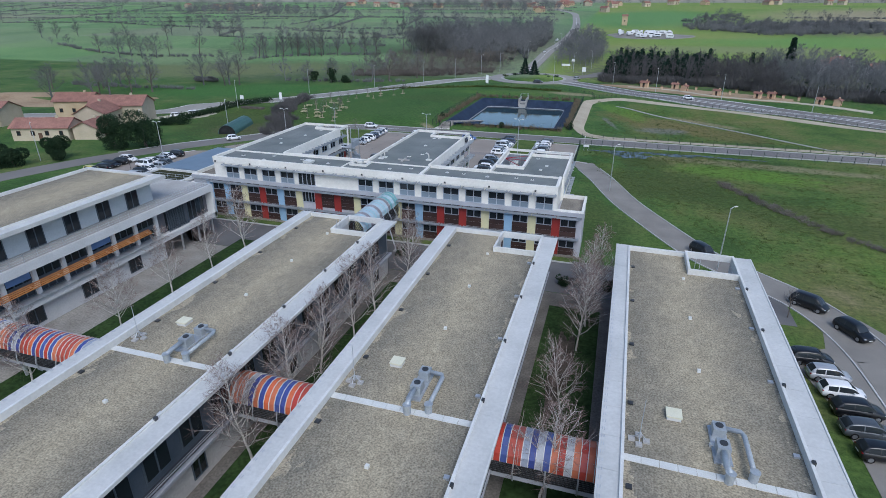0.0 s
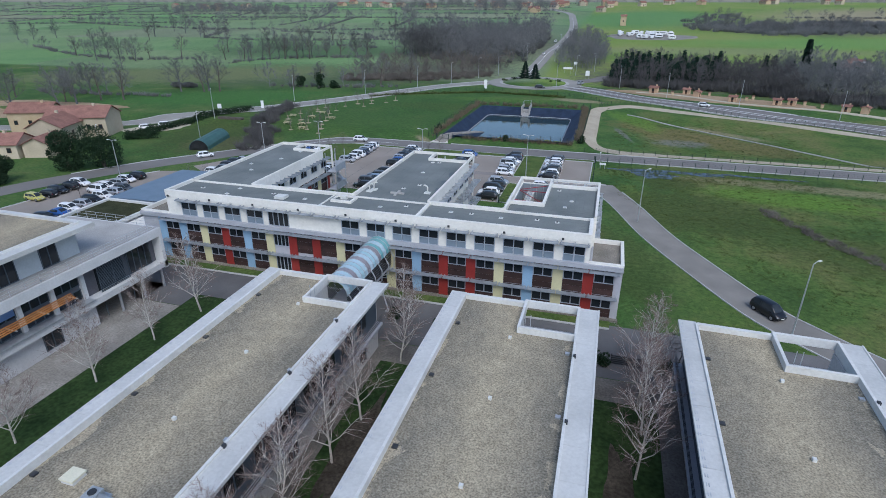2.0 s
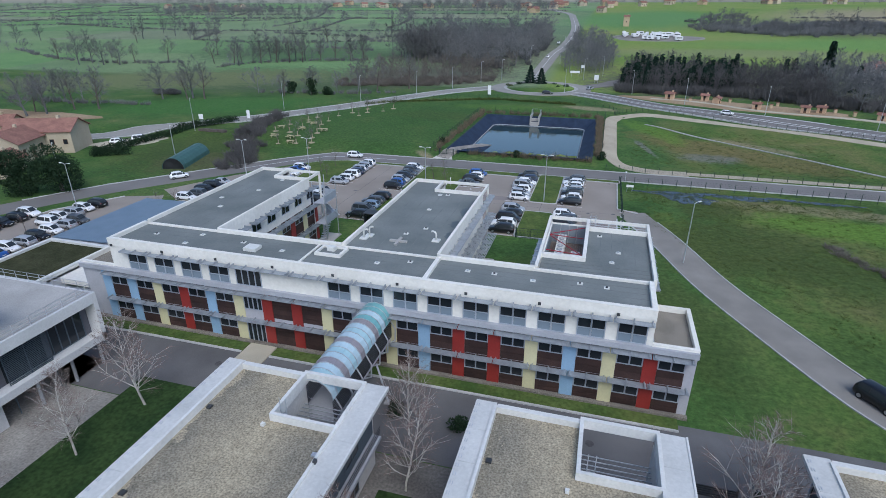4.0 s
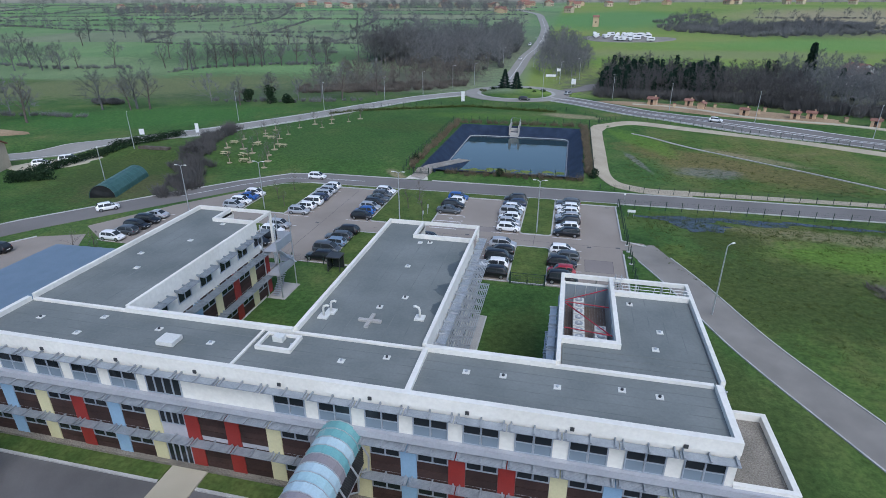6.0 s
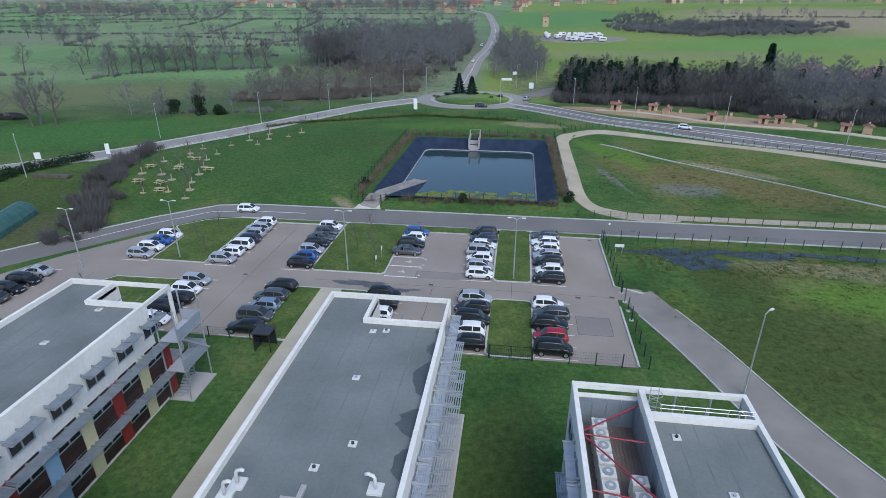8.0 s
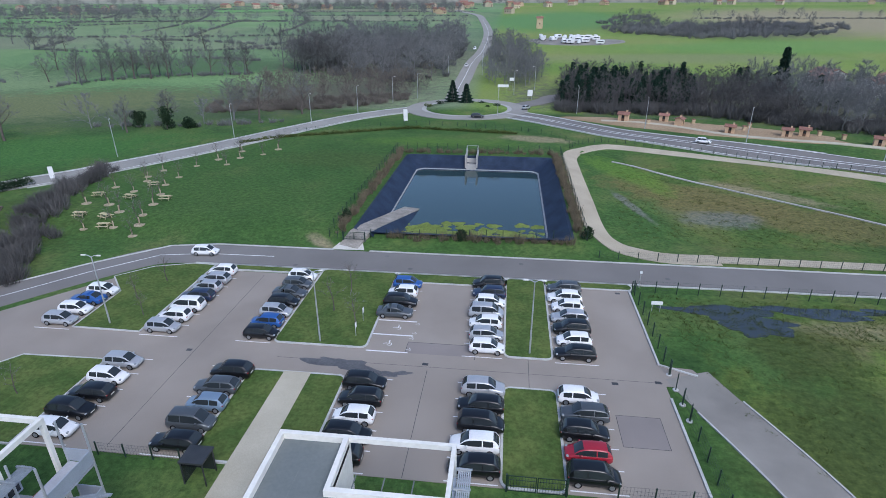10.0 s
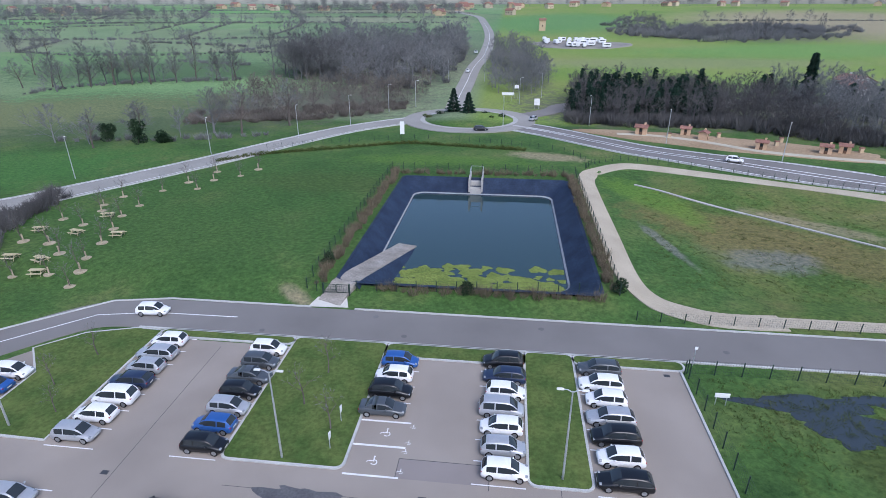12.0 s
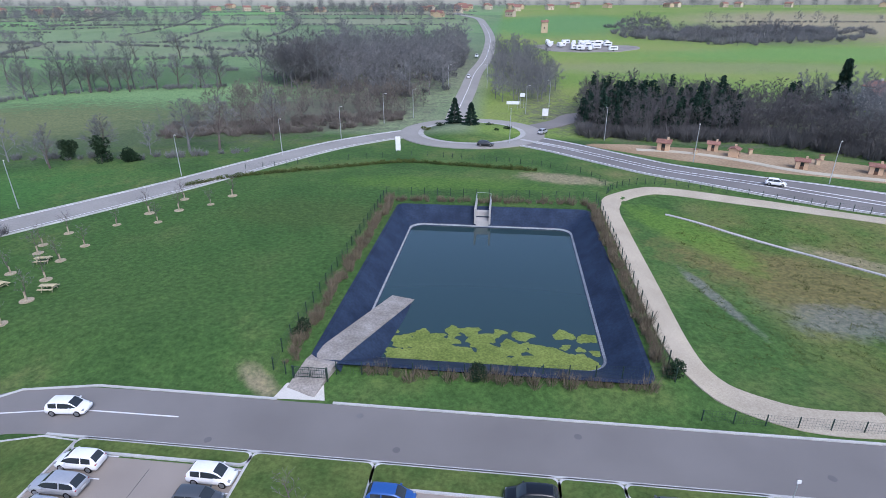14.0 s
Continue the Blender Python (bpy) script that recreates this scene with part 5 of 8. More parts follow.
# ---- the long terrace building ----
def terrace_building():
    T = thing("terrace_building", "three-storey pale building with roof terrace and orange timber sunshades", "building", -62, 45, 0)
    yN = 64.6
    part("wall", boxes((-69.5, -56.6, -8, 54.6, -0.3, 3.2)), LWALL, T)
    part("wall", boxes((-69.5, -61.5, 54.6, yN - 0.6, -0.3, 3.2)), DARKWALL, T, "dark recessed ground floor wall")
    for y in (57.6, 61.0, 64.0):
        bm = bmesh.new()
        tube(bm, [(-56.4, y, -0.2), (-56.4, y, 2.8)], 0.15, 10)
        part("column", bm, GALV, T)
    part("wall", boxes((-69.5, -56.9, -8, yN - 0.5, 3.45, 6.75)), DARKWALL, T)
    part("wall", boxes((-68.5, -58.4, -8, 56.0, 7.2, 10.6)), SETBACK, T, "pale set-back upper storey")
    part("floor_band", boxes((-69.5, -55.7, -8, yN, 2.75, 3.45)), LWALL, T)
    part("floor_band", boxes((-69.5, -55.7, -8, yN, 6.75, 7.75)), LWALL, T)
    each("end_wall", ((-58.9, -55.7, yN - 0.45, yN, 2.6, 6.75), (-69.5, -67.0, yN - 0.45, yN, -0.2, 6.75), (-67, -58.9, yN - 0.45, yN - 0.1, 2.6, 6.75)), LWALL, T)
    each("terrace_floor", ((-69.2, -56.0, -8, yN - 0.3, 7.72, 7.78),), CONCRETE, T)
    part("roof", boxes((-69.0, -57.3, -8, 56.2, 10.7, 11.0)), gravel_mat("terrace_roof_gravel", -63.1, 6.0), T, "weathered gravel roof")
    each("canopy", ((-57.6, -56.4, -8, 56.9, 10.75, 11.2), (-69.6, -69.0, -8, 56.9, 10.75, 11.2), (-69.0, -57.6, 56.2, 56.9, 10.75, 11.2)), CANOPY, T, "zinc-grey roof edge")
    each("parapet", ((-57.75, -57.6, -8, 56.2, 10.9, 11.4), (-69.0, -68.8, -8, 56.2, 10.9, 11.35)), COPING, T)
    E = facade_frame(0, 0, 90)
    M = facade_frame(-58.4, 0, 90)
    for k in range(9):
        u = 53.6 - 4.4 * k
        window(T, M, u - 1.9, u, 7.8, 10.3, 1, 0.03, frame_mat=DARKCLAD)
    F = facade_frame(-56.9, 0, 90)
    G = facade_frame(-56.6, 0, 90)
    for k in range(14):
        u = 60.5 - 3.4 * k
        if u > 55:
            continue
        window(T, F, u - 2.95, u - 0.05, 3.65, 4.85, 2, 0.1, frame_mat=DARKCLAD)
        window(T, F, u - 2.95, u - 0.05, 5.25, 6.7, 2, 0.1, frame_mat=DARKCLAD)
        part("pier", fboxes(F, (u - 0.05, u + 0.4, 0.0, 0.45, 3.45, 6.75)), LWALL, T)
        if k % 3 == 1:
            part("blind", fboxes(F, (u - 2.8, u - 0.2, 0.18, 0.22, 6.0 if k % 4 == 1 else 5.6, 6.7)), BLIND, T, "blue roller blind")
        if k % 2:
            window(T, G, u - 2.0, u, 0.5, 2.5, 1, 0.03, frame_mat=DARKCLAD)
    for k in range(4):
        part("timber_slat", fboxes(F, (4, 52, 0.75 + 0.16 * k, 0.87 + 0.16 * k, 5.2 - 0.13 * k, 5.29 - 0.13 * k)), ORANGEWOOD, T, "orange timber sunshade slat")
    for k in range(16):
        u = 4 + 3.2 * k
        part("bracket", fboxes(F, (u, u + 0.08, 0.0, 1.5, 4.7, 4.8)), GALV, T)
    part("ledge", fboxes(F, (2, 54, 0.0, 1.35, 3.45, 3.6)), GALV, T, "grating walkway")
    # metal grille and dark openings near the end
    bm = bmesh.new()
    for k in range(22):
        fbox(bm, F, 55.6, 59.5, 0.5, 0.55, 3.3 + 0.15 * k, 3.36 + 0.15 * k)
    for u in (55.6, 57.5, 59.45):
        fbox(bm, F, u, u + 0.06, 0.55, 0.6, 0.6, 6.4)
    part("grille", bm, DARKCLAD, T, "dark blue-grey slatted metal screen")
    part("pane", fboxes(F, (55.7, 59.4, 0.02, 0.06, 3.5, 6.7)), GLASS, T, "dark glass behind the screen")
    window(T, F, 60.0, 63.4, 3.5, 6.7, 3, 0.1, frame_mat=DARKCLAD)
    # terrace railing
    bm = bmesh.new()
    for u0, u1, x in ((-8, yN - 0.2, -55.9),):
        for k in range(int((u1 - u0) / 1.5) + 1):
            y = u1 - 1.5 * k
            tube(bm, [(x, y, 7.7), (x, y, 8.65)], 0.03, 5)
        for z in (8.0, 8.3, 8.65):
            tube(bm, [(x, u0, z), (x, u1, z)], 0.025, 5)
    for k in range(10):
        tube(bm, [(-55.9 - 1.5 * k, yN - 0.2, 7.7), (-55.9 - 1.5 * k, yN - 0.2, 8.75)], 0.03, 5)
    for z in (8.0, 8.4, 8.75):
        tube(bm, [(-55.9, yN - 0.2, z), (-69.3, yN - 0.2, z)], 0.025, 5)
    part("railing", bm, GALV, T)


SETBACK = surface("pale_blue_grey_panel", (0.4, 0.44, 0.46), (0.47, 0.51, 0.53), 0.4, 6, 0.6, 0.03, grain=0.07)
DARKWALL = surface("dark_recess", (0.1, 0.1, 0.115), (0.14, 0.14, 0.155), 0.5, 8, 0.7, 0.03, grain=0.1)
BLIND = surface("blue_blind", (0.12, 0.2, 0.38), (0.16, 0.25, 0.45), 1, 12, 0.7, 0.0, grain=0.06)
terrace_building()


def low_hall():
    T = thing("low_hall", "low hall with a planted roof and a blue-grey sheet roof", "building", -75, 84, 0)
    part("wall", boxes((-80.5, -70.4, 69.5, 97.2, -0.3, 3.6)), GREYWALL, T)
    part("green_roof", boxes((-80.0, -70.9, 70.0, 79.8, 3.5, 3.75)), SEDUM, T, "dark mossy planted roof")
    each("parapet", ((-80.5, -70.4, 69.5, 70.0, 3.4, 4.05), (-80.5, -70.4, 79.8, 80.3, 3.4, 4.05), (-80.5, -80.0, 70, 79.8, 3.4, 4.05), (-70.9, -70.4, 70, 79.8, 3.4, 4.05)), COPING, T)
    for k in range(5):
        part("roof_sheet", boxes((-81.2 + 2.1 * k, -79.15 + 2.1 * k, 81.0, 97.8, 3.7 + 0.05 * k, 3.82 + 0.05 * k)), BLUEROOF, T)
    part("link", boxes((-70.4, -60.5, 72.5, 78.0, 2.6, 3.3)), WHITE, T, "white canopy to the offices")
    each("column", ((-68, -67.7, 73, 73.3, -0.2, 2.6), (-63, -62.7, 73, 73.3, -0.2, 2.6), (-68, -67.7, 77.4, 77.7, -0.2, 2.6)), WHITE, T)


SEDUM = surface("sedum", (0.03, 0.035, 0.015), (0.06, 0.06, 0.03), 0.6, 5, 0.95, 0.5, grain=0.4)
BLUEROOF = surface("blue_grey_sheet", (0.12, 0.17, 0.22), (0.15, 0.2, 0.26), 0.5, 8, 0.45, 0.03, grain=0.08)
low_hall()


# ---- bare trees, shrubs and woods ----
BARK = surface("grey_bark", (0.09, 0.075, 0.065), (0.15, 0.13, 0.115), 1.5, 14, 0.9, 0.3, grain=0.3)
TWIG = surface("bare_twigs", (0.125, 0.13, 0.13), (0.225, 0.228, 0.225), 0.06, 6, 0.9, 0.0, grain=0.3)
BIRCHBARK = surface("birch_bark", (0.4, 0.38, 0.34), (0.62, 0.6, 0.55), 1.2, 9, 0.8, 0.2, grain=0.4)
BIRCHTWIG = surface("birch_twigs", (0.14, 0.095, 0.085), (0.27, 0.2, 0.175), 0.8, 9, 0.9, 0.0, grain=0.3)
TREETWIG = surface("dark_grey_twigs", (0.095, 0.098, 0.098), (0.17, 0.17, 0.168), 0.08, 6, 0.9, 0.0, grain=0.3)
DARKTWIG = surface("dark_bare_twigs", (0.075, 0.074, 0.074), (0.14, 0.135, 0.132), 0.08, 6, 0.9, 0.0, grain=0.3)
SCRUB = surface("brown_scrub", (0.115, 0.103, 0.09), (0.195, 0.175, 0.152), 0.15, 5, 0.9, 0.0, grain=0.35)
NEEDLES = surface("conifer_needles", (0.012, 0.03, 0.022), (0.03, 0.06, 0.04), 0.5, 6, 0.9, 0.0, grain=0.4)
EVERGREEN = surface("evergreen_leaves", (0.014, 0.032, 0.016), (0.035, 0.06, 0.03), 0.5, 6, 0.85, 0.0, grain=0.4)
HEDGELEAF = surface("hedge_leaves", (0.05, 0.075, 0.02), (0.1, 0.12, 0.035), 0.4, 5, 0.9, 0.0, grain=0.4)
REED = surface("dry_reeds", (0.12, 0.1, 0.07), (0.21, 0.175, 0.12), 0.6, 6, 0.9, 0.0, grain=0.35)


class Soup:
    """Collects triangles and quads for one mesh."""

    def __init__(self):
        self.v, self.f = [], []

    def tube(self, a, b, r0, r1, n=4):
        d = (b - a).normalized()
        s = d.orthogonal().normalized()
        u = d.cross(s)
        i = len(self.v)
        for p, r in ((a, r0), (b, r1)):
            self.v += [tuple(p + (s * math.cos(2 * math.pi * k / n) + u * math.sin(2 * math.pi * k / n)) * r) for k in range(n)]
        self.f += [(i + k, i + (k + 1) % n, i + n + (k + 1) % n, i + n + k) for k in range(n)]

    def blade(self, a, b, w, rnd):
        d = (b - a)
        s = d.cross(Vector((rnd.uniform(-1, 1), rnd.uniform(-1, 1), rnd.uniform(-1, 1))))
        s = s.normalized() * w if s.length > 1e-6 else Vector((w, 0, 0))
        i = len(self.v)
        self.v += [tuple(a - s), tuple(a + s), tuple(b)]
        self.f.append((i, i + 1, i + 2))

    def mesh(self, name, mat):
        me = bpy.data.meshes.new(name)
        me.from_pydata(self.v, [], self.f)
        me.materials.append(mat)
        return me


def rand_dir(rnd, d, spread):
    q = Vector((rnd.gauss(0, 1), rnd.gauss(0, 1), rnd.gauss(0, 1))).normalized()
    return (d + q * spread).normalized()


def grow_tree(seed, h=9.0, limbs=13, subs=5, twigs=5, lean=0.9, spread=0.36, r=0.12, wood=None, fine=None, tw=0.012, first=0.2, reach=1.0):
    """A leafless tree: tapered trunk and limbs in one soup, fine twigs in another."""
    rnd = random.Random(seed)
    wood, fine = wood or Soup(), fine or Soup()
    p, pts = Vector((0, 0, -0.2)), []
    d = Vector((0, 0, 1))
    n = 9
    for k in range(n + 1):
        pts.append(p.copy())
        d = (d + Vector((rnd.gauss(0, 0.07), rnd.gauss(0, 0.07), 0.12))).normalized()
        p = p + d * (h / n)
    for k in range(n):
        wood.tube(pts[k], pts[k + 1], r * (1 - k / n) + 0.02, r * (1 - (k + 1) / n) + 0.015, 6)
    for q in range(limbs):
        t = first + (0.95 - first) * (q + rnd.random() * 0.6) / limbs
        base = pts[int(t * n)].lerp(pts[min(n, int(t * n) + 1)], t * n - int(t * n))
        a = q * 2.4 + rnd.random()
        ld = Vector((math.cos(a) * lean, math.sin(a) * lean, 0.55 + 0.6 * t)).normalized()
        ll = h * spread * (1.15 - t) * rnd.uniform(0.75, 1.25) + 0.5
        lp, path = base.copy(), [base.copy()]
        for k in range(3):
            lp = lp + ld * ll / 3
            path.append(lp.copy())
            ld = (ld + Vector((rnd.gauss(0, 0.12), rnd.gauss(0, 0.12), 0.16))).normalized()
        lr = r * 0.42 * (1.1 - t) + 0.012
        for k in range(3):
            wood.tube(path[k], path[k + 1], lr * (1 - k / 3.3), lr * (1 - (k + 1) / 3.3), 4)
        for s in range(subs):
            st = 0.25 + 0.75 * (s + rnd.random()) / subs
            k = min(2, int(st * 3))
            sp = path[k].lerp(path[k + 1], st * 3 - k)
            sd = rand_dir(rnd, ld, 0.85)
            sd.z = abs(sd.z) * 0.8 + 0.1
            sl = ll * rnd.uniform(0.28, 0.5)
            se = sp + sd * sl
            wood.tube(sp, se, lr * 0.4, 0.008, 3)
            for w in range(twigs):
                wp = sp.lerp(se, rnd.uniform(0.2, 1))
                fine.blade(wp, wp + rand_dir(rnd, sd, 0.9) * sl * reach * rnd.uniform(0.4, 0.9), tw, rnd)
    return wood, fine


def tree_thing(name, wood, fine, wood_mat, fine_mat, label, category, group):
    ob = new(name)
    tagged(ob, label, category, group)
    for nm, s, mt in (("trunk", wood, wood_mat), ("crown", fine, fine_mat)):
        c = new(nm, s.mesh(nm, mt))
        c.parent = ob
    return ob


def plant(protos, places, rnd, lo=0.85, hi=1.15):
    """Copies of the prototypes; the prototypes themselves take the first places."""
    used = set()
    for i, (x, y) in enumerate(places):
        k = i % len(protos)
        s = rnd.uniform(lo, hi)
        m = pose(x, y, height(x, y), 0, 0, rnd.uniform(0, 360)) @ Matrix.Diagonal((s, s, s, 1))
        if k not in used:
            used.add(k)
            protos[k].matrix_basis = m
        else:
            src = protos[k]
            made = copy_thing(src, Matrix.Identity(4))
            made.matrix_basis = m


rnd = random.Random(4)
birches = [tree_thing("birch_tree", *grow_tree(20 + k, 8.8, 24, 8, 13, 0.7, 0.34, 0.085, tw=0.009, first=0.16), BIRCHBARK, BIRCHTWIG, "leafless white-barked birch on the courtyard lawn", "tree", "courtyard birches") for k in range(4)]
plant(birches, [(-48.2, 38.3), (-48.5, 46.3), (-48.5, 53.6), (-47.8, 60.0), (-23.6, 37.4), (-22.8, 48.6), (-22.6, 57.5), (-24.3, 63.0), (-23.4, 26.3), (-23.0, 43.6), (-1.3, 38.2), (-0.4, 57.5), (-1.8, 28.8), (0.3, 61.6), (-0.8, 48.5), (-47.9, 28.0), (-22.9, 32.5), (-0.2, 53.5)], rnd, 0.85, 1.12)
young = [tree_thing("young_tree", *grow_tree(40 + k, 3.4, 8, 3, 4, 0.8, 0.4, 0.05, tw=0.012, first=0.4), BARK, TWIG, "slim leafless young tree on mown grass", "tree", "young trees") for k in range(2)]
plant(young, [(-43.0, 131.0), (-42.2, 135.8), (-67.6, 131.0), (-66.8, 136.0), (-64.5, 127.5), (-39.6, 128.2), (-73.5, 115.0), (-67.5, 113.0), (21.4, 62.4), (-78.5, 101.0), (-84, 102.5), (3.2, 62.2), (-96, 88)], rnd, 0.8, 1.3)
orchard = [tree_thing("orchard_tree", *grow_tree(60 + k, 3.6, 9, 4, 5, 0.9, 0.42, 0.06, tw=0.014, first=0.35), BARK, TWIG, "staked young orchard tree in a pale mulch circle", "tree", "orchard trees") for k in range(2)]
MULCH = surface("mulch", (0.3, 0.25, 0.17), (0.42, 0.36, 0.26), 1.2, 8, 0.95, 0.3, grain=0.3)
for o in orchard:
    bm = bmesh.new()
    tube(bm, [(0, 0, -0.1), (0, 0, 0.08)], 0.75, 12)
    c = part("mulch_ring", bm, MULCH)
    c.parent = o
    bm = bmesh.new()
    tube(bm, [(0, 0, 0.05), (0, 0, 1.15)], 0.11, 7)
    c = part("trunk_guard", bm, MULCH)
    c.parent = o
ORCHARD = [(-81.0, 149.8), (-81.7, 152.9), (-83.0, 155.9), (-84.4, 161.0), (-88.9, 172.0), (-89.2, 177.2), (-90.1, 185.7), (-88.1, 191.4), (-83.9, 193.4), (-80.0, 197.0), (-78.4, 202.1), (-94.0, 174.0), (-87.8, 156.8), (-92.4, 167.5), (-86.4, 166.4), (-97.5, 169.5), (-95.2, 181.5), (-90.2, 151.2), (-96.4, 160.2), (-85.6, 152.0), (-92.0, 160.0), (-95.6, 176.8), (-84.2, 187.6), (-86.2, 199.2)]
plant(orchard, ORCHARD, rnd, 0.85, 1.15)
field_trees = [tree_thing("bare_tree", *grow_tree(80 + k, 9.5, 14, 6, 14, 0.95, 0.42, 0.24, tw=0.02, first=0.28, reach=1.4), BARK, TWIG, "large leafless tree on a field edge", "tree", "field trees") for k in range(4)]
FIELD = [(-186, 165), (-157, 200), (-214, 169), (-178, 172), (-171, 175), (-196, 176), (-127, 216), (-120, 225), (-152, 203), (-278, 292), (-270, 296), (-195, 306), (-205, 303), (-212, 306), (-188, 311), (-181, 312), (-174, 314), (-222, 302), (-165, 318), (-158, 322), (-150, 324), (-98, 236), (-89, 248), (-316, 405), (-290, 398), (-226, 398), (-205, 405), (-240, 330), (-143, 327), (-255, 305), (-300, 310), (-330, 300), (-346, 380)]
plant(field_trees, FIELD, rnd, 0.95, 1.4)


def arrays(*soups):
    out = []
    for s in soups:
        v = np.array(s.v, dtype=np.float32)
        f3 = [q for q in s.f if len(q) == 3] + [(q[0], q[1], q[2]) for q in s.f if len(q) == 4] + [(q[0], q[2], q[3]) for q in s.f if len(q) == 4]
        out.append((v, np.array(f3, dtype=np.int32)))
    return out


def mass(name, variants, places, mat, label, category, seed, lo=0.7, hi=1.2, sink=0.0):
    """Many plants too far to count, as one object."""
    g = random.Random(seed)
    vs, fs, n = [], [], 0
    for x, y in places:
        v, f = variants[g.randrange(len(variants))]
        s, a = g.uniform(lo, hi), g.uniform(0, 6.28)
        c, d = math.cos(a) * s, math.sin(a) * s
        w = np.empty_like(v)
        w[:, 0] = v[:, 0] * c - v[:, 1] * d + x
        w[:, 1] = v[:, 0] * d + v[:, 1] * c + y
        w[:, 2] = v[:, 2] * s * g.uniform(0.85, 1.15) + height(x, y) - sink
        vs.append(w)
        fs.append(f + n)
        n += len(v)
    v, f = np.concatenate(vs), np.concatenate(fs)
    me = bpy.data.meshes.new(name)
    me.vertices.add(len(v))
    me.vertices.foreach_set("co", v.ravel())
    me.loops.add(f.size)
    me.loops.foreach_set("vertex_index", f.ravel())
    me.polygons.add(len(f))
    me.polygons.foreach_set("loop_start", np.arange(0, f.size, 3, dtype=np.int32))
    me.update()
    me.validate()
    me.materials.append(mat)
    return tagged(new(name, me), label, category, kind="stuff")


def far_tree(seed, h, tw_n=26, tw=0.024):
    """Trunk, limbs and a haze of twigs in few triangles."""
    s = Soup()
    grow_tree(seed, h, 12, 3, tw_n, 0.95, 0.44, 0.15, s, s, tw, 0.14, 1.6)
    return s


def shrub(seed, h=2.2, n=130, w=1.6, tw=0.045):
    g = random.Random(seed)
    s = Soup()
    for k in range(n):
        a, r = g.uniform(0, 6.28), w * math.sqrt(g.random())
        b = Vector((r * 0.55 * math.cos(a), r * 0.55 * math.sin(a), g.uniform(-0.1, 0.3 * h)))
        e = Vector((r * math.cos(a + g.gauss(0, 0.3)) * 1.1, r * math.sin(a + g.gauss(0, 0.3)) * 1.1, b.z + h * g.uniform(0.35, 0.75)))
        s.blade(b, e, tw, g)
    return s


def leafy(seed, n=420, rx=1.0, rz=1.0, leaf=0.16, cone=False):
    """A crown of small leaf clumps with an uneven outline."""
    g = random.Random(seed)
    s = Soup()
    lumps = [(Vector((g.uniform(-0.55, 0.55) * rx, g.uniform(-0.55, 0.55) * rx, g.uniform(0.3, 1.5) * rz)), g.uniform(0.35, 0.6)) for _ in range(9)]
    for k in range(n):
        if cone:
            t = g.random() ** 1.3
            a = g.uniform(0, 6.28)
            layer = 0.75 + 0.25 * math.sin(t * 44)
            r = rx * (1.02 - t) * layer * math.sqrt(g.uniform(0.25, 1))
            b = Vector((r * math.cos(a) * 0.7, r * math.sin(a) * 0.7, t * rz * 2 + 0.05))
            e = b + Vector((math.cos(a) * leaf * 2.2, math.sin(a) * leaf * 2.2, -leaf * g.uniform(0.2, 0.9)))
            s.blade(b, e, leaf * 0.55, g)
        else:
            c, r = lumps[g.randrange(len(lumps))]
            q = Vector((g.gauss(0, 1), g.gauss(0, 1), g.gauss(0, 1))).normalized()
            b = c + Vector((q.x * rx, q.y * rx, q.z * rz)) * r * g.uniform(0.75, 1.05)
            b.z = max(0.02, b.z)
            s.blade(b, b + rand_dir(g, q, 0.9) * leaf * 1.6, leaf * 0.6, g)
    return s


def area(n, seed, poly_pts, gap=0.0):
    """Random places in a plan polygon."""
    g = random.Random(seed)
    xs, ys = [p[0] for p in poly_pts], [p[1] for p in poly_pts]
    out = []
    for _ in range(n * 40):
        if len(out) >= n:
            break
        x, y = g.uniform(min(xs), max(xs)), g.uniform(min(ys), max(ys))
        inside = False
        for (x0, y0), (x1, y1) in zip(poly_pts, poly_pts[1:] + poly_pts[:1]):
            if (y0 > y) != (y1 > y) and x < (x1 - x0) * (y - y0) / (y1 - y0) + x0:
                inside = not inside
        if inside and (not gap or all((x - q[0]) ** 2 + (y - q[1]) ** 2 > gap * gap for q in out)):
            out.append((x, y))
    return out


def along(pts, step, jitter, seed):
    g = random.Random(seed)
    return [(x + g.gauss(0, jitter), y + g.gauss(0, jitter)) for x, y in refine(pts, step)]


FAR = arrays(*[far_tree(100 + k, 9.0) for k in range(6)])
DISTANT = arrays(*[far_tree(110 + k, 9.0, 14, 0.045) for k in range(4)])
SHRUB = arrays(*[shrub(120 + k) for k in range(4)])
FIR = arrays(*[leafy(140 + k, 520, 2.1, 3.9, 0.34, True) for k in range(3)])
woods_left = area(210, 1, [(-118, 332), (-98, 320), (-72, 305), (-51, 318), (-50, 430), (-58, 492), (-134, 455), (-128, 390)], 3.0)
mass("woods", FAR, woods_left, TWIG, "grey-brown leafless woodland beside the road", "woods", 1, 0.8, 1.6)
mass("woods", FAR, area(26, 21, [(-130, 335), (-112, 322), (-96, 340), (-118, 360)], 3.4), TREETWIG, "tall dark leafless trees in the wood", "woods", 22, 1.5, 2.0)
mass("woods", FAR, area(120, 23, [(-128, 266), (-98, 256), (-74, 268), (-58, 286), (-53, 318), (-100, 322), (-130, 302)], 2.6), SCRUB, "low brownish thicket before the wood", "woods", 24, 0.35, 0.85)
mass("woods", FAR, area(95, 2, [(-33, 306), (-13, 304), (-9, 330), (-12, 400), (-24, 455), (-36, 455)], 2.0), TWIG, "narrow strip of leafless trees beside the road", "woods", 2, 0.7, 1.1)
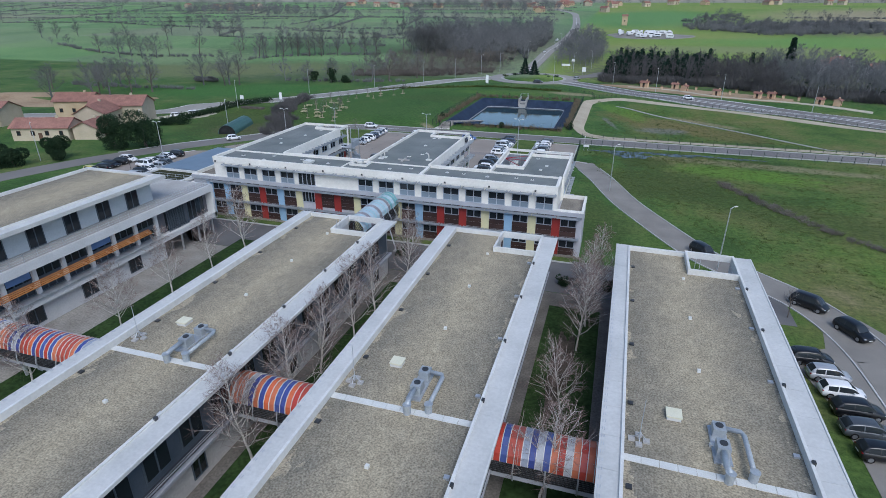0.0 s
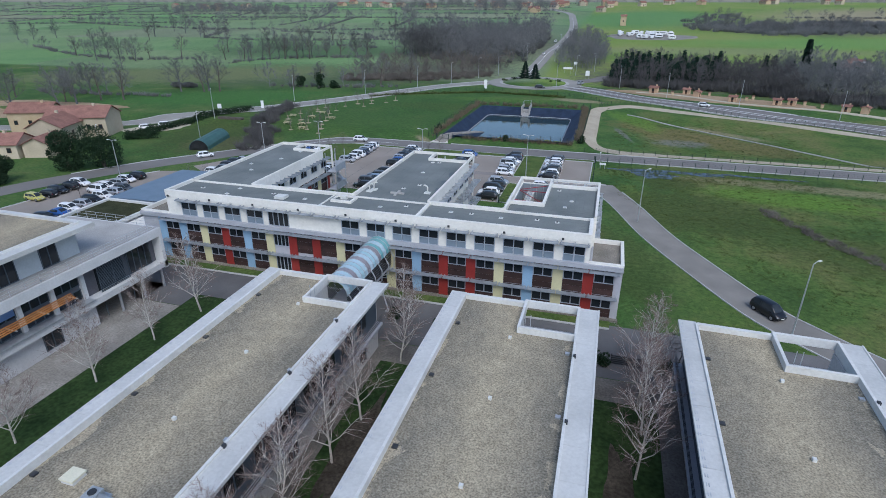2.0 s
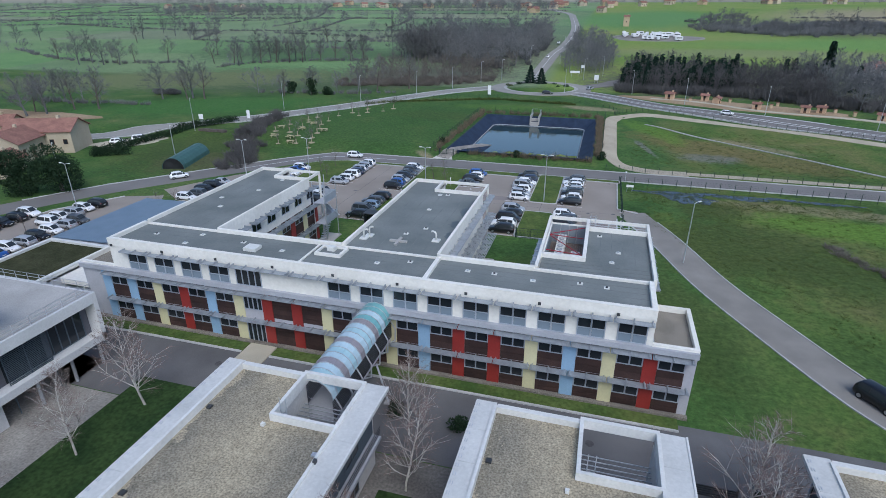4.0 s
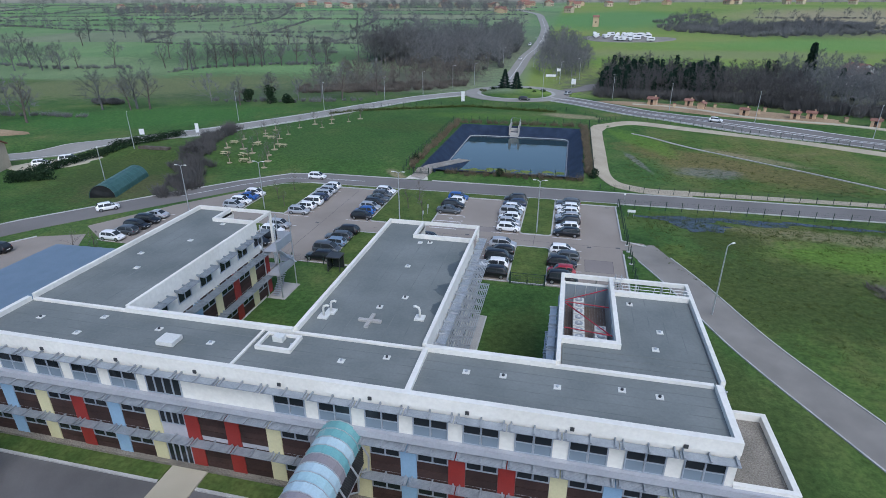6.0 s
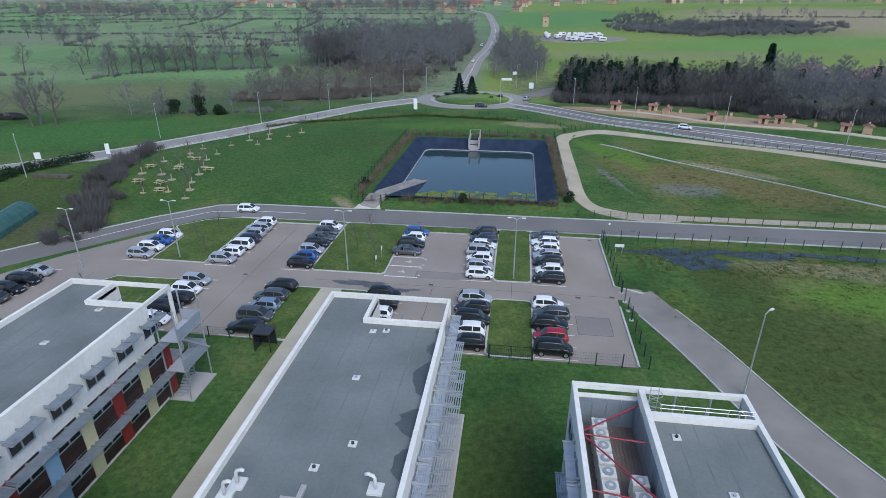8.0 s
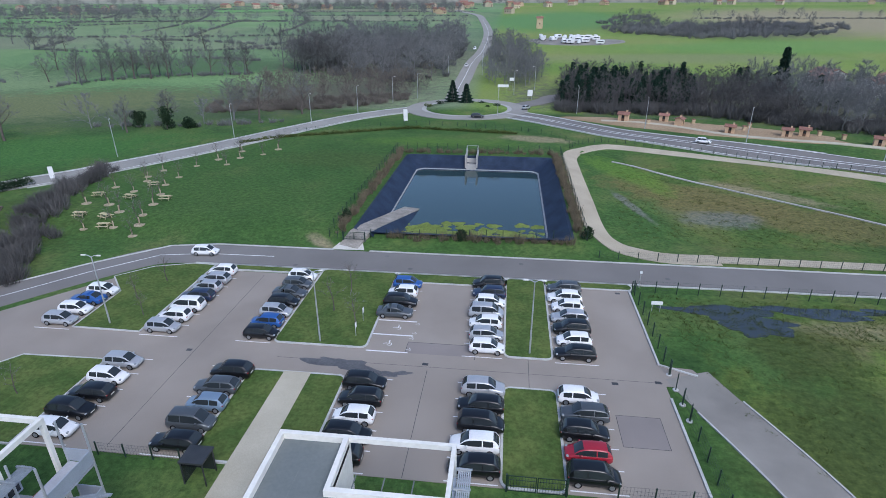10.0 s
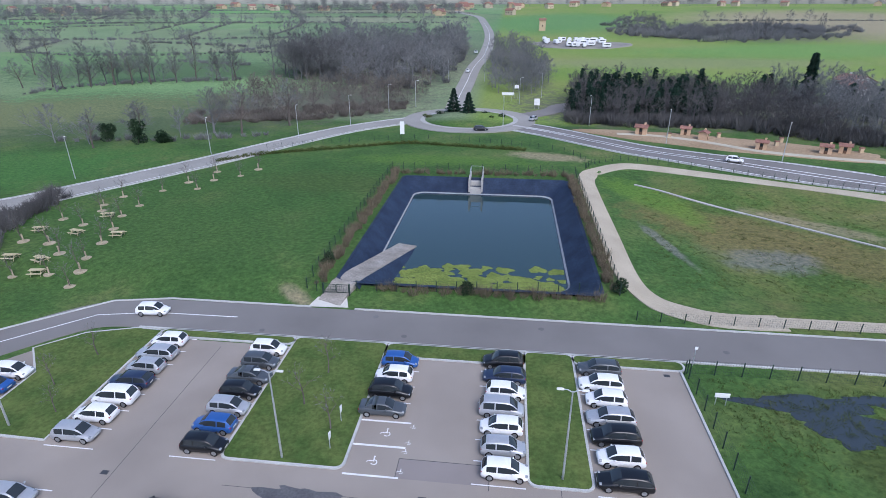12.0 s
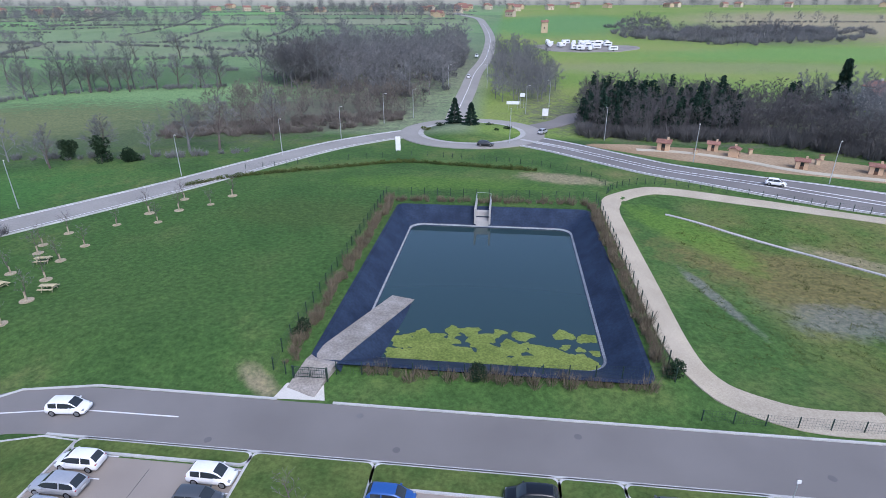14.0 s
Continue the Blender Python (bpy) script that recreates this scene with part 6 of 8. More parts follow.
mass("woods", FAR, area(190, 3, [(-8, 268), (5, 262), (36, 262), (60, 241), (66, 300), (30, 314), (0, 318)], 2.3), DARKTWIG, "dark leafless wood above the road", "woods", 3, 0.7, 1.1)
mass("woods", FAR, area(210, 25, [(58, 243), (110, 222), (170, 205), (190, 250), (120, 292), (62, 306)], 2.6), TWIG, "tall grey leafless trees above the road", "woods", 26, 0.9, 1.4)
mass("conifer_wood", FIR, area(105, 4, [(-9, 268), (10, 266), (36, 266), (44, 300), (0, 306)], 2.8) + area(16, 5, [(44, 280), (150, 240), (160, 262), (60, 306)], 5), NEEDLES, "dark green conifers at the wood's edge", "woods", 4, 0.8, 1.35)
mass("scrub", SHRUB, area(260, 26, [(-118, 334), (-98, 322), (-72, 307), (-51, 320), (-50, 430), (-58, 490), (-130, 452)]), TREETWIG, "undergrowth inside the leafless wood", "scrub", 27, 1.2, 2.4)
mass("scrub", SHRUB, area(300, 6, [(-122, 246), (-96, 252), (-74, 262), (-60, 276), (-62, 290), (-90, 276), (-126, 262)]), SCRUB, "low brown scrub at the wood's foot", "scrub", 5, 0.6, 1.2)
mass("scrub", SHRUB, area(620, 7, [(-7, 260), (10, 257), (36, 257), (60, 239), (110, 218), (170, 202), (172, 214), (112, 232), (60, 254), (36, 274), (-7, 278)]), DARKTWIG, "dark undergrowth at the wood's edge", "scrub", 15, 1.1, 2.1)
# hedgerows and tree lines of the far fields
g = random.Random(9)
hedge_lines = [[(-316, 405), (-273, 395), (-226, 398), (-185, 414), (-130, 420)], [(-212, 290), (-200, 307), (-175, 319), (-140, 325)], [(-196, 376), (-154, 364)], [(-446, 585), (-381, 616)], [(-285, 468), (-238, 459), (-190, 444)], [(-385, 480), (-262, 487), (-149, 514), (-68, 518)], [(-532, 640), (-356, 646), (-189, 652), (-90, 660)],
               [(-139, 222), (-120, 224), (-98, 230), (-90, 236)], [(160, 700), (289, 705), (480, 700)], [(-316, 405), (-340, 470), (-385, 480)], [(-262, 487), (-280, 560), (-300, 646)], [(-149, 514), (-160, 580), (-189, 652)], [(-400, 330), (-330, 300), (-278, 292), (-240, 300)], [(-185, 414), (-170, 470), (-149, 514)], [(-600, 540), (-480, 500), (-385, 480)], [(-220, 182), (-190, 182), (-160, 186)]]


def parcel_line(axis, n, lo, hi):
    """One edge of the bent grid of fields, from lo to hi along it."""
    pts = []
    for k in range(9):
        w = lo + (hi - lo) * k / 8
        if axis == "u":
            pts.append((PARCEL[0] * n - BEND_U[1] * math.sin(w / BEND_U[0]) - BEND_U[2] * w, w))
        else:
            pts.append((w, PARCEL[1] * n - BEND_V[1] * math.sin(w / BEND_V[0]) - BEND_V[2] * w))
    return pts


for n in range(-9, 0):
    for q in range(7):
        if g.random() < 0.6:
            hedge_lines.append([p for p in parcel_line("u", n, 530 + 82 * q, 605 + 82 * q) if p[0] < -68] or [(-300, 600), (-290, 600)])
for n in range(7, 14):
    for q in range(9):
        if g.random() < 0.75:
            hedge_lines.append([p for p in parcel_line("v", n, -1080 + 112 * q, -968 + 112 * q) if p[0] < -68] or [(-300, 600), (-290, 600)])
bush_places, tree_places = [], []
for k, line in enumerate(hedge_lines):
    bush_places += along(line, 2.6, 0.8, 200 + k)
    tree_places += [p for p in along(line, 9.0, 3.0, 300 + k) if g.random() < 0.5]
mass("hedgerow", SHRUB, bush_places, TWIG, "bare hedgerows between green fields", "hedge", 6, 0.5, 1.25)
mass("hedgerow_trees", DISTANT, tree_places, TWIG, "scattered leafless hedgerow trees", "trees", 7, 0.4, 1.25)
mass("scrub", SHRUB, area(420, 8, [(60, 535), (62, 590), (85, 600), (130, 590), (190, 655), (225, 612), (200, 550), (183, 526), (113, 495)]) + area(330, 28, [(50, 540), (54, 640), (100, 745), (125, 730), (110, 620), (250, 640), (262, 600), (215, 540), (186, 512), (113, 480)]), TWIG, "dark thicket on the green hillside", "scrub", 8, 0.9, 2.3)
mass("woods", DISTANT, area(70, 29, [(56, 540), (62, 640), (100, 740), (130, 620), (240, 630), (200, 535), (113, 488)]), TREETWIG, "leafless trees standing in the hillside thicket", "woods", 30, 0.6, 1.1)
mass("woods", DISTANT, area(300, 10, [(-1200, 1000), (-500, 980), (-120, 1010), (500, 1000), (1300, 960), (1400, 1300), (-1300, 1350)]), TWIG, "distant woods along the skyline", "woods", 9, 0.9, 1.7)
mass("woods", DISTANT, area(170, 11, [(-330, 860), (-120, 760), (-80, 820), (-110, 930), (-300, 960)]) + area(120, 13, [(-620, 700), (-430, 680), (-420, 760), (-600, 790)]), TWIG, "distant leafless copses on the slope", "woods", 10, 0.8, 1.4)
mass("shrub_belt", SHRUB, along([(-88, 128), (-92, 138), (-99, 150), (-104, 163), (-107, 180)], 0.45, 1.6, 12), DARKTWIG, "dense dark bramble belt beside the allotment", "shrubs", 11, 0.75, 1.3)
mass("reeds", arrays(*[shrub(150 + k, 1.7, 110, 0.9, 0.022) for k in range(3)]), along([(-48.6, 153), (-48.4, 203)], 0.55, 0.35, 14) + along([(-48.4, 203), (-13, 204)], 0.9, 0.3, 17) + along([(-12.5, 203), (-12.1, 155)], 0.45, 0.3, 18) + along([(-41, 152.5), (-14, 152.6)], 1.0, 0.25, 15), REED, "dry brown reeds and shrubs on the pond rim", "reeds", 12, 0.5, 1.2)
mass("hedge", arrays(*[leafy(160 + k, 150, 0.75, 0.42, 0.14) for k in range(3)]), along(curve([(-90, 207), (-84, 213.5), (-77, 217.5), (-69, 221), (-60, 225.5), (-50, 229.5), (-39, 228), (-21.7, 225.4)], 5), 0.7, 0.12, 16), HEDGELEAF, "clipped yellow-green hedge along the road bank", "hedge", 13, 0.8, 1.1)


def evergreen(x, y, s, sz, label, seed, name="evergreen_bush", cone=False, mat=None, n=1600, leaf=0.13):
    ob = thing(name, label, "conifer" if cone else "bush", x, y, height(x, y))
    sp = leafy(seed, n, s, sz, leaf, cone)
    c = new("crown", sp.mesh("crown", mat or EVERGREEN))
    c.parent = ob
    bm = bmesh.new()
    tube(bm, [(0, 0, -0.2), (0, 0, sz * 1.2)], 0.09 * s, 6, 0.03)
    c = part("trunk", bm, BARK)
    c.parent = ob
    return ob


for k, (x, y, s, sz) in enumerate(((-122.5, 83.0, 3.4, 2.6), (-119, 90, 3.2, 2.6), (-109.0, 106.0, 4.7, 5.0), (-115.5, 103.0, 4.8, 4.5))):
    evergreen(x, y, s, sz, "large dark evergreen tree on the lawn", 170 + k, "evergreen_tree", n=9000, leaf=0.19)
for k, (x, y) in enumerate(((-43.3, 273.3), (-38.2, 268.9))):
    evergreen(x, y, 4.3, 3.8 - 0.2 * k, "bluish conifer on the roundabout mound", 180 + k, "conifer", True, NEEDLES, 3400, 0.26)
for k, (x, y, s) in enumerate(((-50.5, 263, 1.6), (-47, 268, 1.5), (-30.5, 262, 1.2), (-27.8, 265.5, 1.3), (-33, 270, 1.5))):
    evergreen(x, y, s, 0.8, "low clipped shrub on the roundabout mound", 190 + k, "shrub", False, HEDGELEAF if k == 0 else EVERGREEN, 700)
evergreen(72, 292, 5.2, 8.6, "tall dark cedar above the wood", 199, "conifer", True, NEEDLES, 3600, 0.5)
for k, (x, y) in enumerate(((-29.6, 152.7), (-11.2, 154.4), (-49.0, 157.6))):
    evergreen(x, y, 1.0, 0.95, "round dark green bush by the pond fence", 210 + k, "evergreen_bush", False, EVERGREEN, 900)
for k, (x, y) in enumerate(((-3.6, 62.6), (2.0, 63.0), (-26, 65.0), (-20.5, 64.6))):
    evergreen(x, y, 0.9, 0.7, "dense evergreen bush in the forecourt planting", 220 + k, "evergreen_bush", False, EVERGREEN, 700)


# ---- broad field trees ----
oaks = [tree_thing("field_tree", *grow_tree(60 + k, 12.5, 17, 6, 20, 1.15, 0.5, 0.36, tw=0.018, first=0.17, reach=1.4), TREETWIG, TREETWIG, "broad dark leafless tree standing in a meadow", "tree", "meadow trees") for k in range(3)]
plant(oaks, [(-166, 198), (-157, 203), (-194, 152), (-181, 158), (-179, 163), (-195, 184), (-272, 287), (-282, 286), (-106, 236)], random.Random(61), 0.85, 1.1)
rank = [tree_thing("hedgerow_tree", *grow_tree(70 + k, 16.0, 18, 6, 20, 0.85, 0.36, 0.32, tw=0.02, first=0.15, reach=1.4), TREETWIG, TREETWIG, "tall dark leafless tree in a hedgerow", "tree", "hedgerow trees") for k in range(4)]
plant(rank, [(-202, 296), (-200, 306), (-197, 309), (-193, 313), (-190, 314), (-184, 317), (-181, 319), (-175, 319), (-166, 320), (-149, 325), (-143, 324), (-296, 283), (-294, 290), (-358, 435), (-301, 403), (-364, 406), (-386, 454), (-456, 363), (-439, 362), (-438, 381)], random.Random(71), 0.8, 1.15)
for k, (x, y, h) in enumerate(((-119, 222, 3.1), (-129, 224, 2.2), (-113, 224, 1.6))):
    evergreen(x, y, 2.0, h, "ivy-covered dark tree in the field hedge", 230 + k, "ivy_tree", False, EVERGREEN, 1100, 0.3)
for x, y in ((-176, 208), (-171, 209)):
    evergreen(x, y, 3.2, 1.2, "low dark thorn bush in the meadow", 240, "thorn_bush", False, TREETWIG, 1300, 0.3)


# ---- cars ----
RUBBER = surface("tyre_rubber", (0.015, 0.015, 0.016), (0.025, 0.025, 0.026), 2, 20, 0.85, 0.05, grain=0.2)
ALLOY = surface("alloy_rim", (0.35, 0.36, 0.37), (0.45, 0.46, 0.47), 3, 20, 0.35, 0.0, 0.8, grain=0.1)
CARGLASS = glass_mat("car_glass", (0.03, 0.036, 0.04), 0.04)
LIGHTGLASS = glass_mat("lamp_glass", (0.28, 0.3, 0.32), 0.1)
TAILGLASS = glass_mat("tail_lamp", (0.3, 0.01, 0.012), 0.12)
PLATE = surface("plate", (0.6, 0.6, 0.58), (0.68, 0.68, 0.66), 3, 20, 0.5, 0.0, grain=0.05)


def paint(name, c, metal=0.0):
    m = surface(name, c, tuple(q * 1.08 for q in c), 0.6, 8, 0.3, 0.0, metal, grain=0.05, coat=0.25)
    return m


PAINTS = {"w": (paint("white_car_paint", (0.74, 0.74, 0.74)), "white"), "s": (paint("silver_car_paint", (0.42, 0.43, 0.45), 0.35), "silver"), "g": (paint("grey_car_paint", (0.085, 0.095, 0.105), 0.3), "dark grey"),
          "k": (paint("black_car_paint", (0.006, 0.0065, 0.008)), "black"), "n": (paint("navy_car_paint", (0.016, 0.026, 0.06)), "navy blue"), "b": (paint("blue_car_paint", (0.03, 0.1, 0.32), 0.2), "blue"),
          "r": (paint("red_car_paint", (0.3, 0.015, 0.03)), "red"), "t": (paint("pale_blue_car_paint", (0.2, 0.27, 0.36), 0.3), "pale blue"), "y": (paint("yellow_car_paint", (0.45, 0.42, 0.12)), "yellow-green")}
# length, width, height, cabin base and roof fore and aft (from the nose, in shares of the length), bonnet and belt heights, word
SHAPES = {"h": (3.8, 1.62, 1.44, (0.2, 0.38, 0.9, 0.98), 0.82, 0.92, "hatchback"), "e": (4.3, 1.7, 1.44, (0.24, 0.41, 0.89, 0.98), 0.82, 0.92, "estate car"),
          "d": (4.35, 1.7, 1.4, (0.26, 0.43, 0.72, 0.87), 0.82, 0.92, "saloon car"), "v": (4.15, 1.72, 1.68, (0.15, 0.33, 0.92, 0.985), 0.94, 1.02, "people carrier"), "u": (4.2, 1.72, 1.56, (0.22, 0.39, 0.89, 0.98), 0.92, 1.0, "crossover car")}


def ring_verts(bm, x, hw, z0, z1, tuck, crown=0.0):
    """Cross-section of the lower body: rounded sill, shoulder and top."""
    half = [(hw * 0.86, z0), (hw * 0.98, z0 + 0.12), (hw, z0 + 0.45 * (z1 - z0)), (hw * (1 - tuck * 0.3), z1 - 0.1), (hw * (0.93 - tuck * 0.4), z1 - 0.015), (hw * 0.5, z1 + crown)]
    return [bm.verts.new((x, y, z)) for y, z in half] + [bm.verts.new((x, -y, z)) for y, z in reversed(half)]


def make_car(shape, colour):
    L, W, H, (c0, r0, r1, c1), hb, belt, word = SHAPES[shape]
    L, W, H, hb, belt = L * 0.96, W * 0.97, H * 0.96, hb * 0.96, belt * 0.97
    mat, cname = PAINTS[colour]
    top = new("car")
    tagged(top, f"{cname} {word} parked in a marked bay on asphalt", "car", "parked cars")
    hw = W / 2

    def X(t):
        return L / 2 - t * L

    def sub(name, bm, m, label="", smooth=False, parent=None):
        o = part(name, bm, m, None, label, smooth)
        o.parent = parent or top
        return o
    # body
    bm = bmesh.new()
    rear = belt + 0.02 if c1 > 0.95 else belt - 0.03
    sec = [(0.0, 0.66, 0.34, 0.54), (0.02, 0.84, 0.24, 0.64), (0.08, 0.96, 0.2, hb - 0.13), (c0 - 0.02, 1.0, 0.2, hb), (c0 + 0.08, 1.0, 0.2, belt - 0.01), (0.6, 1.0, 0.2, belt), (0.86, 0.99, 0.2, belt + 0.01), (0.96, 0.95, 0.22, rear), (0.99, 0.9, 0.3, rear - 0.08), (1.0, 0.84, 0.36, rear - 0.2)]
    rings = [ring_verts(bm, X(t), hw * w, z0, z1, 0.25, 0.015) for t, w, z0, z1 in sec]
    for a, b in zip(rings, rings[1:]):
        for k in range(len(a)):
            bm.faces.new((a[k], a[(k + 1) % len(a)], b[(k + 1) % len(a)], b[k]))
    bm.faces.new(rings[0])
    bm.faces.new(rings[-1][::-1])
    bmesh.ops.recalc_face_normals(bm, faces=bm.faces)
    body = sub("body", bm, mat, smooth=True)
    # glasshouse: sections from windscreen foot to rear window foot
    bw, rw = hw * 0.9, hw * 0.7
    mid = 0.5 * (r0 + r1) + 0.02
    st = [(c0, belt - 0.03, 0.84), (c0 + 0.55 * (r0 - c0), belt + 0.62 * (H - belt), 0.95), (r0, H - 0.05, 1.0), (r0 + 0.09, H - 0.005, 1.0), (mid - 0.012, H + 0.01, 1.0), (mid + 0.012, H + 0.01, 1.0),
          (r1 - 0.12, H - 0.015, 1.0), (r1 - 0.02, H - 0.06, 0.97), (r1 + 0.5 * (c1 - r1), belt + 0.5 * (H - belt), 0.93), (c1, rear - 0.02, 0.86)]
    rows = []
    for t, z, k in st:
        f = max(0.0, (z - belt) / (H - belt))
        rail = (bw + (rw - bw) * f) * k
        half = [(bw * k, belt - 0.05), (rail + 0.02 * f, z - 0.1 * f), (rail * 0.97, z - 0.04 * f), (rail * 0.84, z - 0.008 * f), (rail * 0.45, z + 0.02)]
        rows.append([(X(t), y, zz) for y, zz in half] + [(X(t), -y, zz) for y, zz in reversed(half)])
    glass_bm, skin = bmesh.new(), bmesh.new()
    gv = [[glass_bm.verts.new(p) for p in r] for r in rows]
    sv = [[skin.verts.new(p) for p in r] for r in rows]
    for i in range(len(rows) - 1):
        for j in range(9):
            side, top_face = j in (0, 8), 3 <= j <= 5
            clear = (side and i not in (4, 7, 8)) or (top_face and i in (0, 1, 7, 8))
            if side and i in (7, 8) and word != "saloon car":
                clear = i == 7 and word == "estate car"
            v, bm = (gv, glass_bm) if clear else (sv, skin)
            bm.faces.new((v[i][j], v[i][j + 1], v[i + 1][j + 1], v[i + 1][j]))
    for bm in (glass_bm, skin):
        for v in [v for v in bm.verts if not v.link_faces]:
            bm.verts.remove(v)
        bmesh.ops.recalc_face_normals(bm, faces=bm.faces)
    sub("glazing", glass_bm, CARGLASS, "dark car windows", True)
    sub("roof", skin, mat, smooth=True)
    # wheels
    for t in (0.19, 0.81):
        for s in (1, -1):
            bm = bmesh.new()
            tube(bm, [(X(t), s * (hw - 0.2), 0.31), (X(t), s * (hw - 0.005), 0.31)], 0.31, 16)
            w = sub("tyre", bm, RUBBER)
            bm = bmesh.new()
            tube(bm, [(X(t), s * (hw - 0.01), 0.31), (X(t), s * (hw + 0.012), 0.31)], 0.2, 12)
            sub("rim", bm, ALLOY, "", False, w)
    # lamps, plates, mirrors
    for s in (1, -1):
        for name, x, y, z, m, sx in (("headlight", X(0.05), hw * 0.68, 0.61, LIGHTGLASS, 0.1), ("tail_light", X(0.98), hw * 0.7, rear - 0.16, TAILGLASS, 0.06)):
            bm = bmesh.new()
            box(bm, x - sx, x + sx, s * y - 0.12, s * y + 0.12, z - 0.07, z + 0.06)
            bmesh.ops.bevel(bm, geom=bm.edges[:], offset=0.03, segments=1, affect="EDGES")
            sub(name, bm, m)
        bm = bmesh.new()
        box(bm, X(c0 + 0.13) - 0.08, X(c0 + 0.13) + 0.06, s * (hw + 0.07) - 0.09, s * (hw + 0.07) + 0.09, belt - 0.02, belt + 0.12)
        bmesh.ops.bevel(bm, geom=bm.edges[:], offset=0.03, segments=1, affect="EDGES")
        sub("mirror", bm, mat)
    bm = bmesh.new()
    box(bm, X(0.0) - 0.04, X(0.0) + 0.012, -0.24, 0.24, 0.4, 0.5)
    sub("number_plate", bm, PLATE)
    bm = bmesh.new()
    box(bm, X(1.0) - 0.012, X(1.0) + 0.03, -0.24, 0.24, 0.5, 0.6)
    sub("number_plate", bm, PLATE)
    return top


CARS = {}


def park(code, x, y, deg, z=0.05):
    """Places a car by its two-letter code (shape, colour); deg is where the nose points."""
    g = random.Random(round(x * 31 + y * 17))
    m = pose(x + g.uniform(-0.2, 0.2), y + g.uniform(-0.06, 0.06), height(x, y) + z, 0, 0, deg + g.uniform(-1.5, 1.5))
    if code not in CARS:
        CARS[code] = make_car(*code)
        CARS[code].matrix_basis = m
        return CARS[code]
    return copy_thing(CARS[code], m)


def row(codes, x, y0, step, degs):
    for k, (c, d) in enumerate(zip(codes.split(), degs)):
        if c != ".":
            park(c, x, y0 + step * k, 0 if d == "e" else 180)


row("hw hs hw vs hw en uk", -25.0, 124.9, 2.36, "eeweeww")
row("ek hw uk es hw ew eg", -15.9, 124.8, 2.36, "wwwwwww")
row("dg uk hw hb", -35.5, 130.9, 2.4, "eewe")
row("hk hb hs hk dg hg hw", -49.3, 124.9, 2.28, "eweeeee")
row("hs hw vw en hs es hw", -60.4, 124.9, 2.32, "ewwwwww")
row("hs hw db hw", -72.9, 125.0, 2.35, "eewe")
row("uk uw vk ek us", -25.0, 108.7, 2.38, "wwewe")
row("vk hr uk eg hw", -16.1, 108.8, 2.3, "ewewe")
row("uk uk hw uk uk", -35.7, 108.6, 2.32, "wewwe")
row("ek vg ht eg uk", -49.3, 108.6, 2.36, "wewww")
row("hw uk ek hw hs", -60.4, 108.8, 2.38, "eewee")
row("hw eg ek uk ds", -82.6, 108.2, 2.42, "eweew")
row("hw hk db hw es hk hw hs hg", -91.6, 75.0, 2.32, "eeweweewe")
row("hy ek ek uk uw", -102.3, 84.6, 2.3, "ewewe")
row("vw hw es hw uk", -95.6, 91.5, 2.3, "wewew")
for code, x, y, d in (("vk", 24.4, 65.6, -38), ("uk", 27.2, 60.4, -62), ("uk", 21.4, 53.4, 5), ("hs", 22.2, 51.0, 5), ("hw", 22.6, 48.4, 5), ("uk", 22.9, 45.9, 5), ("eg", 22.9, 43.4, 5), ("hk", 22.9, 40.8, 5), ("vk", 14.4, 77.8, -58), ("hw", -66.0, 144.6, 6), ("hw", -93.5, 119.2, 50), ("ek", 31.4, 55.5, -80)):
    park(code, x, y, d, 0.07)
park("hs", -18, 262.5, 60, 0.3)
park("ek", -33, 246.5, 0, 0.3)
park("hw", 25, 219.5, -22, 0.2)
park("hw", -44.5, 350, 90, 0.35)
park("vw", -45, 420, -92, 0.35)


# ---- fences, lamps, signs ----
def shared(name, mesh, parent, m=None):
    o = new(name, mesh)
    o.parent = parent
    if m is not None:
        o.matrix_basis = m
    return o


def mesh_of(bm, name, mat):
    me = bpy.data.meshes.new(name)
    bm.to_mesh(me)
    bm.free()
    me.materials.append(mat)
    return me


def span(a, b, spacing):
    n = max(1, round(math.dist(a, b) / spacing))
    return [(a[0] + (b[0] - a[0]) * k / n, a[1] + (b[1] - a[1]) * k / n) for k in range(n + 1)]


PANELS = {}


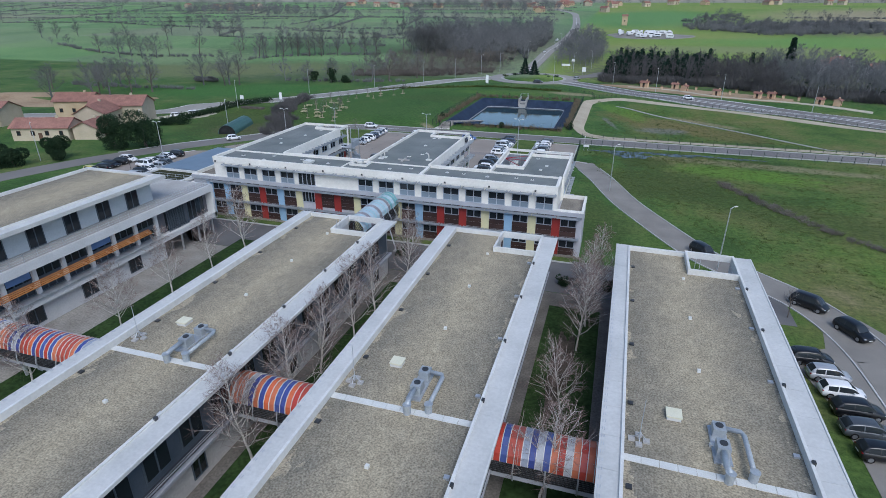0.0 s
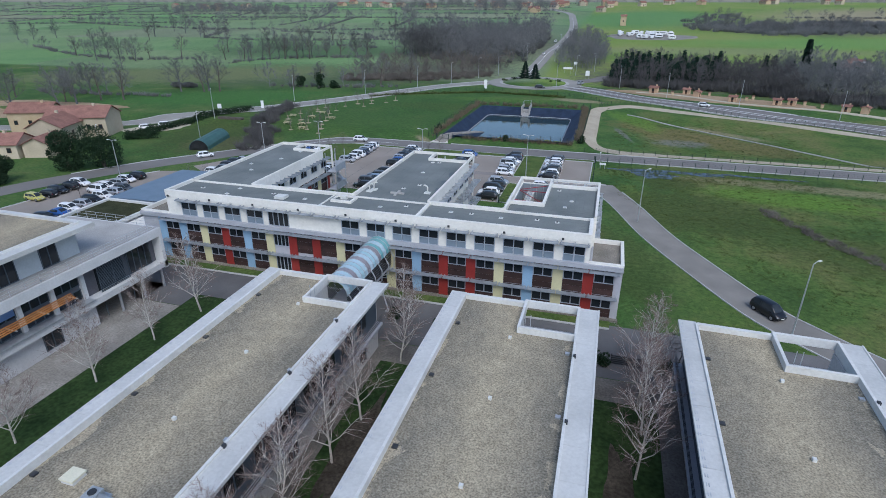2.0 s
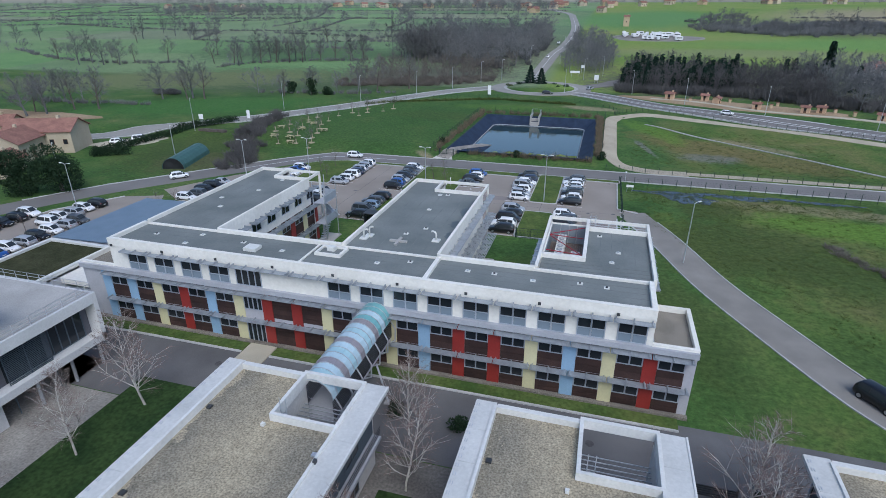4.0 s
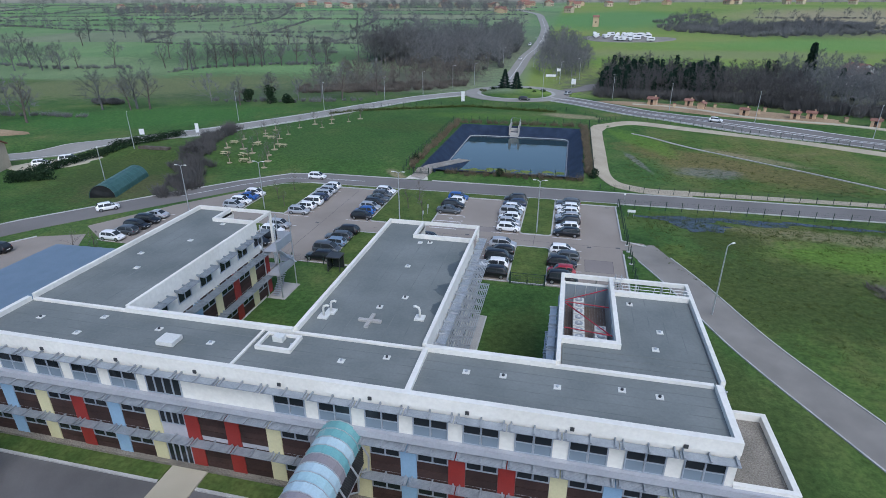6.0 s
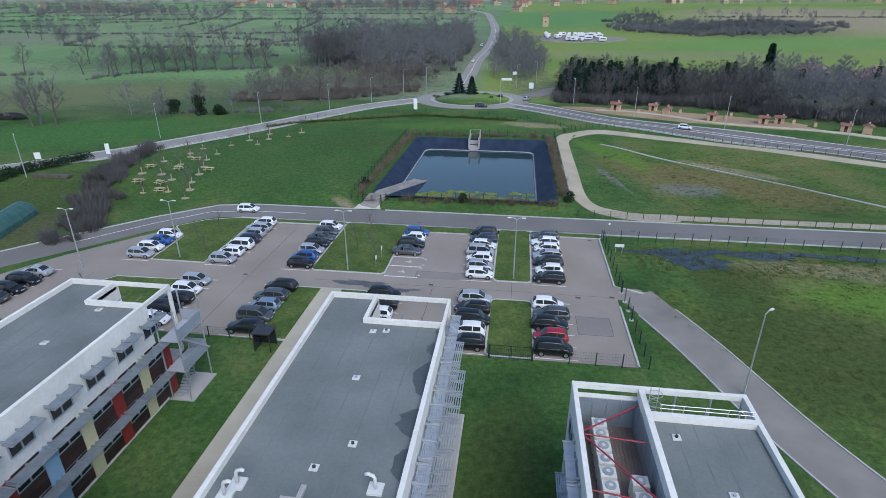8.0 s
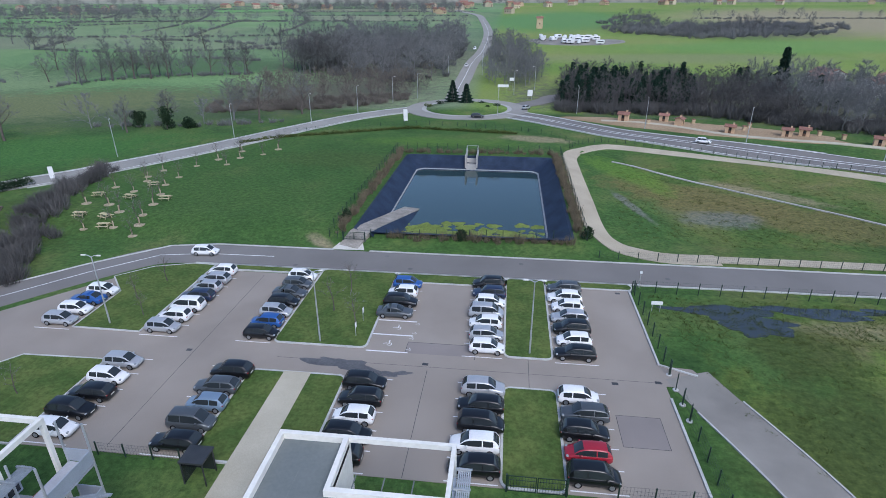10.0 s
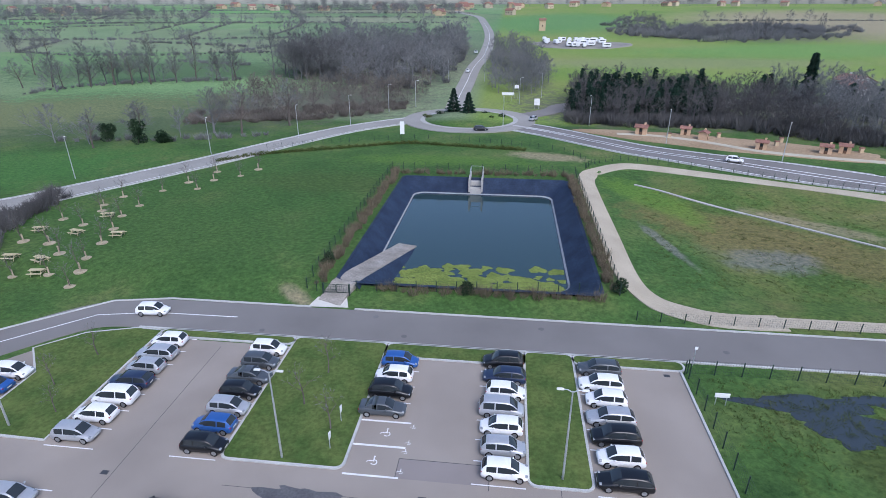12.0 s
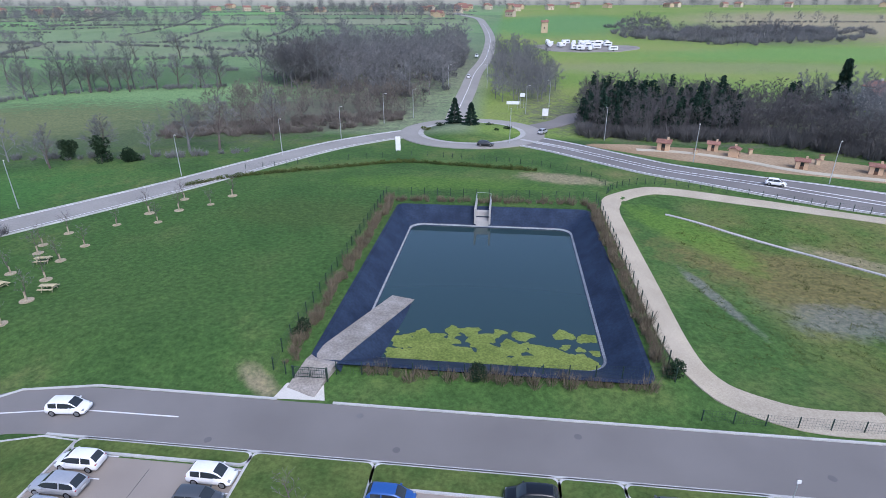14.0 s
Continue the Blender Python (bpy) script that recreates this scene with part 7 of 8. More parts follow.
def fence(pts, label, h=1.5, spacing=2.5, wire=0.008, mat=None, lattice_step=0.25):
    """Posts with welded wire panels between them."""
    mat = mat or FENCE
    T = thing("fence", label, "fence", pts[0][0], pts[0][1], height(*pts[0]))
    bm = bmesh.new()
    tube(bm, [(0, 0, -0.3), (0, 0, h + 0.05)], 0.06, 6)
    post = mesh_of(bm, "post", mat)
    line = []
    for a, b in zip(pts, pts[1:]):
        line += span(a, b, spacing)[:-1]
    line.append(pts[-1])
    for i, p in enumerate(line):
        z = height(*p) - T.location.z
        shared("post", post, T, Matrix.Translation((p[0] - pts[0][0], p[1] - pts[0][1], z)))
        if i + 1 < len(line):
            q = line[i + 1]
            L = math.dist(p, q)
            key = (round(L, 1), h, mat.name, wire, lattice_step)
            if key not in PANELS:
                us, vs = [], []
                n = max(2, int(L / lattice_step))
                for k in range(n + 1):
                    c = L * k / n
                    us += [c - wire / 2, c + wire / 2]
                for k in range(5):
                    c = 0.08 + (h - 0.1) * k / 4
                    vs += [c - wire / 2, c + wire / 2]
                PANELS[key] = mesh_of(lattice(us, vs, lambda i_, j_: i_ % 2 == 0 or j_ % 2 == 0, -wire / 2, wire / 2, lambda u, v, c: Vector((u, c, v))), "wire_panel", mat)
            a = math.atan2(q[1] - p[1], q[0] - p[0])
            dz = (height(*q) - height(*p)) / L
            shared("wire_panel", PANELS[key], T, Matrix.Translation((p[0] - pts[0][0], p[1] - pts[0][1], z)) @ Matrix.Rotation(a, 4, "Z") @ Matrix(((1, 0, 0, 0), (0, 1, 0, 0), (dz, 0, 1, 0), (0, 0, 0, 1))))
    return T


LFN = "dark green welded wire fence on thin posts"
fence([(-48.6, 151.6), (-50.0, 152.0), (-50.0, 206.3), (-11.2, 206.9), (-11.2, 154.0), (-43.6, 152.0)], LFN)
fence([(-7.4, 139.7), (-7.1, 139.9), (70, 139.9)], LFN, 1.6, 2.6)
fence([(-7.2, 139.0), (-7.0, 122.9)], LFN, 1.7, 2.3)
fence([(-7.0, 118.6), (-6.9, 107.2), (-14.6, 107.1)], LFN, 1.5, 2.3)
fence([(-55.0, 107.0), (-48.0, 107.0)], LFN, 1.3, 2.4)
fence([(-10, 149.6), (70, 149.6)], LFN, 1.2, 2.7)
fence(curve([(-8.5, 212), (-6, 216), (0, 218.6), (8, 217.5), (18, 214.2), (41, 206), (80, 190)], 4), LFN, 1.3, 2.6)
fence(curve([(-84, 220), (-72, 226.5), (-60, 232), (-50, 235.5), (-38, 234), (-22, 230), (-12, 225), (-8, 217)], 3), LFN, 1.2, 2.8)


def gate(x0, x1, y, z, label, h=1.25):
    T = thing("gate", label, "gate", (x0 + x1) / 2, y, z)
    mid = (x0 + x1) / 2
    for a, b in ((x0, mid - 0.03), (mid + 0.03, x1)):
        us, vs = [a, a + 0.06], [z + 0.1, z + 0.16]
        n = int((b - a) / 0.2)
        for k in range(1, n):
            c = a + (b - a) * k / n
            us += [c - 0.009, c + 0.009]
        us += [b - 0.06, b]
        for k in (0.4, 0.75):
            vs += [z + h * k - 0.012, z + h * k + 0.012]
        vs += [z + h - 0.06, z + h]
        part("gate_leaf", lattice(us, vs, lambda i, j: i % 2 == 0 or j % 2 == 0, -0.02, 0.02, lambda u, v, c: Vector((u, y + c, v))), FENCE, T)
    for x in (x0 - 0.08, x1 + 0.08):
        part("gate_post", boxes((x - 0.07, x + 0.07, y - 0.07, y + 0.07, z - 0.3, z + h + 0.1)), FENCE, T)


gate(-47.5, -44.3, 151.0, 0.6, "closed dark metal double gate before the slipway")
gate(-22.5, -18.3, 107.1, 0.0, "closed dark green mesh gate by the lawn", 1.6)


def street_lamp(x, y, h=8.0, heads=1, deg=0.0, label="tall grey street lamp with a flat head", z=None):
    z = height(x, y) if z is None else z
    T = thing("street_lamp", label, "street lamp", x, y, z, "street lamps")
    T.rotation_euler = (0, 0, radians(deg))
    key = ("lamp", h, heads)
    if key not in PANELS:
        bm = bmesh.new()
        tube(bm, [(0, 0, -0.3), (0, 0, h)], 0.1, 8, 0.055)
        pole = mesh_of(bm, "pole", GALV)
        bm = bmesh.new()
        tube(bm, [(0, 0, h - 0.1), (0.35, 0, h + 0.12), (0.75, 0, h + 0.16)], 0.04, 6)
        arm = mesh_of(bm, "arm", GALV)
        bm = bmesh.new()
        vs = box(bm, 0.6, 1.15, -0.13, 0.13, h + 0.1, h + 0.22)
        for v in vs[4:]:
            v.co.x = 0.875 + (v.co.x - 0.875) * 0.8
            v.co.y *= 0.6
        bmesh.ops.bevel(bm, geom=bm.edges[:], offset=0.03, segments=1, affect="EDGES")
        PANELS[key] = (pole, arm, mesh_of(bm, "lamp_head", OFFWHITE))
    pole, arm, head = PANELS[key]
    shared("pole", pole, T)
    for k in range(heads):
        m = Matrix.Rotation(math.pi * k, 4, "Z")
        shared("arm", arm, T, m)
        shared("lamp_head", head, T, m)


for x, y in ((-42.5, 124.6), (-20.4, 124.9), (-67.2, 125.4), (-78.5, 120.6), (-96, 97.5)):
    street_lamp(x, y, 8.3, 2, 0, "twin-headed grey car park lamp", 0.1)
for x, y, d in ((0.9, 104.4, 40), (15.6, 73.4, 40), (-112.4, 191.2, -40), (-95.0, 213.4, -40), (-80.5, 232.3, -40), (-71.4, 250.4, -30), (-64.5, 272.4, 0), (-57, 281, 0), (-2.2, 257.0, -120), (14.4, 236.5, -110), (36.0, 221.8, -110), (62, 210.5, -110), (-27.0, 250.8, 90), (-22, 290, 0), (-14, 300, 180), (-36, 330, 180), (-38, 380, 180), (-51, 330, 0), (-101.5, 128, -40), (-118, 155, -40), (-111, 108, -30), (-121, 88, -30)):
    street_lamp(x, y, 8.6, 1, d)
# slender signs and bollards
SIGNW = surface("sign_white", (0.7, 0.7, 0.7), (0.78, 0.78, 0.78), 1, 12, 0.5, 0.0, grain=0.05)


def sign(x, y, w, h, foot, label, deg=0.0, posts=2):
    z = height(x, y)
    T = thing("road_sign", label, "sign", x, y, z)
    T.rotation_euler = (0, 0, radians(deg))
    bm = boxes((-w / 2, w / 2, -0.04, 0.04, foot, foot + h))
    bmesh.ops.bevel(bm, geom=bm.edges[:], offset=0.015, segments=1, affect="EDGES")
    shared("board", mesh_of(bm, "board", SIGNW), T)
    for k in range(posts):
        xx = 0 if posts == 1 else (-w * 0.35 if k == 0 else w * 0.35)
        bm = bmesh.new()
        tube(bm, [(xx, 0.07, -0.3), (xx, 0.07, foot + h * 0.95)], 0.04, 6)
        shared("post", mesh_of(bm, "post", GALV), T)


sign(-54.0, 239.5, 1.2, 3.4, 0.25, "tall plain white roadside totem", 10)
sign(-26.1, 294.1, 4.2, 1.0, 2.0, "wide plain white direction board")
sign(-23.0, 298.5, 1.6, 1.2, 3.6, "plain white direction board on posts")
sign(-16.3, 281.7, 1.8, 2.2, 1.2, "plain white roadside information board")
sign(-113, 172.5, 0.9, 2.4, 0.4, "small plain white roadside board", 20)
sign(-122, 163, 1.2, 1.4, 1.4, "white roadside board on posts", 20)
sign(-6.2, 141.2, 0.3, 0.3, 2.0, "small square traffic sign on a post", 0, 1)
sign(-5.5, 135.3, 1.3, 0.45, 0.9, "low plain white board by the wire fence")
sign(-38.9, 129.2, 0.4, 0.6, 1.2, "small white parking sign on a post", 90, 1)
sign(-38.9, 126.0, 0.4, 0.6, 1.2, "small white parking sign on a post", 90, 1)
for x, y in ((-7.1, 122.9), (-7.05, 120.6), (-7.0, 118.5), (-7.0, 116.4)):
    T = thing("bollard_post", "dark slim steel post in a pale concrete foot", "post", x, y, 0.0, "posts at the lane mouth")
    bm = bmesh.new()
    tube(bm, [(x, y, 0), (x, y, 1.9)], 0.05, 7)
    part("post", bm, FENCE, T)
    bm = bmesh.new()
    tube(bm, [(x, y, -0.1), (x, y, 0.09)], 0.28, 10)
    part("foot", bm, KERB, T)


# ---- markings ----
CARPARK_OB = bpy.data.objects["car_park"]


def mark(rows, z=0.055, name="bay_line"):
    for x0, x1, y0, y1 in rows:
        part(name, boxes((x0, x1, y0, y1, z - 0.008, z)), PAINT, CARPARK_OB)


bays = []
for x0, x1, y0, step, n in ((-27.3, -23.2, 123.72, 2.36, 8), (-17.9, -13.6, 123.62, 2.36, 8), (-62.6, -58.2, 123.74, 2.32, 8), (-51.6, -47.7, 123.76, 2.28, 8), (-27.3, -23.2, 107.5, 2.38, 6), (-17.9, -13.6, 107.65, 2.3, 6), (-38.0, -33.5, 107.45, 2.32, 6), (-51.8, -47.9, 107.42, 2.36, 6), (-62.8, -58.3, 107.6, 2.38, 6), (-75.2, -71.0, 123.8, 2.35, 5), (-85.0, -80.6, 107.5, 2.42, 6)):
    bays += [(x0, x1, y0 + step * k - 0.05, y0 + step * k + 0.05) for k in range(n)]
bays += [(-37.3, -32.9, 129.62, 129.8), (-37.3, -32.9, 126.7, 126.9), (-37.3, -32.9, 123.55, 123.72), (-37.3, -33.4, 132.2, 132.3), (-37.3, -33.4, 134.6, 134.7), (-37.3, -33.4, 137.0, 137.1)]
mark(bays)


def wheel_mark(x, y, s):
    """The wheelchair sign painted on a bay."""
    bm = bmesh.new()

    def bar(ax, ay, bx, by, w):
        d = Vector((bx - ax, by - ay, 0))
        n = Vector((-d.y, d.x, 0)).normalized() * w / 2
        q = [Vector((ax, ay, 0)) - n, Vector((bx, by, 0)) - n, Vector((bx, by, 0)) + n, Vector((ax, ay, 0)) + n]
        bm.faces.new([bm.verts.new((x + v.x * s, y + v.y * s, 0.056)) for v in q])
    for k in range(13):
        a, b = radians(-150 + k * 21), radians(-150 + (k + 1) * 21)
        bar(0.32 * math.cos(a), 0.32 * math.sin(a), 0.32 * math.cos(b), 0.32 * math.sin(b), 0.1)
    bar(-0.05, 0.1, -0.1, 0.7, 0.13)
    bar(-0.1, 0.22, -0.62, 0.2, 0.12)
    bar(-0.62, 0.2, -0.85, 0.0, 0.12)
    bar(-0.16, 0.82, 0.02, 0.82, 0.18)
    part("accessible_bay_mark", bm, PAINT, CARPARK_OB)


for x, y, s in ((-34.7, 128.2, 0.75), (-35.1, 125.0, 0.75), (-32.6, 129.2, 0.4), (-32.7, 127.3, 0.4), (-32.8, 126.3, 0.4), (-32.8, 124.2, 0.4)):
    wheel_mark(x, y, s)


def blob(name, x, y, rx, ry, mat, lift, label, category, seed, deg=0.0, wob=0.25, parent=None, kind="structure"):
    """An irregular patch lying on the land."""
    g = random.Random(seed)
    ph = [g.uniform(0, 6.28) for _ in range(5)]
    bm = bmesh.new()
    rings = []
    c, s = math.cos(radians(deg)), math.sin(radians(deg))
    for t in (0.35, 0.7, 1.0, 1.02):
        r = []
        for k in range(36):
            a = 2 * math.pi * k / 36
            q = t * (1 + wob * (math.sin(2 * a + ph[0]) * 0.5 + math.sin(3 * a + ph[1]) * 0.5 + math.sin(5 * a + ph[2]) * 0.35 + math.sin(9 * a + ph[3]) * 0.25))
            u, v = rx * q * math.cos(a), ry * q * math.sin(a)
            px_, py_ = x + u * c - v * s, y + u * s + v * c
            r.append(bm.verts.new((px_, py_, height(px_, py_) + (lift if t < 1.01 else -0.1))))
        rings.append(r)
    bm.faces.new(rings[0])
    for p, q in zip(rings, rings[1:]):
        for k in range(36):
            bm.faces.new((p[k], q[k], q[(k + 1) % 36], p[(k + 1) % 36]))
    return tagged(part(name, bm, mat), label, category, kind=kind)


DAMP = surface("damp_asphalt", (0.07, 0.068, 0.07), (0.13, 0.125, 0.125), 0.6, 6, 0.45, 0.1, grain=0.25)
PUDDLE = glass_mat("puddle", (0.035, 0.045, 0.05), 0.04)
WETSTONE = surface("wet_gravel_patch", (0.12, 0.13, 0.085), (0.25, 0.25, 0.2), 0.9, 4, 0.6, 0.4, grain=0.5)
DRYGRASS = surface("dry_grass", (0.12, 0.115, 0.045), (0.2, 0.17, 0.08), 0.25, 3, 0.95, 0.4, grain=0.4)
MUD = surface("bare_earth", (0.24, 0.2, 0.13), (0.35, 0.3, 0.2), 0.5, 4, 0.95, 0.4, grain=0.35)
blob("damp_patch", -38.8, 120.9, 3.4, 1.0, DAMP, 0.052, "dark damp stain on the asphalt", "stain", 3, -10, 0.45)
blob("damp_patch", -33.6, 120.0, 1.2, 0.5, DAMP, 0.058, "dark damp stain on the asphalt", "stain", 4, 10, 0.5)
for x, y, rx, ry, s in ((3.0, 135.6, 6.5, 1.7, 5), (13, 137.0, 8.0, 1.1, 6), (4.6, 132.8, 3.2, 2.0, 7), (26, 137.5, 6, 0.9, 8)):
    blob("puddle", x, y, rx, ry, PUDDLE, 0.02 + 0.004 * (s - 5), "shallow rainwater puddle in the rough meadow", "puddle", s, -4, 0.4)
# tar seams, patched asphalt and drain covers
SEAM = surface("tar_seam", (0.06, 0.058, 0.058), (0.1, 0.095, 0.095), 1.0, 8, 0.7, 0.05, grain=0.3)
PATCH = surface("patched_asphalt", (0.21, 0.187, 0.176), (0.265, 0.236, 0.22), 0.14, 22, 0.9, 0.1, grain=0.09)
for x0, x1, y0, y1 in ((-33.2, -26.0, 125.6, 125.66), (-33.2, -33.14, 123.6, 125.6), (-26.0, -25.94, 123.2, 125.6), (-46, -8, 121.45, 121.49), (-13.2, -9.4, 116.4, 116.45), (-13.2, -13.15, 112.6, 116.4), (-9.45, -9.4, 112.6, 116.4), (-13.2, -9.4, 112.6, 112.65), (-20.6, -20.55, 119.1, 124), (-30.5, -30.45, 107.4, 121), (-55.0, -54.95, 108, 139)):
    part("tar_seam", boxes((x0, x1, y0, y1, 0.03, 0.0475)), SEAM, CARPARK_OB)
part("asphalt_patch", boxes((-13.15, -9.45, 112.65, 116.4, 0.03, 0.0465)), PATCH, CARPARK_OB)
part("asphalt_patch", boxes((-33.14, -26.0, 123.6, 125.6, 0.03, 0.0465)), PATCH, CARPARK_OB)
for x, y in ((-9.2, 139.2), (-30.8, 121.9), (-55.6, 121.6), (-12.5, 120.9), (-8.4, 121.5)):
    part("drain_cover", boxes((x - 0.3, x + 0.3, y - 0.2, y + 0.2, 0.03, 0.05)), DARK, CARPARK_OB)
ROAD_OB = bpy.data.objects["road"]
for x, y in ((-36, 143.2), (-21, 146.4), (-52, 142.6), (-2, 144.0), (-40, 146.9)):
    bm = bmesh.new()
    tube(bm, [(x, y, 0.03), (x, y, 0.056)], 0.33, 14)
    part("manhole_cover", bm, DARKROAD, ROAD_OB)
for x, y in ((-26, 66.4), (-37, 65.2), (-45.5, 67), (3, 67.2), (-10, 66)):
    bm = bmesh.new()
    tube(bm, [(x, y, 0.02), (x, y, 0.04)], 0.35, 14)
    part("manhole_cover", bm, SEAM, bpy.data.objects["forecourt"])
strip("drain_channel", [(0.4, 203.8), (9, 197.6), (18.8, 190.7), (35.8, 175.5), (60, 152)], 0.55, CONCRETE, 0.16, "narrow pale concrete drain channel across the basin", "drain")
blob("soil_verge", 30, 238, 34, 8.5, SOIL, 0.1, "bare sandy soil bank beside the road", "soil", 21, -22, 0.12)
blob("soil_yard", -198, 152, 34, 13, SOIL, 0.06, "bare orange soil yard", "soil", 22, 10, 0.25)
blob("yard", -128.5, 142.5, 9, 4.5, SANDPATH, 0.1, "pale gravel yard beside the farmhouse", "yard", 23, 40, 0.15)
mass("dead_brush", arrays(*[shrub(230 + k, 0.7, 60, 1.0, 0.03) for k in range(2)]), along([(22, 115.5), (25, 108), (30, 100), (35, 92)], 0.5, 0.5, 31) + along([(36, 90), (42, 84)], 0.6, 0.4, 32), SCRUB, "dark dead brush rows in the meadow", "brush", 33, 0.8, 1.3)
mass("grass_tufts", arrays(*[shrub(240 + k, 0.3, 16, 0.45, 0.02) for k in range(3)]), area(4200, 34, [(-3, 120), (5, 104), (18, 84), (34, 66), (70, 60), (70, 138), (-5, 138)]) + area(900, 37, [(-6, 130), (34, 130), (34, 139), (-6, 139)]) + area(1500, 35, [(-6, 158), (50, 158), (40, 196), (2, 206)]), HEDGELEAF, "coarse tufts in the rough meadow", "grass", 36, 0.6, 1.3)


def offset_line(pts, off):
    out = []
    for i, p in enumerate(pts):
        a, b = Vector(pts[max(0, i - 1)]), Vector(pts[min(len(pts) - 1, i + 1)])
        d = (b - a).normalized()
        out.append((p[0] - d.y * off, p[1] + d.x * off))
    return out


east_road = curve([(-24, 255), (-14, 247.5), (-2, 236), (8, 227.5), (27, 218), (54.5, 207), (90, 193), (160, 168), (300, 130)], 6)
west_road = curve([(-200, 118), (-150, 140), (-117, 170), (-105.5, 185.5), (-92, 207.5), (-82, 226), (-72, 243), (-62, 254), (-52, 262)], 6)
far_road = curve([(-43.5, 278), (-43.7, 299), (-43.1, 327), (-42.6, 367), (-40.2, 412), (-40.3, 483), (-43.5, 559), (-53, 670)], 6)
for line, offs, w in ((east_road, (-5.1, -0.8, 0.8, 5.1), 0.26), (west_road, (-3.4, 3.4), 0.14), (far_road, (0.0,), 0.2)):
    for o in offs:
        strip("road_line", offset_line(line, o), w, PAINT, 0.2 if line is not far_road else 0.42, "white painted line along the road", "road marking", skirt=0.02)
strip("splitter_island", offset_line(east_road[:9], 0.0), 1.5, CONCRETE, 0.24, "pale paved splitter island", "island", w2=0.3)
strip("road_line", [(-56, 145.0), (-66, 144.9), (-72.5, 143.6), (-79, 137.2), (-86, 128.6)], 0.14, PAINT, 0.062, "white centre line in the road bend", "road marking", skirt=0.02)
for off in (-4.2, 4.2):
    kerb_line(offset_line(west_road[12:], off), w=0.3, h=0.2)
    kerb_line(offset_line(east_road[:30], off * 1.36), w=0.3, h=0.2)

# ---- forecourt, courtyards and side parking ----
# mossy green, darkened further: shade between the buildings is put into this colour
MOSS_SHADE_LAWN = surface("mossy_lawn_shade_in_colour", (0.02, 0.042, 0.014), (0.045, 0.078, 0.024), 0.3, 3, 0.95, 0.4, grain=0.4)
PATHSTAIN = surface("pale_stained_paving", (0.24, 0.225, 0.2), (0.34, 0.32, 0.285), 0.4, 5, 0.9, 0.2, grain=0.3)
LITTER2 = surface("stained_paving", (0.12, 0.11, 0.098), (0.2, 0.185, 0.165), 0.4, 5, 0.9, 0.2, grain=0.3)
LITTER = surface("leaf_litter", (0.05, 0.042, 0.032), (0.1, 0.085, 0.065), 0.5, 4, 0.95, 0.4, grain=0.4)
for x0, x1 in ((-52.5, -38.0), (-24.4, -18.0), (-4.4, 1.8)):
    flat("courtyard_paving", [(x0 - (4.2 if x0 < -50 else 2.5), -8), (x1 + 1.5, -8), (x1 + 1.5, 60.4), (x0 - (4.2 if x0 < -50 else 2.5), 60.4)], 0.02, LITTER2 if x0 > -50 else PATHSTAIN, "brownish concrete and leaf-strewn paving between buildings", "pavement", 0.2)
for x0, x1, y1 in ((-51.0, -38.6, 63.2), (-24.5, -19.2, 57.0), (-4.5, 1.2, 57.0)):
    flat("courtyard_lawn", [(x0, -8), (x1, -8), (x1, y1), (x0, y1)], 0.09, MOSS_SHADE_LAWN, "mossy courtyard lawn with shade put into its dark green", "lawn", 0.2)
    if x0 > -50:
        blob("leaf_litter", (x0 + x1) / 2 - 0.4, y1 - 12, 1.0, 7, LITTER, 0.098, "brown leaf litter under the birches", "leaf litter", int(x1) + 90, 0, 0.3)
for x0, x1 in ((-63.5, -44.5), (-41.3, -3.0)):
    flat("front_lawn", [(x0, 69.4), (x1, 69.4), (x1, 70.9), (x0, 70.9)], 0.12, LAWN, "narrow mown lawn before the offices", "lawn", 0.25)
    kerb_line([(x0, 69.35), (x1, 69.35)])
flat("undercroft_paving", [(-69.4, 54.6), (-56.7, 54.6), (-56.7, 64.5), (-69.4, 64.5)], 0.03, PATHSTAIN, "stained paving under the overhanging storey", "pavement", 0.2)
flat("entrance_path", [(-44.4, 67.6), (-41.4, 67.6), (-41.4, 71.3), (-44.4, 71.3)], 0.14, SANDPATH, "pale paved path to the entrance", "path", 0.25)
flat("side_car_park", [(21.6, 18), (33, 18), (33, 57), (29, 64), (24.6, 61.5), (23.6, 56.6), (20.0, 54.4), (20.2, 51.5), (21.3, 47), (21.6, 42)], 0.03, ASPHALT, "grey asphalt parking beside the lane", "car park", 0.2)
flat("west_car_park", [(-105.0, 72.5), (-82.2, 72.5), (-82.2, 99), (-88.5, 109), (-95, 106.5), (-101.0, 97)], 0.035, CARPARK, "asphalt car park beside the access road", "car park", 0.2)
kerb_line([(-105.0, 72.5), (-101.0, 97), (-95, 106.5)])
T = thing("bench", "dark slatted bench in the forecourt planting", "bench", -1.3, 63.0, 0.0)
for k in range(5):
    part("slat", boxes((-2.8, 0.2, 62.9, 62.96, 0.15 + 0.2 * k, 0.29 + 0.2 * k)), DARK, T)
for x in (-2.75, -1.3, 0.15):
    part("post", boxes((x - 0.05, x + 0.05, 62.97, 63.07, -0.1, 1.2)), DARK, T)
T = thing("smoking_shelter", "small dark shelter with a flat roof on the lawn", "shelter", -45.6, 105.8, 0.0)
part("roof", boxes((-46.6, -44.7, 104.9, 106.7, 2.1, 2.25)), DARK, T)
part("panel", boxes((-46.5, -46.44, 105.0, 106.6, 0.1, 2.1)), CARGLASS, T)
part("panel", boxes((-46.4, -44.8, 106.55, 106.61, 0.1, 2.1)), CARGLASS, T)
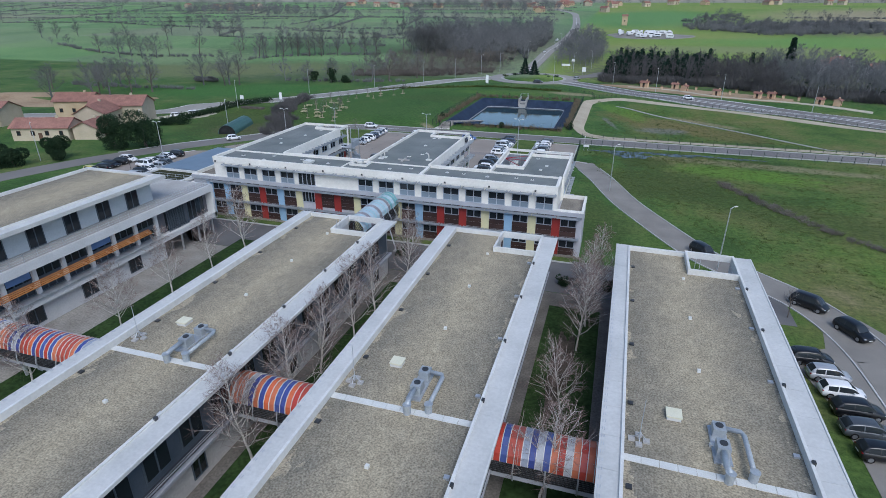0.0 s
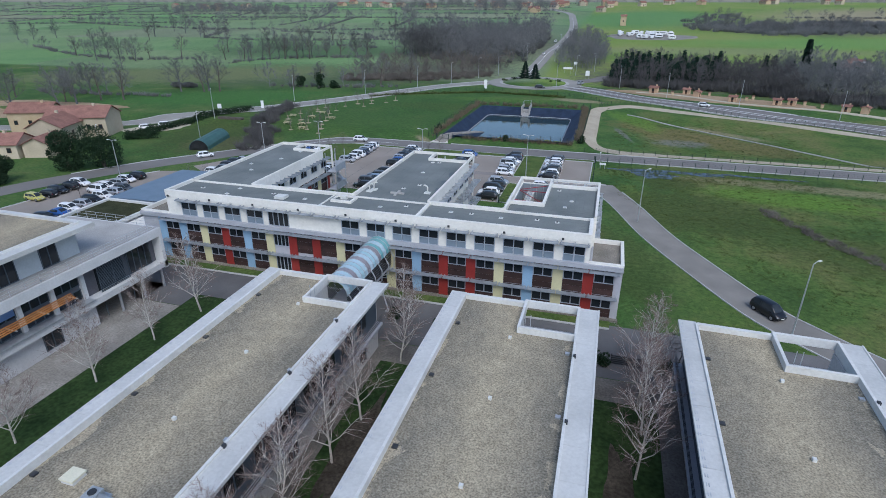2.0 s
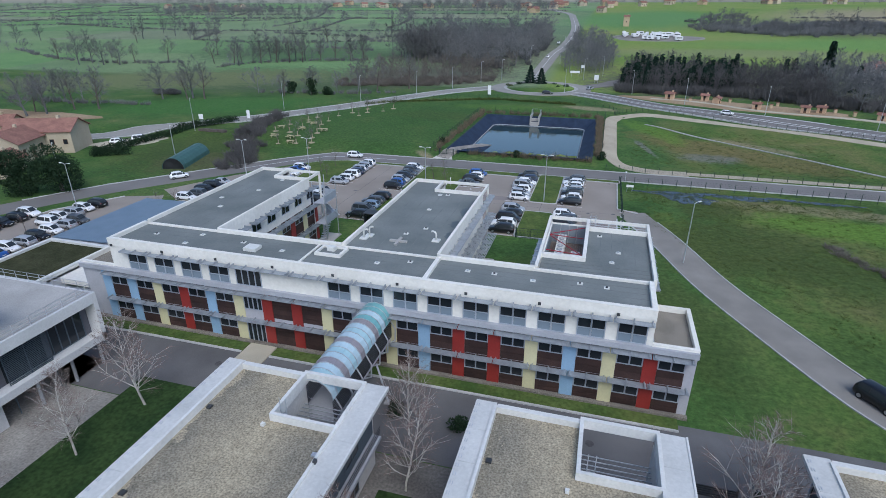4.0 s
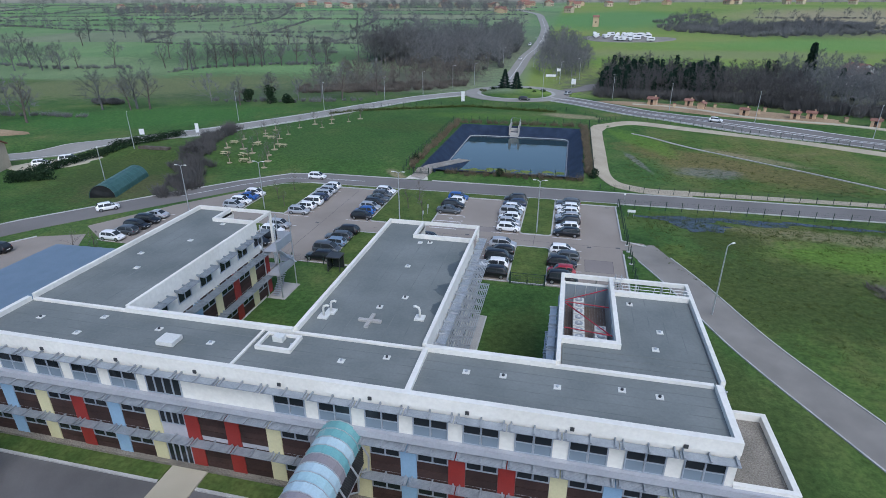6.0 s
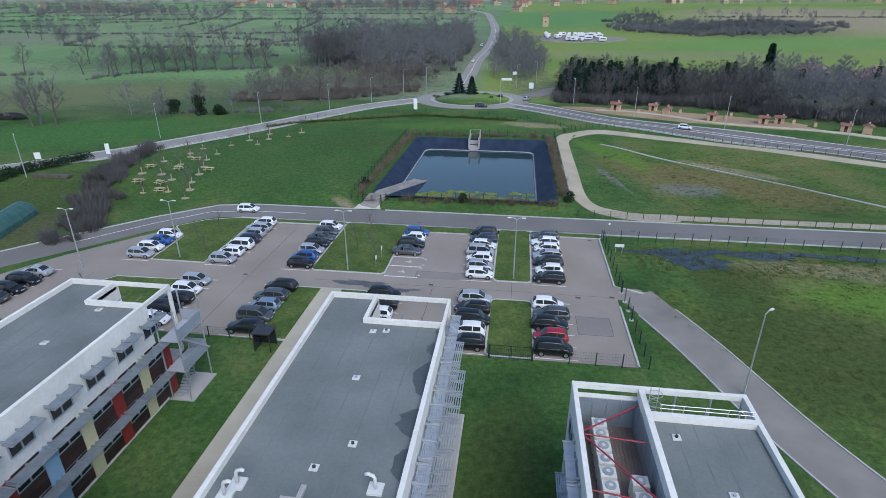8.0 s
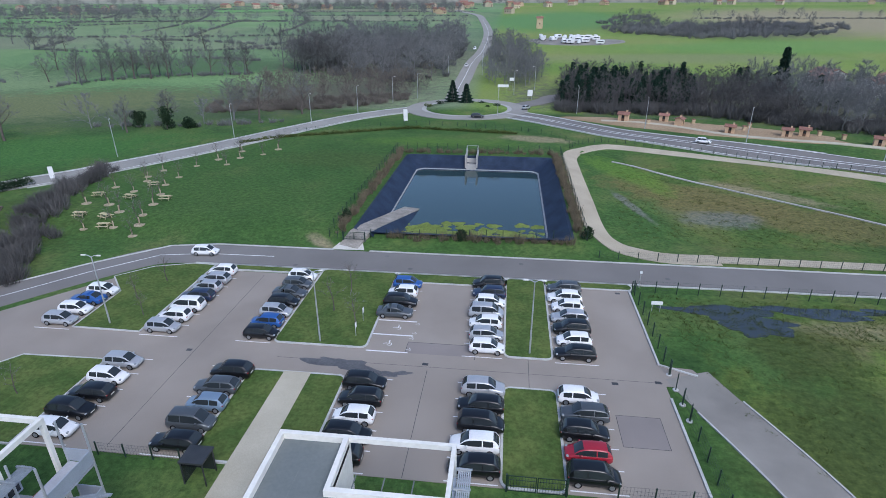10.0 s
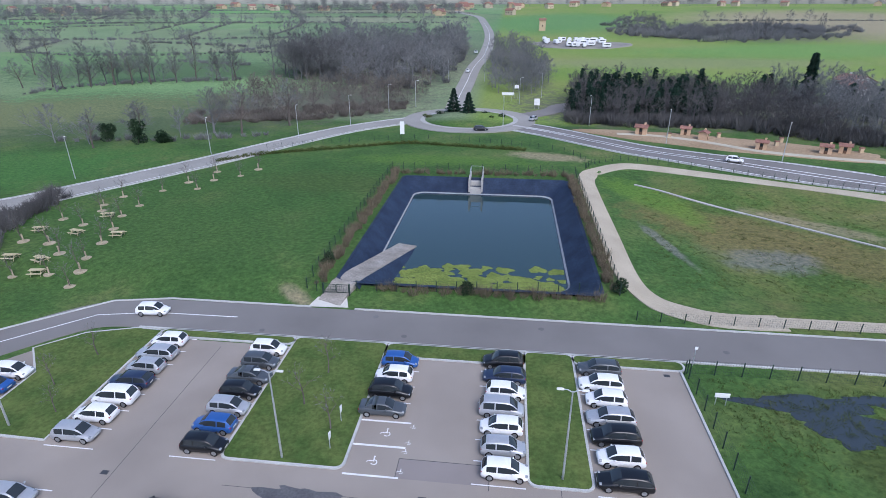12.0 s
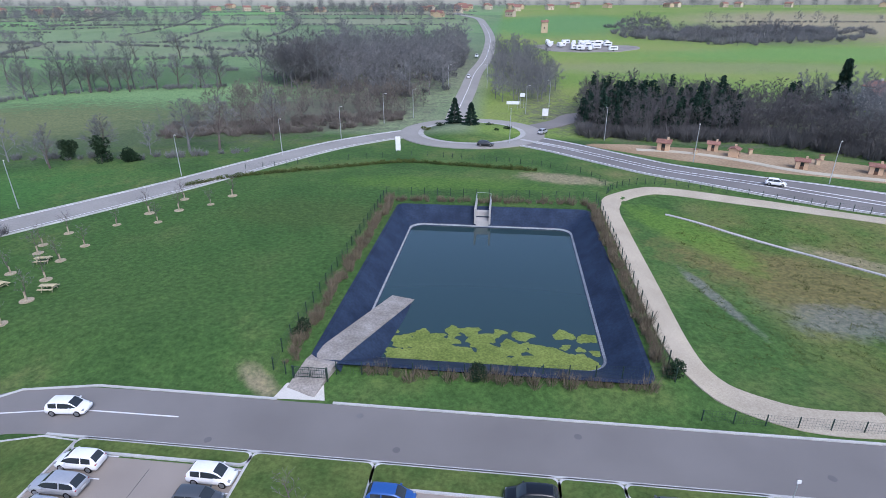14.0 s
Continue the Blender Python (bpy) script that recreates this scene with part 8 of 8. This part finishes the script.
for x, y in ((-46.5, 105.0), (-44.8, 105.0), (-44.8, 106.5), (-46.5, 106.5)):
    part("post", boxes((x - 0.04, x + 0.04, y - 0.04, y + 0.04, -0.1, 2.1)), DARK, T)


def fire_stair():
    """Open steel stair tower at the end of the first wing."""
    T = thing("fire_stair", "galvanised steel escape stair with mesh balustrades", "stair", -49.5, 99, 0)
    x0, x1, y0, y1 = -50.6, -48.8, 97.0, 100.6
    for x in (x0, x1):
        for y in (y0, y1):
            bm = bmesh.new()
            tube(bm, [(x, y, -0.2), (x, y, 9.4)], 0.07, 6)
            part("post", bm, GALV, T)
    for z in (3.1, 6.2):
        part("landing", boxes((x0, x1, y0, y1, z - 0.1, z)), LEDGE, T)
        for a in ((x0, x1, y1 - 0.03, y1 + 0.03), (x1 - 0.03, x1 + 0.03, y0, y1)):
            part("balustrade", boxes((*a, z + 0.1, z + 1.1)), FRAME, T)
    for k in range(32):
        z = 0.19 * (k + 1)
        t = (k % 16) / 16
        y = y0 + 0.3 + 3.4 * (t if k < 16 else 1 - t)
        x = x0 + 0.2 if k < 16 else x0 + 1.15
        part("tread", boxes((x, x + 0.85, y, y + 0.26, z - 0.04, z)), GALV, T)
    part("slab", boxes((x0 - 0.2, x1 + 0.3, y0 - 0.2, y1 + 0.3, -0.2, 0.1)), CONCRETE, T)


fire_stair()


# ---- picnic tables ----
PALEWOOD = surface("weathered_pale_timber", (0.42, 0.37, 0.22), (0.52, 0.46, 0.29), 1.2, 12, 0.8, 0.1, grain=0.2, vary=0.1)


def picnic_table():
    T = new("picnic_table")
    tagged(T, "pale weathered timber picnic table with fixed benches on grass", "picnic table", "picnic tables")

    def add(name, *rows):
        for r in rows:
            o = part(name, boxes(r), PALEWOOD)
            o.parent = T
    add("plank", *[(-0.95, 0.95, -0.37 + 0.15 * k, -0.24 + 0.15 * k, 0.71, 0.75) for k in range(5)])
    add("bench", (-0.95, 0.95, -0.85, -0.58, 0.41, 0.46), (-0.95, 0.95, 0.58, 0.85, 0.41, 0.46))
    for x in (-0.65, 0.65):
        add("crossbar", (x - 0.04, x + 0.04, -0.82, 0.82, 0.32, 0.41), (x - 0.04, x + 0.04, -0.36, 0.36, 0.63, 0.71))
        for s in (-1, 1):
            bm = bmesh.new()
            vs = box(bm, x + 0.04, x + 0.09, -0.05, 0.05, -0.05, 0.71)
            for v in vs:
                v.co.y += s * (0.62 if v.co.z < 0.3 else 0.25)
            o = part("leg", bm, PALEWOOD)
            o.parent = T
    return T


table = picnic_table()
for k, (x, y) in enumerate(((-87.1, 151.8), (-88.6, 154.4), (-93.3, 154.6), (-97.1, 164.3), (-90.6, 163.8), (-90.9, 171.3), (-83.8, 163.8))):
    m = pose(x, y, height(x, y), 0, 0, (10, -20, 5, 15, -10, 20, 8)[k])
    if k == 0:
        table.matrix_basis = m
    else:
        copy_thing(table, m)

# ---- houses ----
HUTWALL = surface("pinkish_tan_render", (0.5, 0.34, 0.22), (0.6, 0.43, 0.29), 0.3, 6, 0.85, 0.05, grain=0.1)
OCHRE = surface("ochre_render", (0.42, 0.32, 0.2), (0.5, 0.4, 0.27), 0.3, 6, 0.85, 0.05, grain=0.1)
CREAMWALL = surface("cream_render", (0.42, 0.36, 0.26), (0.52, 0.45, 0.34), 0.3, 6, 0.85, 0.05, grain=0.1, vary=0.1)
PALEWALL = surface("pale_grey_render", (0.55, 0.54, 0.51), (0.64, 0.63, 0.6), 0.3, 6, 0.85, 0.05, grain=0.1)
TILE = surface("clay_tiles", (0.2, 0.105, 0.085), (0.29, 0.155, 0.12), 0.6, 5, 0.85, 0.3, grain=0.3, vary=0.12)
SHUTTER = surface("brown_shutter", (0.1, 0.055, 0.035), (0.14, 0.08, 0.05), 1, 10, 0.7, 0.05, grain=0.2)


def house(w, d, h, rise, wall, label, name="house", category="house", group="", door=True, windows=3, hip=0.0):
    """A gabled house: walls with thickness of their own, tiled roof with eaves, windows with frames, chimney."""
    T = new(name)
    tagged(T, label, category, group)

    def add(nm, bm, mt, parent=None, lab=""):
        o = part(nm, bm, mt, None, lab)
        o.parent = parent or T
        return o
    bm = bmesh.new()
    a = [bm.verts.new(p) for p in ((-w / 2, -d / 2, -0.4), (w / 2, -d / 2, -0.4), (w / 2, d / 2, -0.4), (-w / 2, d / 2, -0.4))]
    b = [bm.verts.new(p) for p in ((-w / 2, -d / 2, h), (w / 2, -d / 2, h), (w / 2, d / 2, h), (-w / 2, d / 2, h))]
    g0, g1 = bm.verts.new((-w / 2 + hip, 0, h + rise - 0.08)), bm.verts.new((w / 2 - hip, 0, h + rise - 0.08))
    bm.faces.new((a[0], a[1], b[1], b[0]))
    bm.faces.new((a[2], a[3], b[3], b[2]))
    bm.faces.new((a[1], a[2], b[2], g1, b[1]))
    bm.faces.new((a[3], a[0], b[0], g0, b[3]))
    add("wall", bm, wall)
    e = 0.45
    for s in (-1, 1):
        bm = bmesh.new()
        q = [Vector((-w / 2 - e, s * (d / 2 + e), h - rise * e / (d / 2))), Vector((w / 2 + e, s * (d / 2 + e), h - rise * e / (d / 2))), Vector((w / 2 + e - hip, 0, h + rise)), Vector((-w / 2 - e + hip, 0, h + rise))]
        lo = [bm.verts.new(v) for v in q]
        hi = [bm.verts.new(v + Vector((0, 0, 0.16))) for v in q]
        bm.faces.new(hi)
        bm.faces.new(lo[::-1])
        for k in range(4):
            bm.faces.new((lo[k], lo[(k + 1) % 4], hi[(k + 1) % 4], hi[k]))
        bmesh.ops.recalc_face_normals(bm, faces=bm.faces)
        add("roof", bm, TILE, None, "red clay tile roof slope")
    for s in (-1, 1):
        for k in range(windows):
            x = -w / 2 + w * (k + 0.5) / windows
            y = s * d / 2
            fr = add("window", boxes((x - 0.5, x + 0.5, y - 0.05, y + 0.05, h * 0.4, h * 0.4 + 1.2)), SHUTTER)
            add("pane", boxes((x - 0.42, x + 0.42, y - 0.07, y + 0.07, h * 0.4 + 0.08, h * 0.4 + 1.12)), GLASS, fr)
    if door:
        add("door", boxes((-0.5, 0.5, -d / 2 - 0.06, -d / 2 + 0.05, 0.0, 2.05)), SHUTTER)
    add("chimney", boxes((w * 0.2, w * 0.2 + 0.6, -0.3, 0.3, h + rise * 0.4, h + rise + 0.7)), wall)
    return T


def put(T, x, y, deg):
    T.matrix_basis = pose(x, y, height(x, y), 0, 0, deg)


put(house(15, 9, 5.2, 2.2, CREAMWALL, "large farmhouse with cream walls and red tile roof", windows=5), -141, 131.5, 22)
put(house(10, 8, 4.6, 2.2, CREAMWALL, "farmhouse wing with dark glazed gable and tile roof", windows=3), -139.5, 121.5, 112)
put(house(11, 7, 5.6, 2.0, OCHRE, "ochre farmhouse with tile roof", windows=3), -157, 131, 22)
put(house(14, 7, 3.4, 1.8, CREAMWALL, "long low cream house with tile roof", windows=4), -140.5, 106.5, 20)
put(house(8, 6, 3.0, 1.5, CREAMWALL, "small outbuilding with tile roof", windows=2), -131, 111.5, 110)
put(house(12, 8, 4.5, 2.0, CREAMWALL, "cream village house with tile roof", windows=3), -173, 116, 10)
put(house(10, 7, 3.6, 1.6, OCHRE, "ochre village house with tile roof", windows=3), -168, 103, 30)
hut = house(3.3, 2.9, 2.5, 0.6, HUTWALL, "small sandy kiosk with a tile roof on the soil bank", "kiosk", "kiosk", "row of kiosks", True, 1)
for k, (x, y, d) in enumerate(((10.5, 247.5, -20), (22.4, 248.5, -20), (25.4, 243.0, 60), (36.0, 233.5, -22), (49.3, 230.5, -25), (54.0, 231.5, -25), (67, 222, -25), (72, 221, 60))):
    m = pose(x, y, height(x, y) + 0.05, 0, 0, d) @ Matrix.Diagonal((0.85, 0.85, 0.85, 1))
    if k == 0:
        hut.matrix_basis = m
    else:
        copy_thing(hut, m)
for k, (x, y) in enumerate(((30, 245.5), (41, 237), (44, 241.5), (58, 232), (62, 228), (17, 244))):
    t = thing("stone_pier", "sandy stone pier on the soil bank", "pier", x, y, height(x, y), "stone piers")
    z = height(x, y)
    part("shaft", boxes((x - 0.4, x + 0.4, y - 0.4, y + 0.4, z - 0.2, z + 1.2)), OCHRE, t)
    part("cap", boxes((x - 0.5, x + 0.5, y - 0.5, y + 0.5, z + 1.2, z + 1.35)), TILE, t)
strip("kiosk_path", curve([(4, 247), (14, 245.5), (24, 240), (34, 231), (46, 226), (60, 222), (80, 213)], 5), 2.2, SANDPATH, 0.2, "pale sandy path before the kiosks", "path")
g = random.Random(77)
village = [house(10, 8, 5, 2.2, CREAMWALL, "distant village house with tile roof", "village_house", "house", "distant village", True, 3), house(14, 9, 4, 2.2, OCHRE, "distant village house with tile roof", "village_house", "house", "distant village", True, 4)]
spots = [(g.gauss(-110, 55), g.gauss(930, 60)) for _ in range(26)] + [(g.gauss(-360, 60), g.gauss(930, 40)) for _ in range(8)] + [(g.gauss(-640, 50), g.gauss(850, 40)) for _ in range(7)] + [(g.uniform(60, 700), g.uniform(1010, 1090)) for _ in range(12)]
for k, (x, y) in enumerate(spots):
    m = pose(x, y, height(x, y), 0, 0, g.uniform(0, 180))
    if k < 2:
        village[k].matrix_basis = m
    else:
        copy_thing(village[k % 2], m)
for x, y, d in ((92, 305, 20), (100, 318, 100), (110, 300, 15), (120, 312, 60)):
    put(house(11, 8, 4.6, 1.8, PALEWALL, "pale house half hidden behind bare trees", windows=3), x, y, d)
put(house(5, 5, 8, 1.2, OCHRE, "square old brick tower on the green hillside", "tower", "tower", "", False, 1), -1.2, 578, 0)

# caravans on the far storage yard
blob("storage_yard", 18, 472, 30, 24, ASPHALT, 0.25, "grey gravel storage yard on the hillside", "yard", 41, 8, 0.1)


def caravan():
    T = new("caravan")
    tagged(T, "white touring caravan on a gravel storage yard", "caravan", "stored caravans")
    bm = boxes((-2.6, 2.6, -1.1, 1.1, 0.5, 2.7))
    bmesh.ops.bevel(bm, geom=bm.edges[:], offset=0.3, segments=2, affect="EDGES")
    for nm, b, mt in (("body", bm, SIGNW), ("window", boxes((-1.8, 1.8, -1.12, 1.12, 1.5, 2.1)), CARGLASS)):
        o = part(nm, b, mt)
        o.parent = T
    for s in (-1, 1):
        bm = bmesh.new()
        tube(bm, [(0, s * 0.8, 0.32), (0, s * 1.05, 0.32)], 0.32, 10)
        o = part("wheel", bm, RUBBER)
        o.parent = T
    return T


van = caravan()
for k in range(34):
    x, y = -6 + 48 * g.random(), 452 + 40 * g.random()
    m = pose(x, y, height(x, y) + 0.25, 0, 0, g.choice((80, 95, 10, 88)))
    if k == 0:
        van.matrix_basis = m
    else:
        copy_thing(van, m)


# ---- the allotment: polytunnel, hedge, boat-like heaps ----
def polytunnel():
    T = thing("polytunnel", "dark green arched polytunnel on the allotment", "greenhouse", -103.5, 133, 0)
    M = Matrix.Translation((-99.6, 124.6, 0)) @ Matrix.Rotation(radians(106), 4, "Z")
    vault(T, M, 14.0, 4.8, -0.1, 2.5, [TUNNEL], 1.5, TUNNELHOOP, random.Random(1))
    for u in (0.05, 13.95):
        bm = bmesh.new()
        pts = [M @ Vector((u, -math.cos(math.pi * q / 12) * 2.3, -0.1 + math.sin(math.pi * q / 12) * 2.4)) for q in range(13)]
        bm.faces.new([bm.verts.new(p) for p in pts])
        bmesh.ops.solidify(bm, geom=bm.faces[:], thickness=0.05)
        part("end_panel", bm, DARK, T)


TUNNEL = surface("green_film", (0.03, 0.085, 0.075), (0.05, 0.12, 0.105), 0.6, 5, 0.45, 0.1, grain=0.2)
TUNNELHOOP = surface("green_hoop", (0.08, 0.16, 0.14), (0.12, 0.2, 0.18), 1, 8, 0.5, 0.0, grain=0.1)
polytunnel()
mass("hedge", arrays(*[leafy(250 + k, 220, 1.1, 1.05, 0.18) for k in range(3)]), along([(-125, 128.8), (-124.3, 147.8), (-119, 160), (-115, 169)], 0.8, 0.15, 51) + along([(-125, 128.8), (-119, 132)], 0.8, 0.15, 52), EVERGREEN, "tall dark clipped hedge round the yard", "hedge", 53, 0.9, 1.15)
t = thing("timber_stack", "long stack of grey timber and pallets", "timber stack", -113, 156, 0.6)
for k in range(6):
    part("beam", boxes((-117 + 0.6 * (k % 3), -109 + 0.5 * (k % 2), 155.0 + 0.35 * (k % 3), 155.3 + 0.35 * (k % 3), 1.1 + 0.35 * (k // 3), 1.4 + 0.35 * (k // 3))), BARK, t)
for k in range(4):
    part("support", boxes((-116 + 2.2 * k, -115.8 + 2.2 * k, 155.0, 156.0, 0.0, 1.12)), DARK, t)
park("hw", -130, 140.5, 40, 0.15)
park("vw", -126.5, 144.5, 40, 0.15)
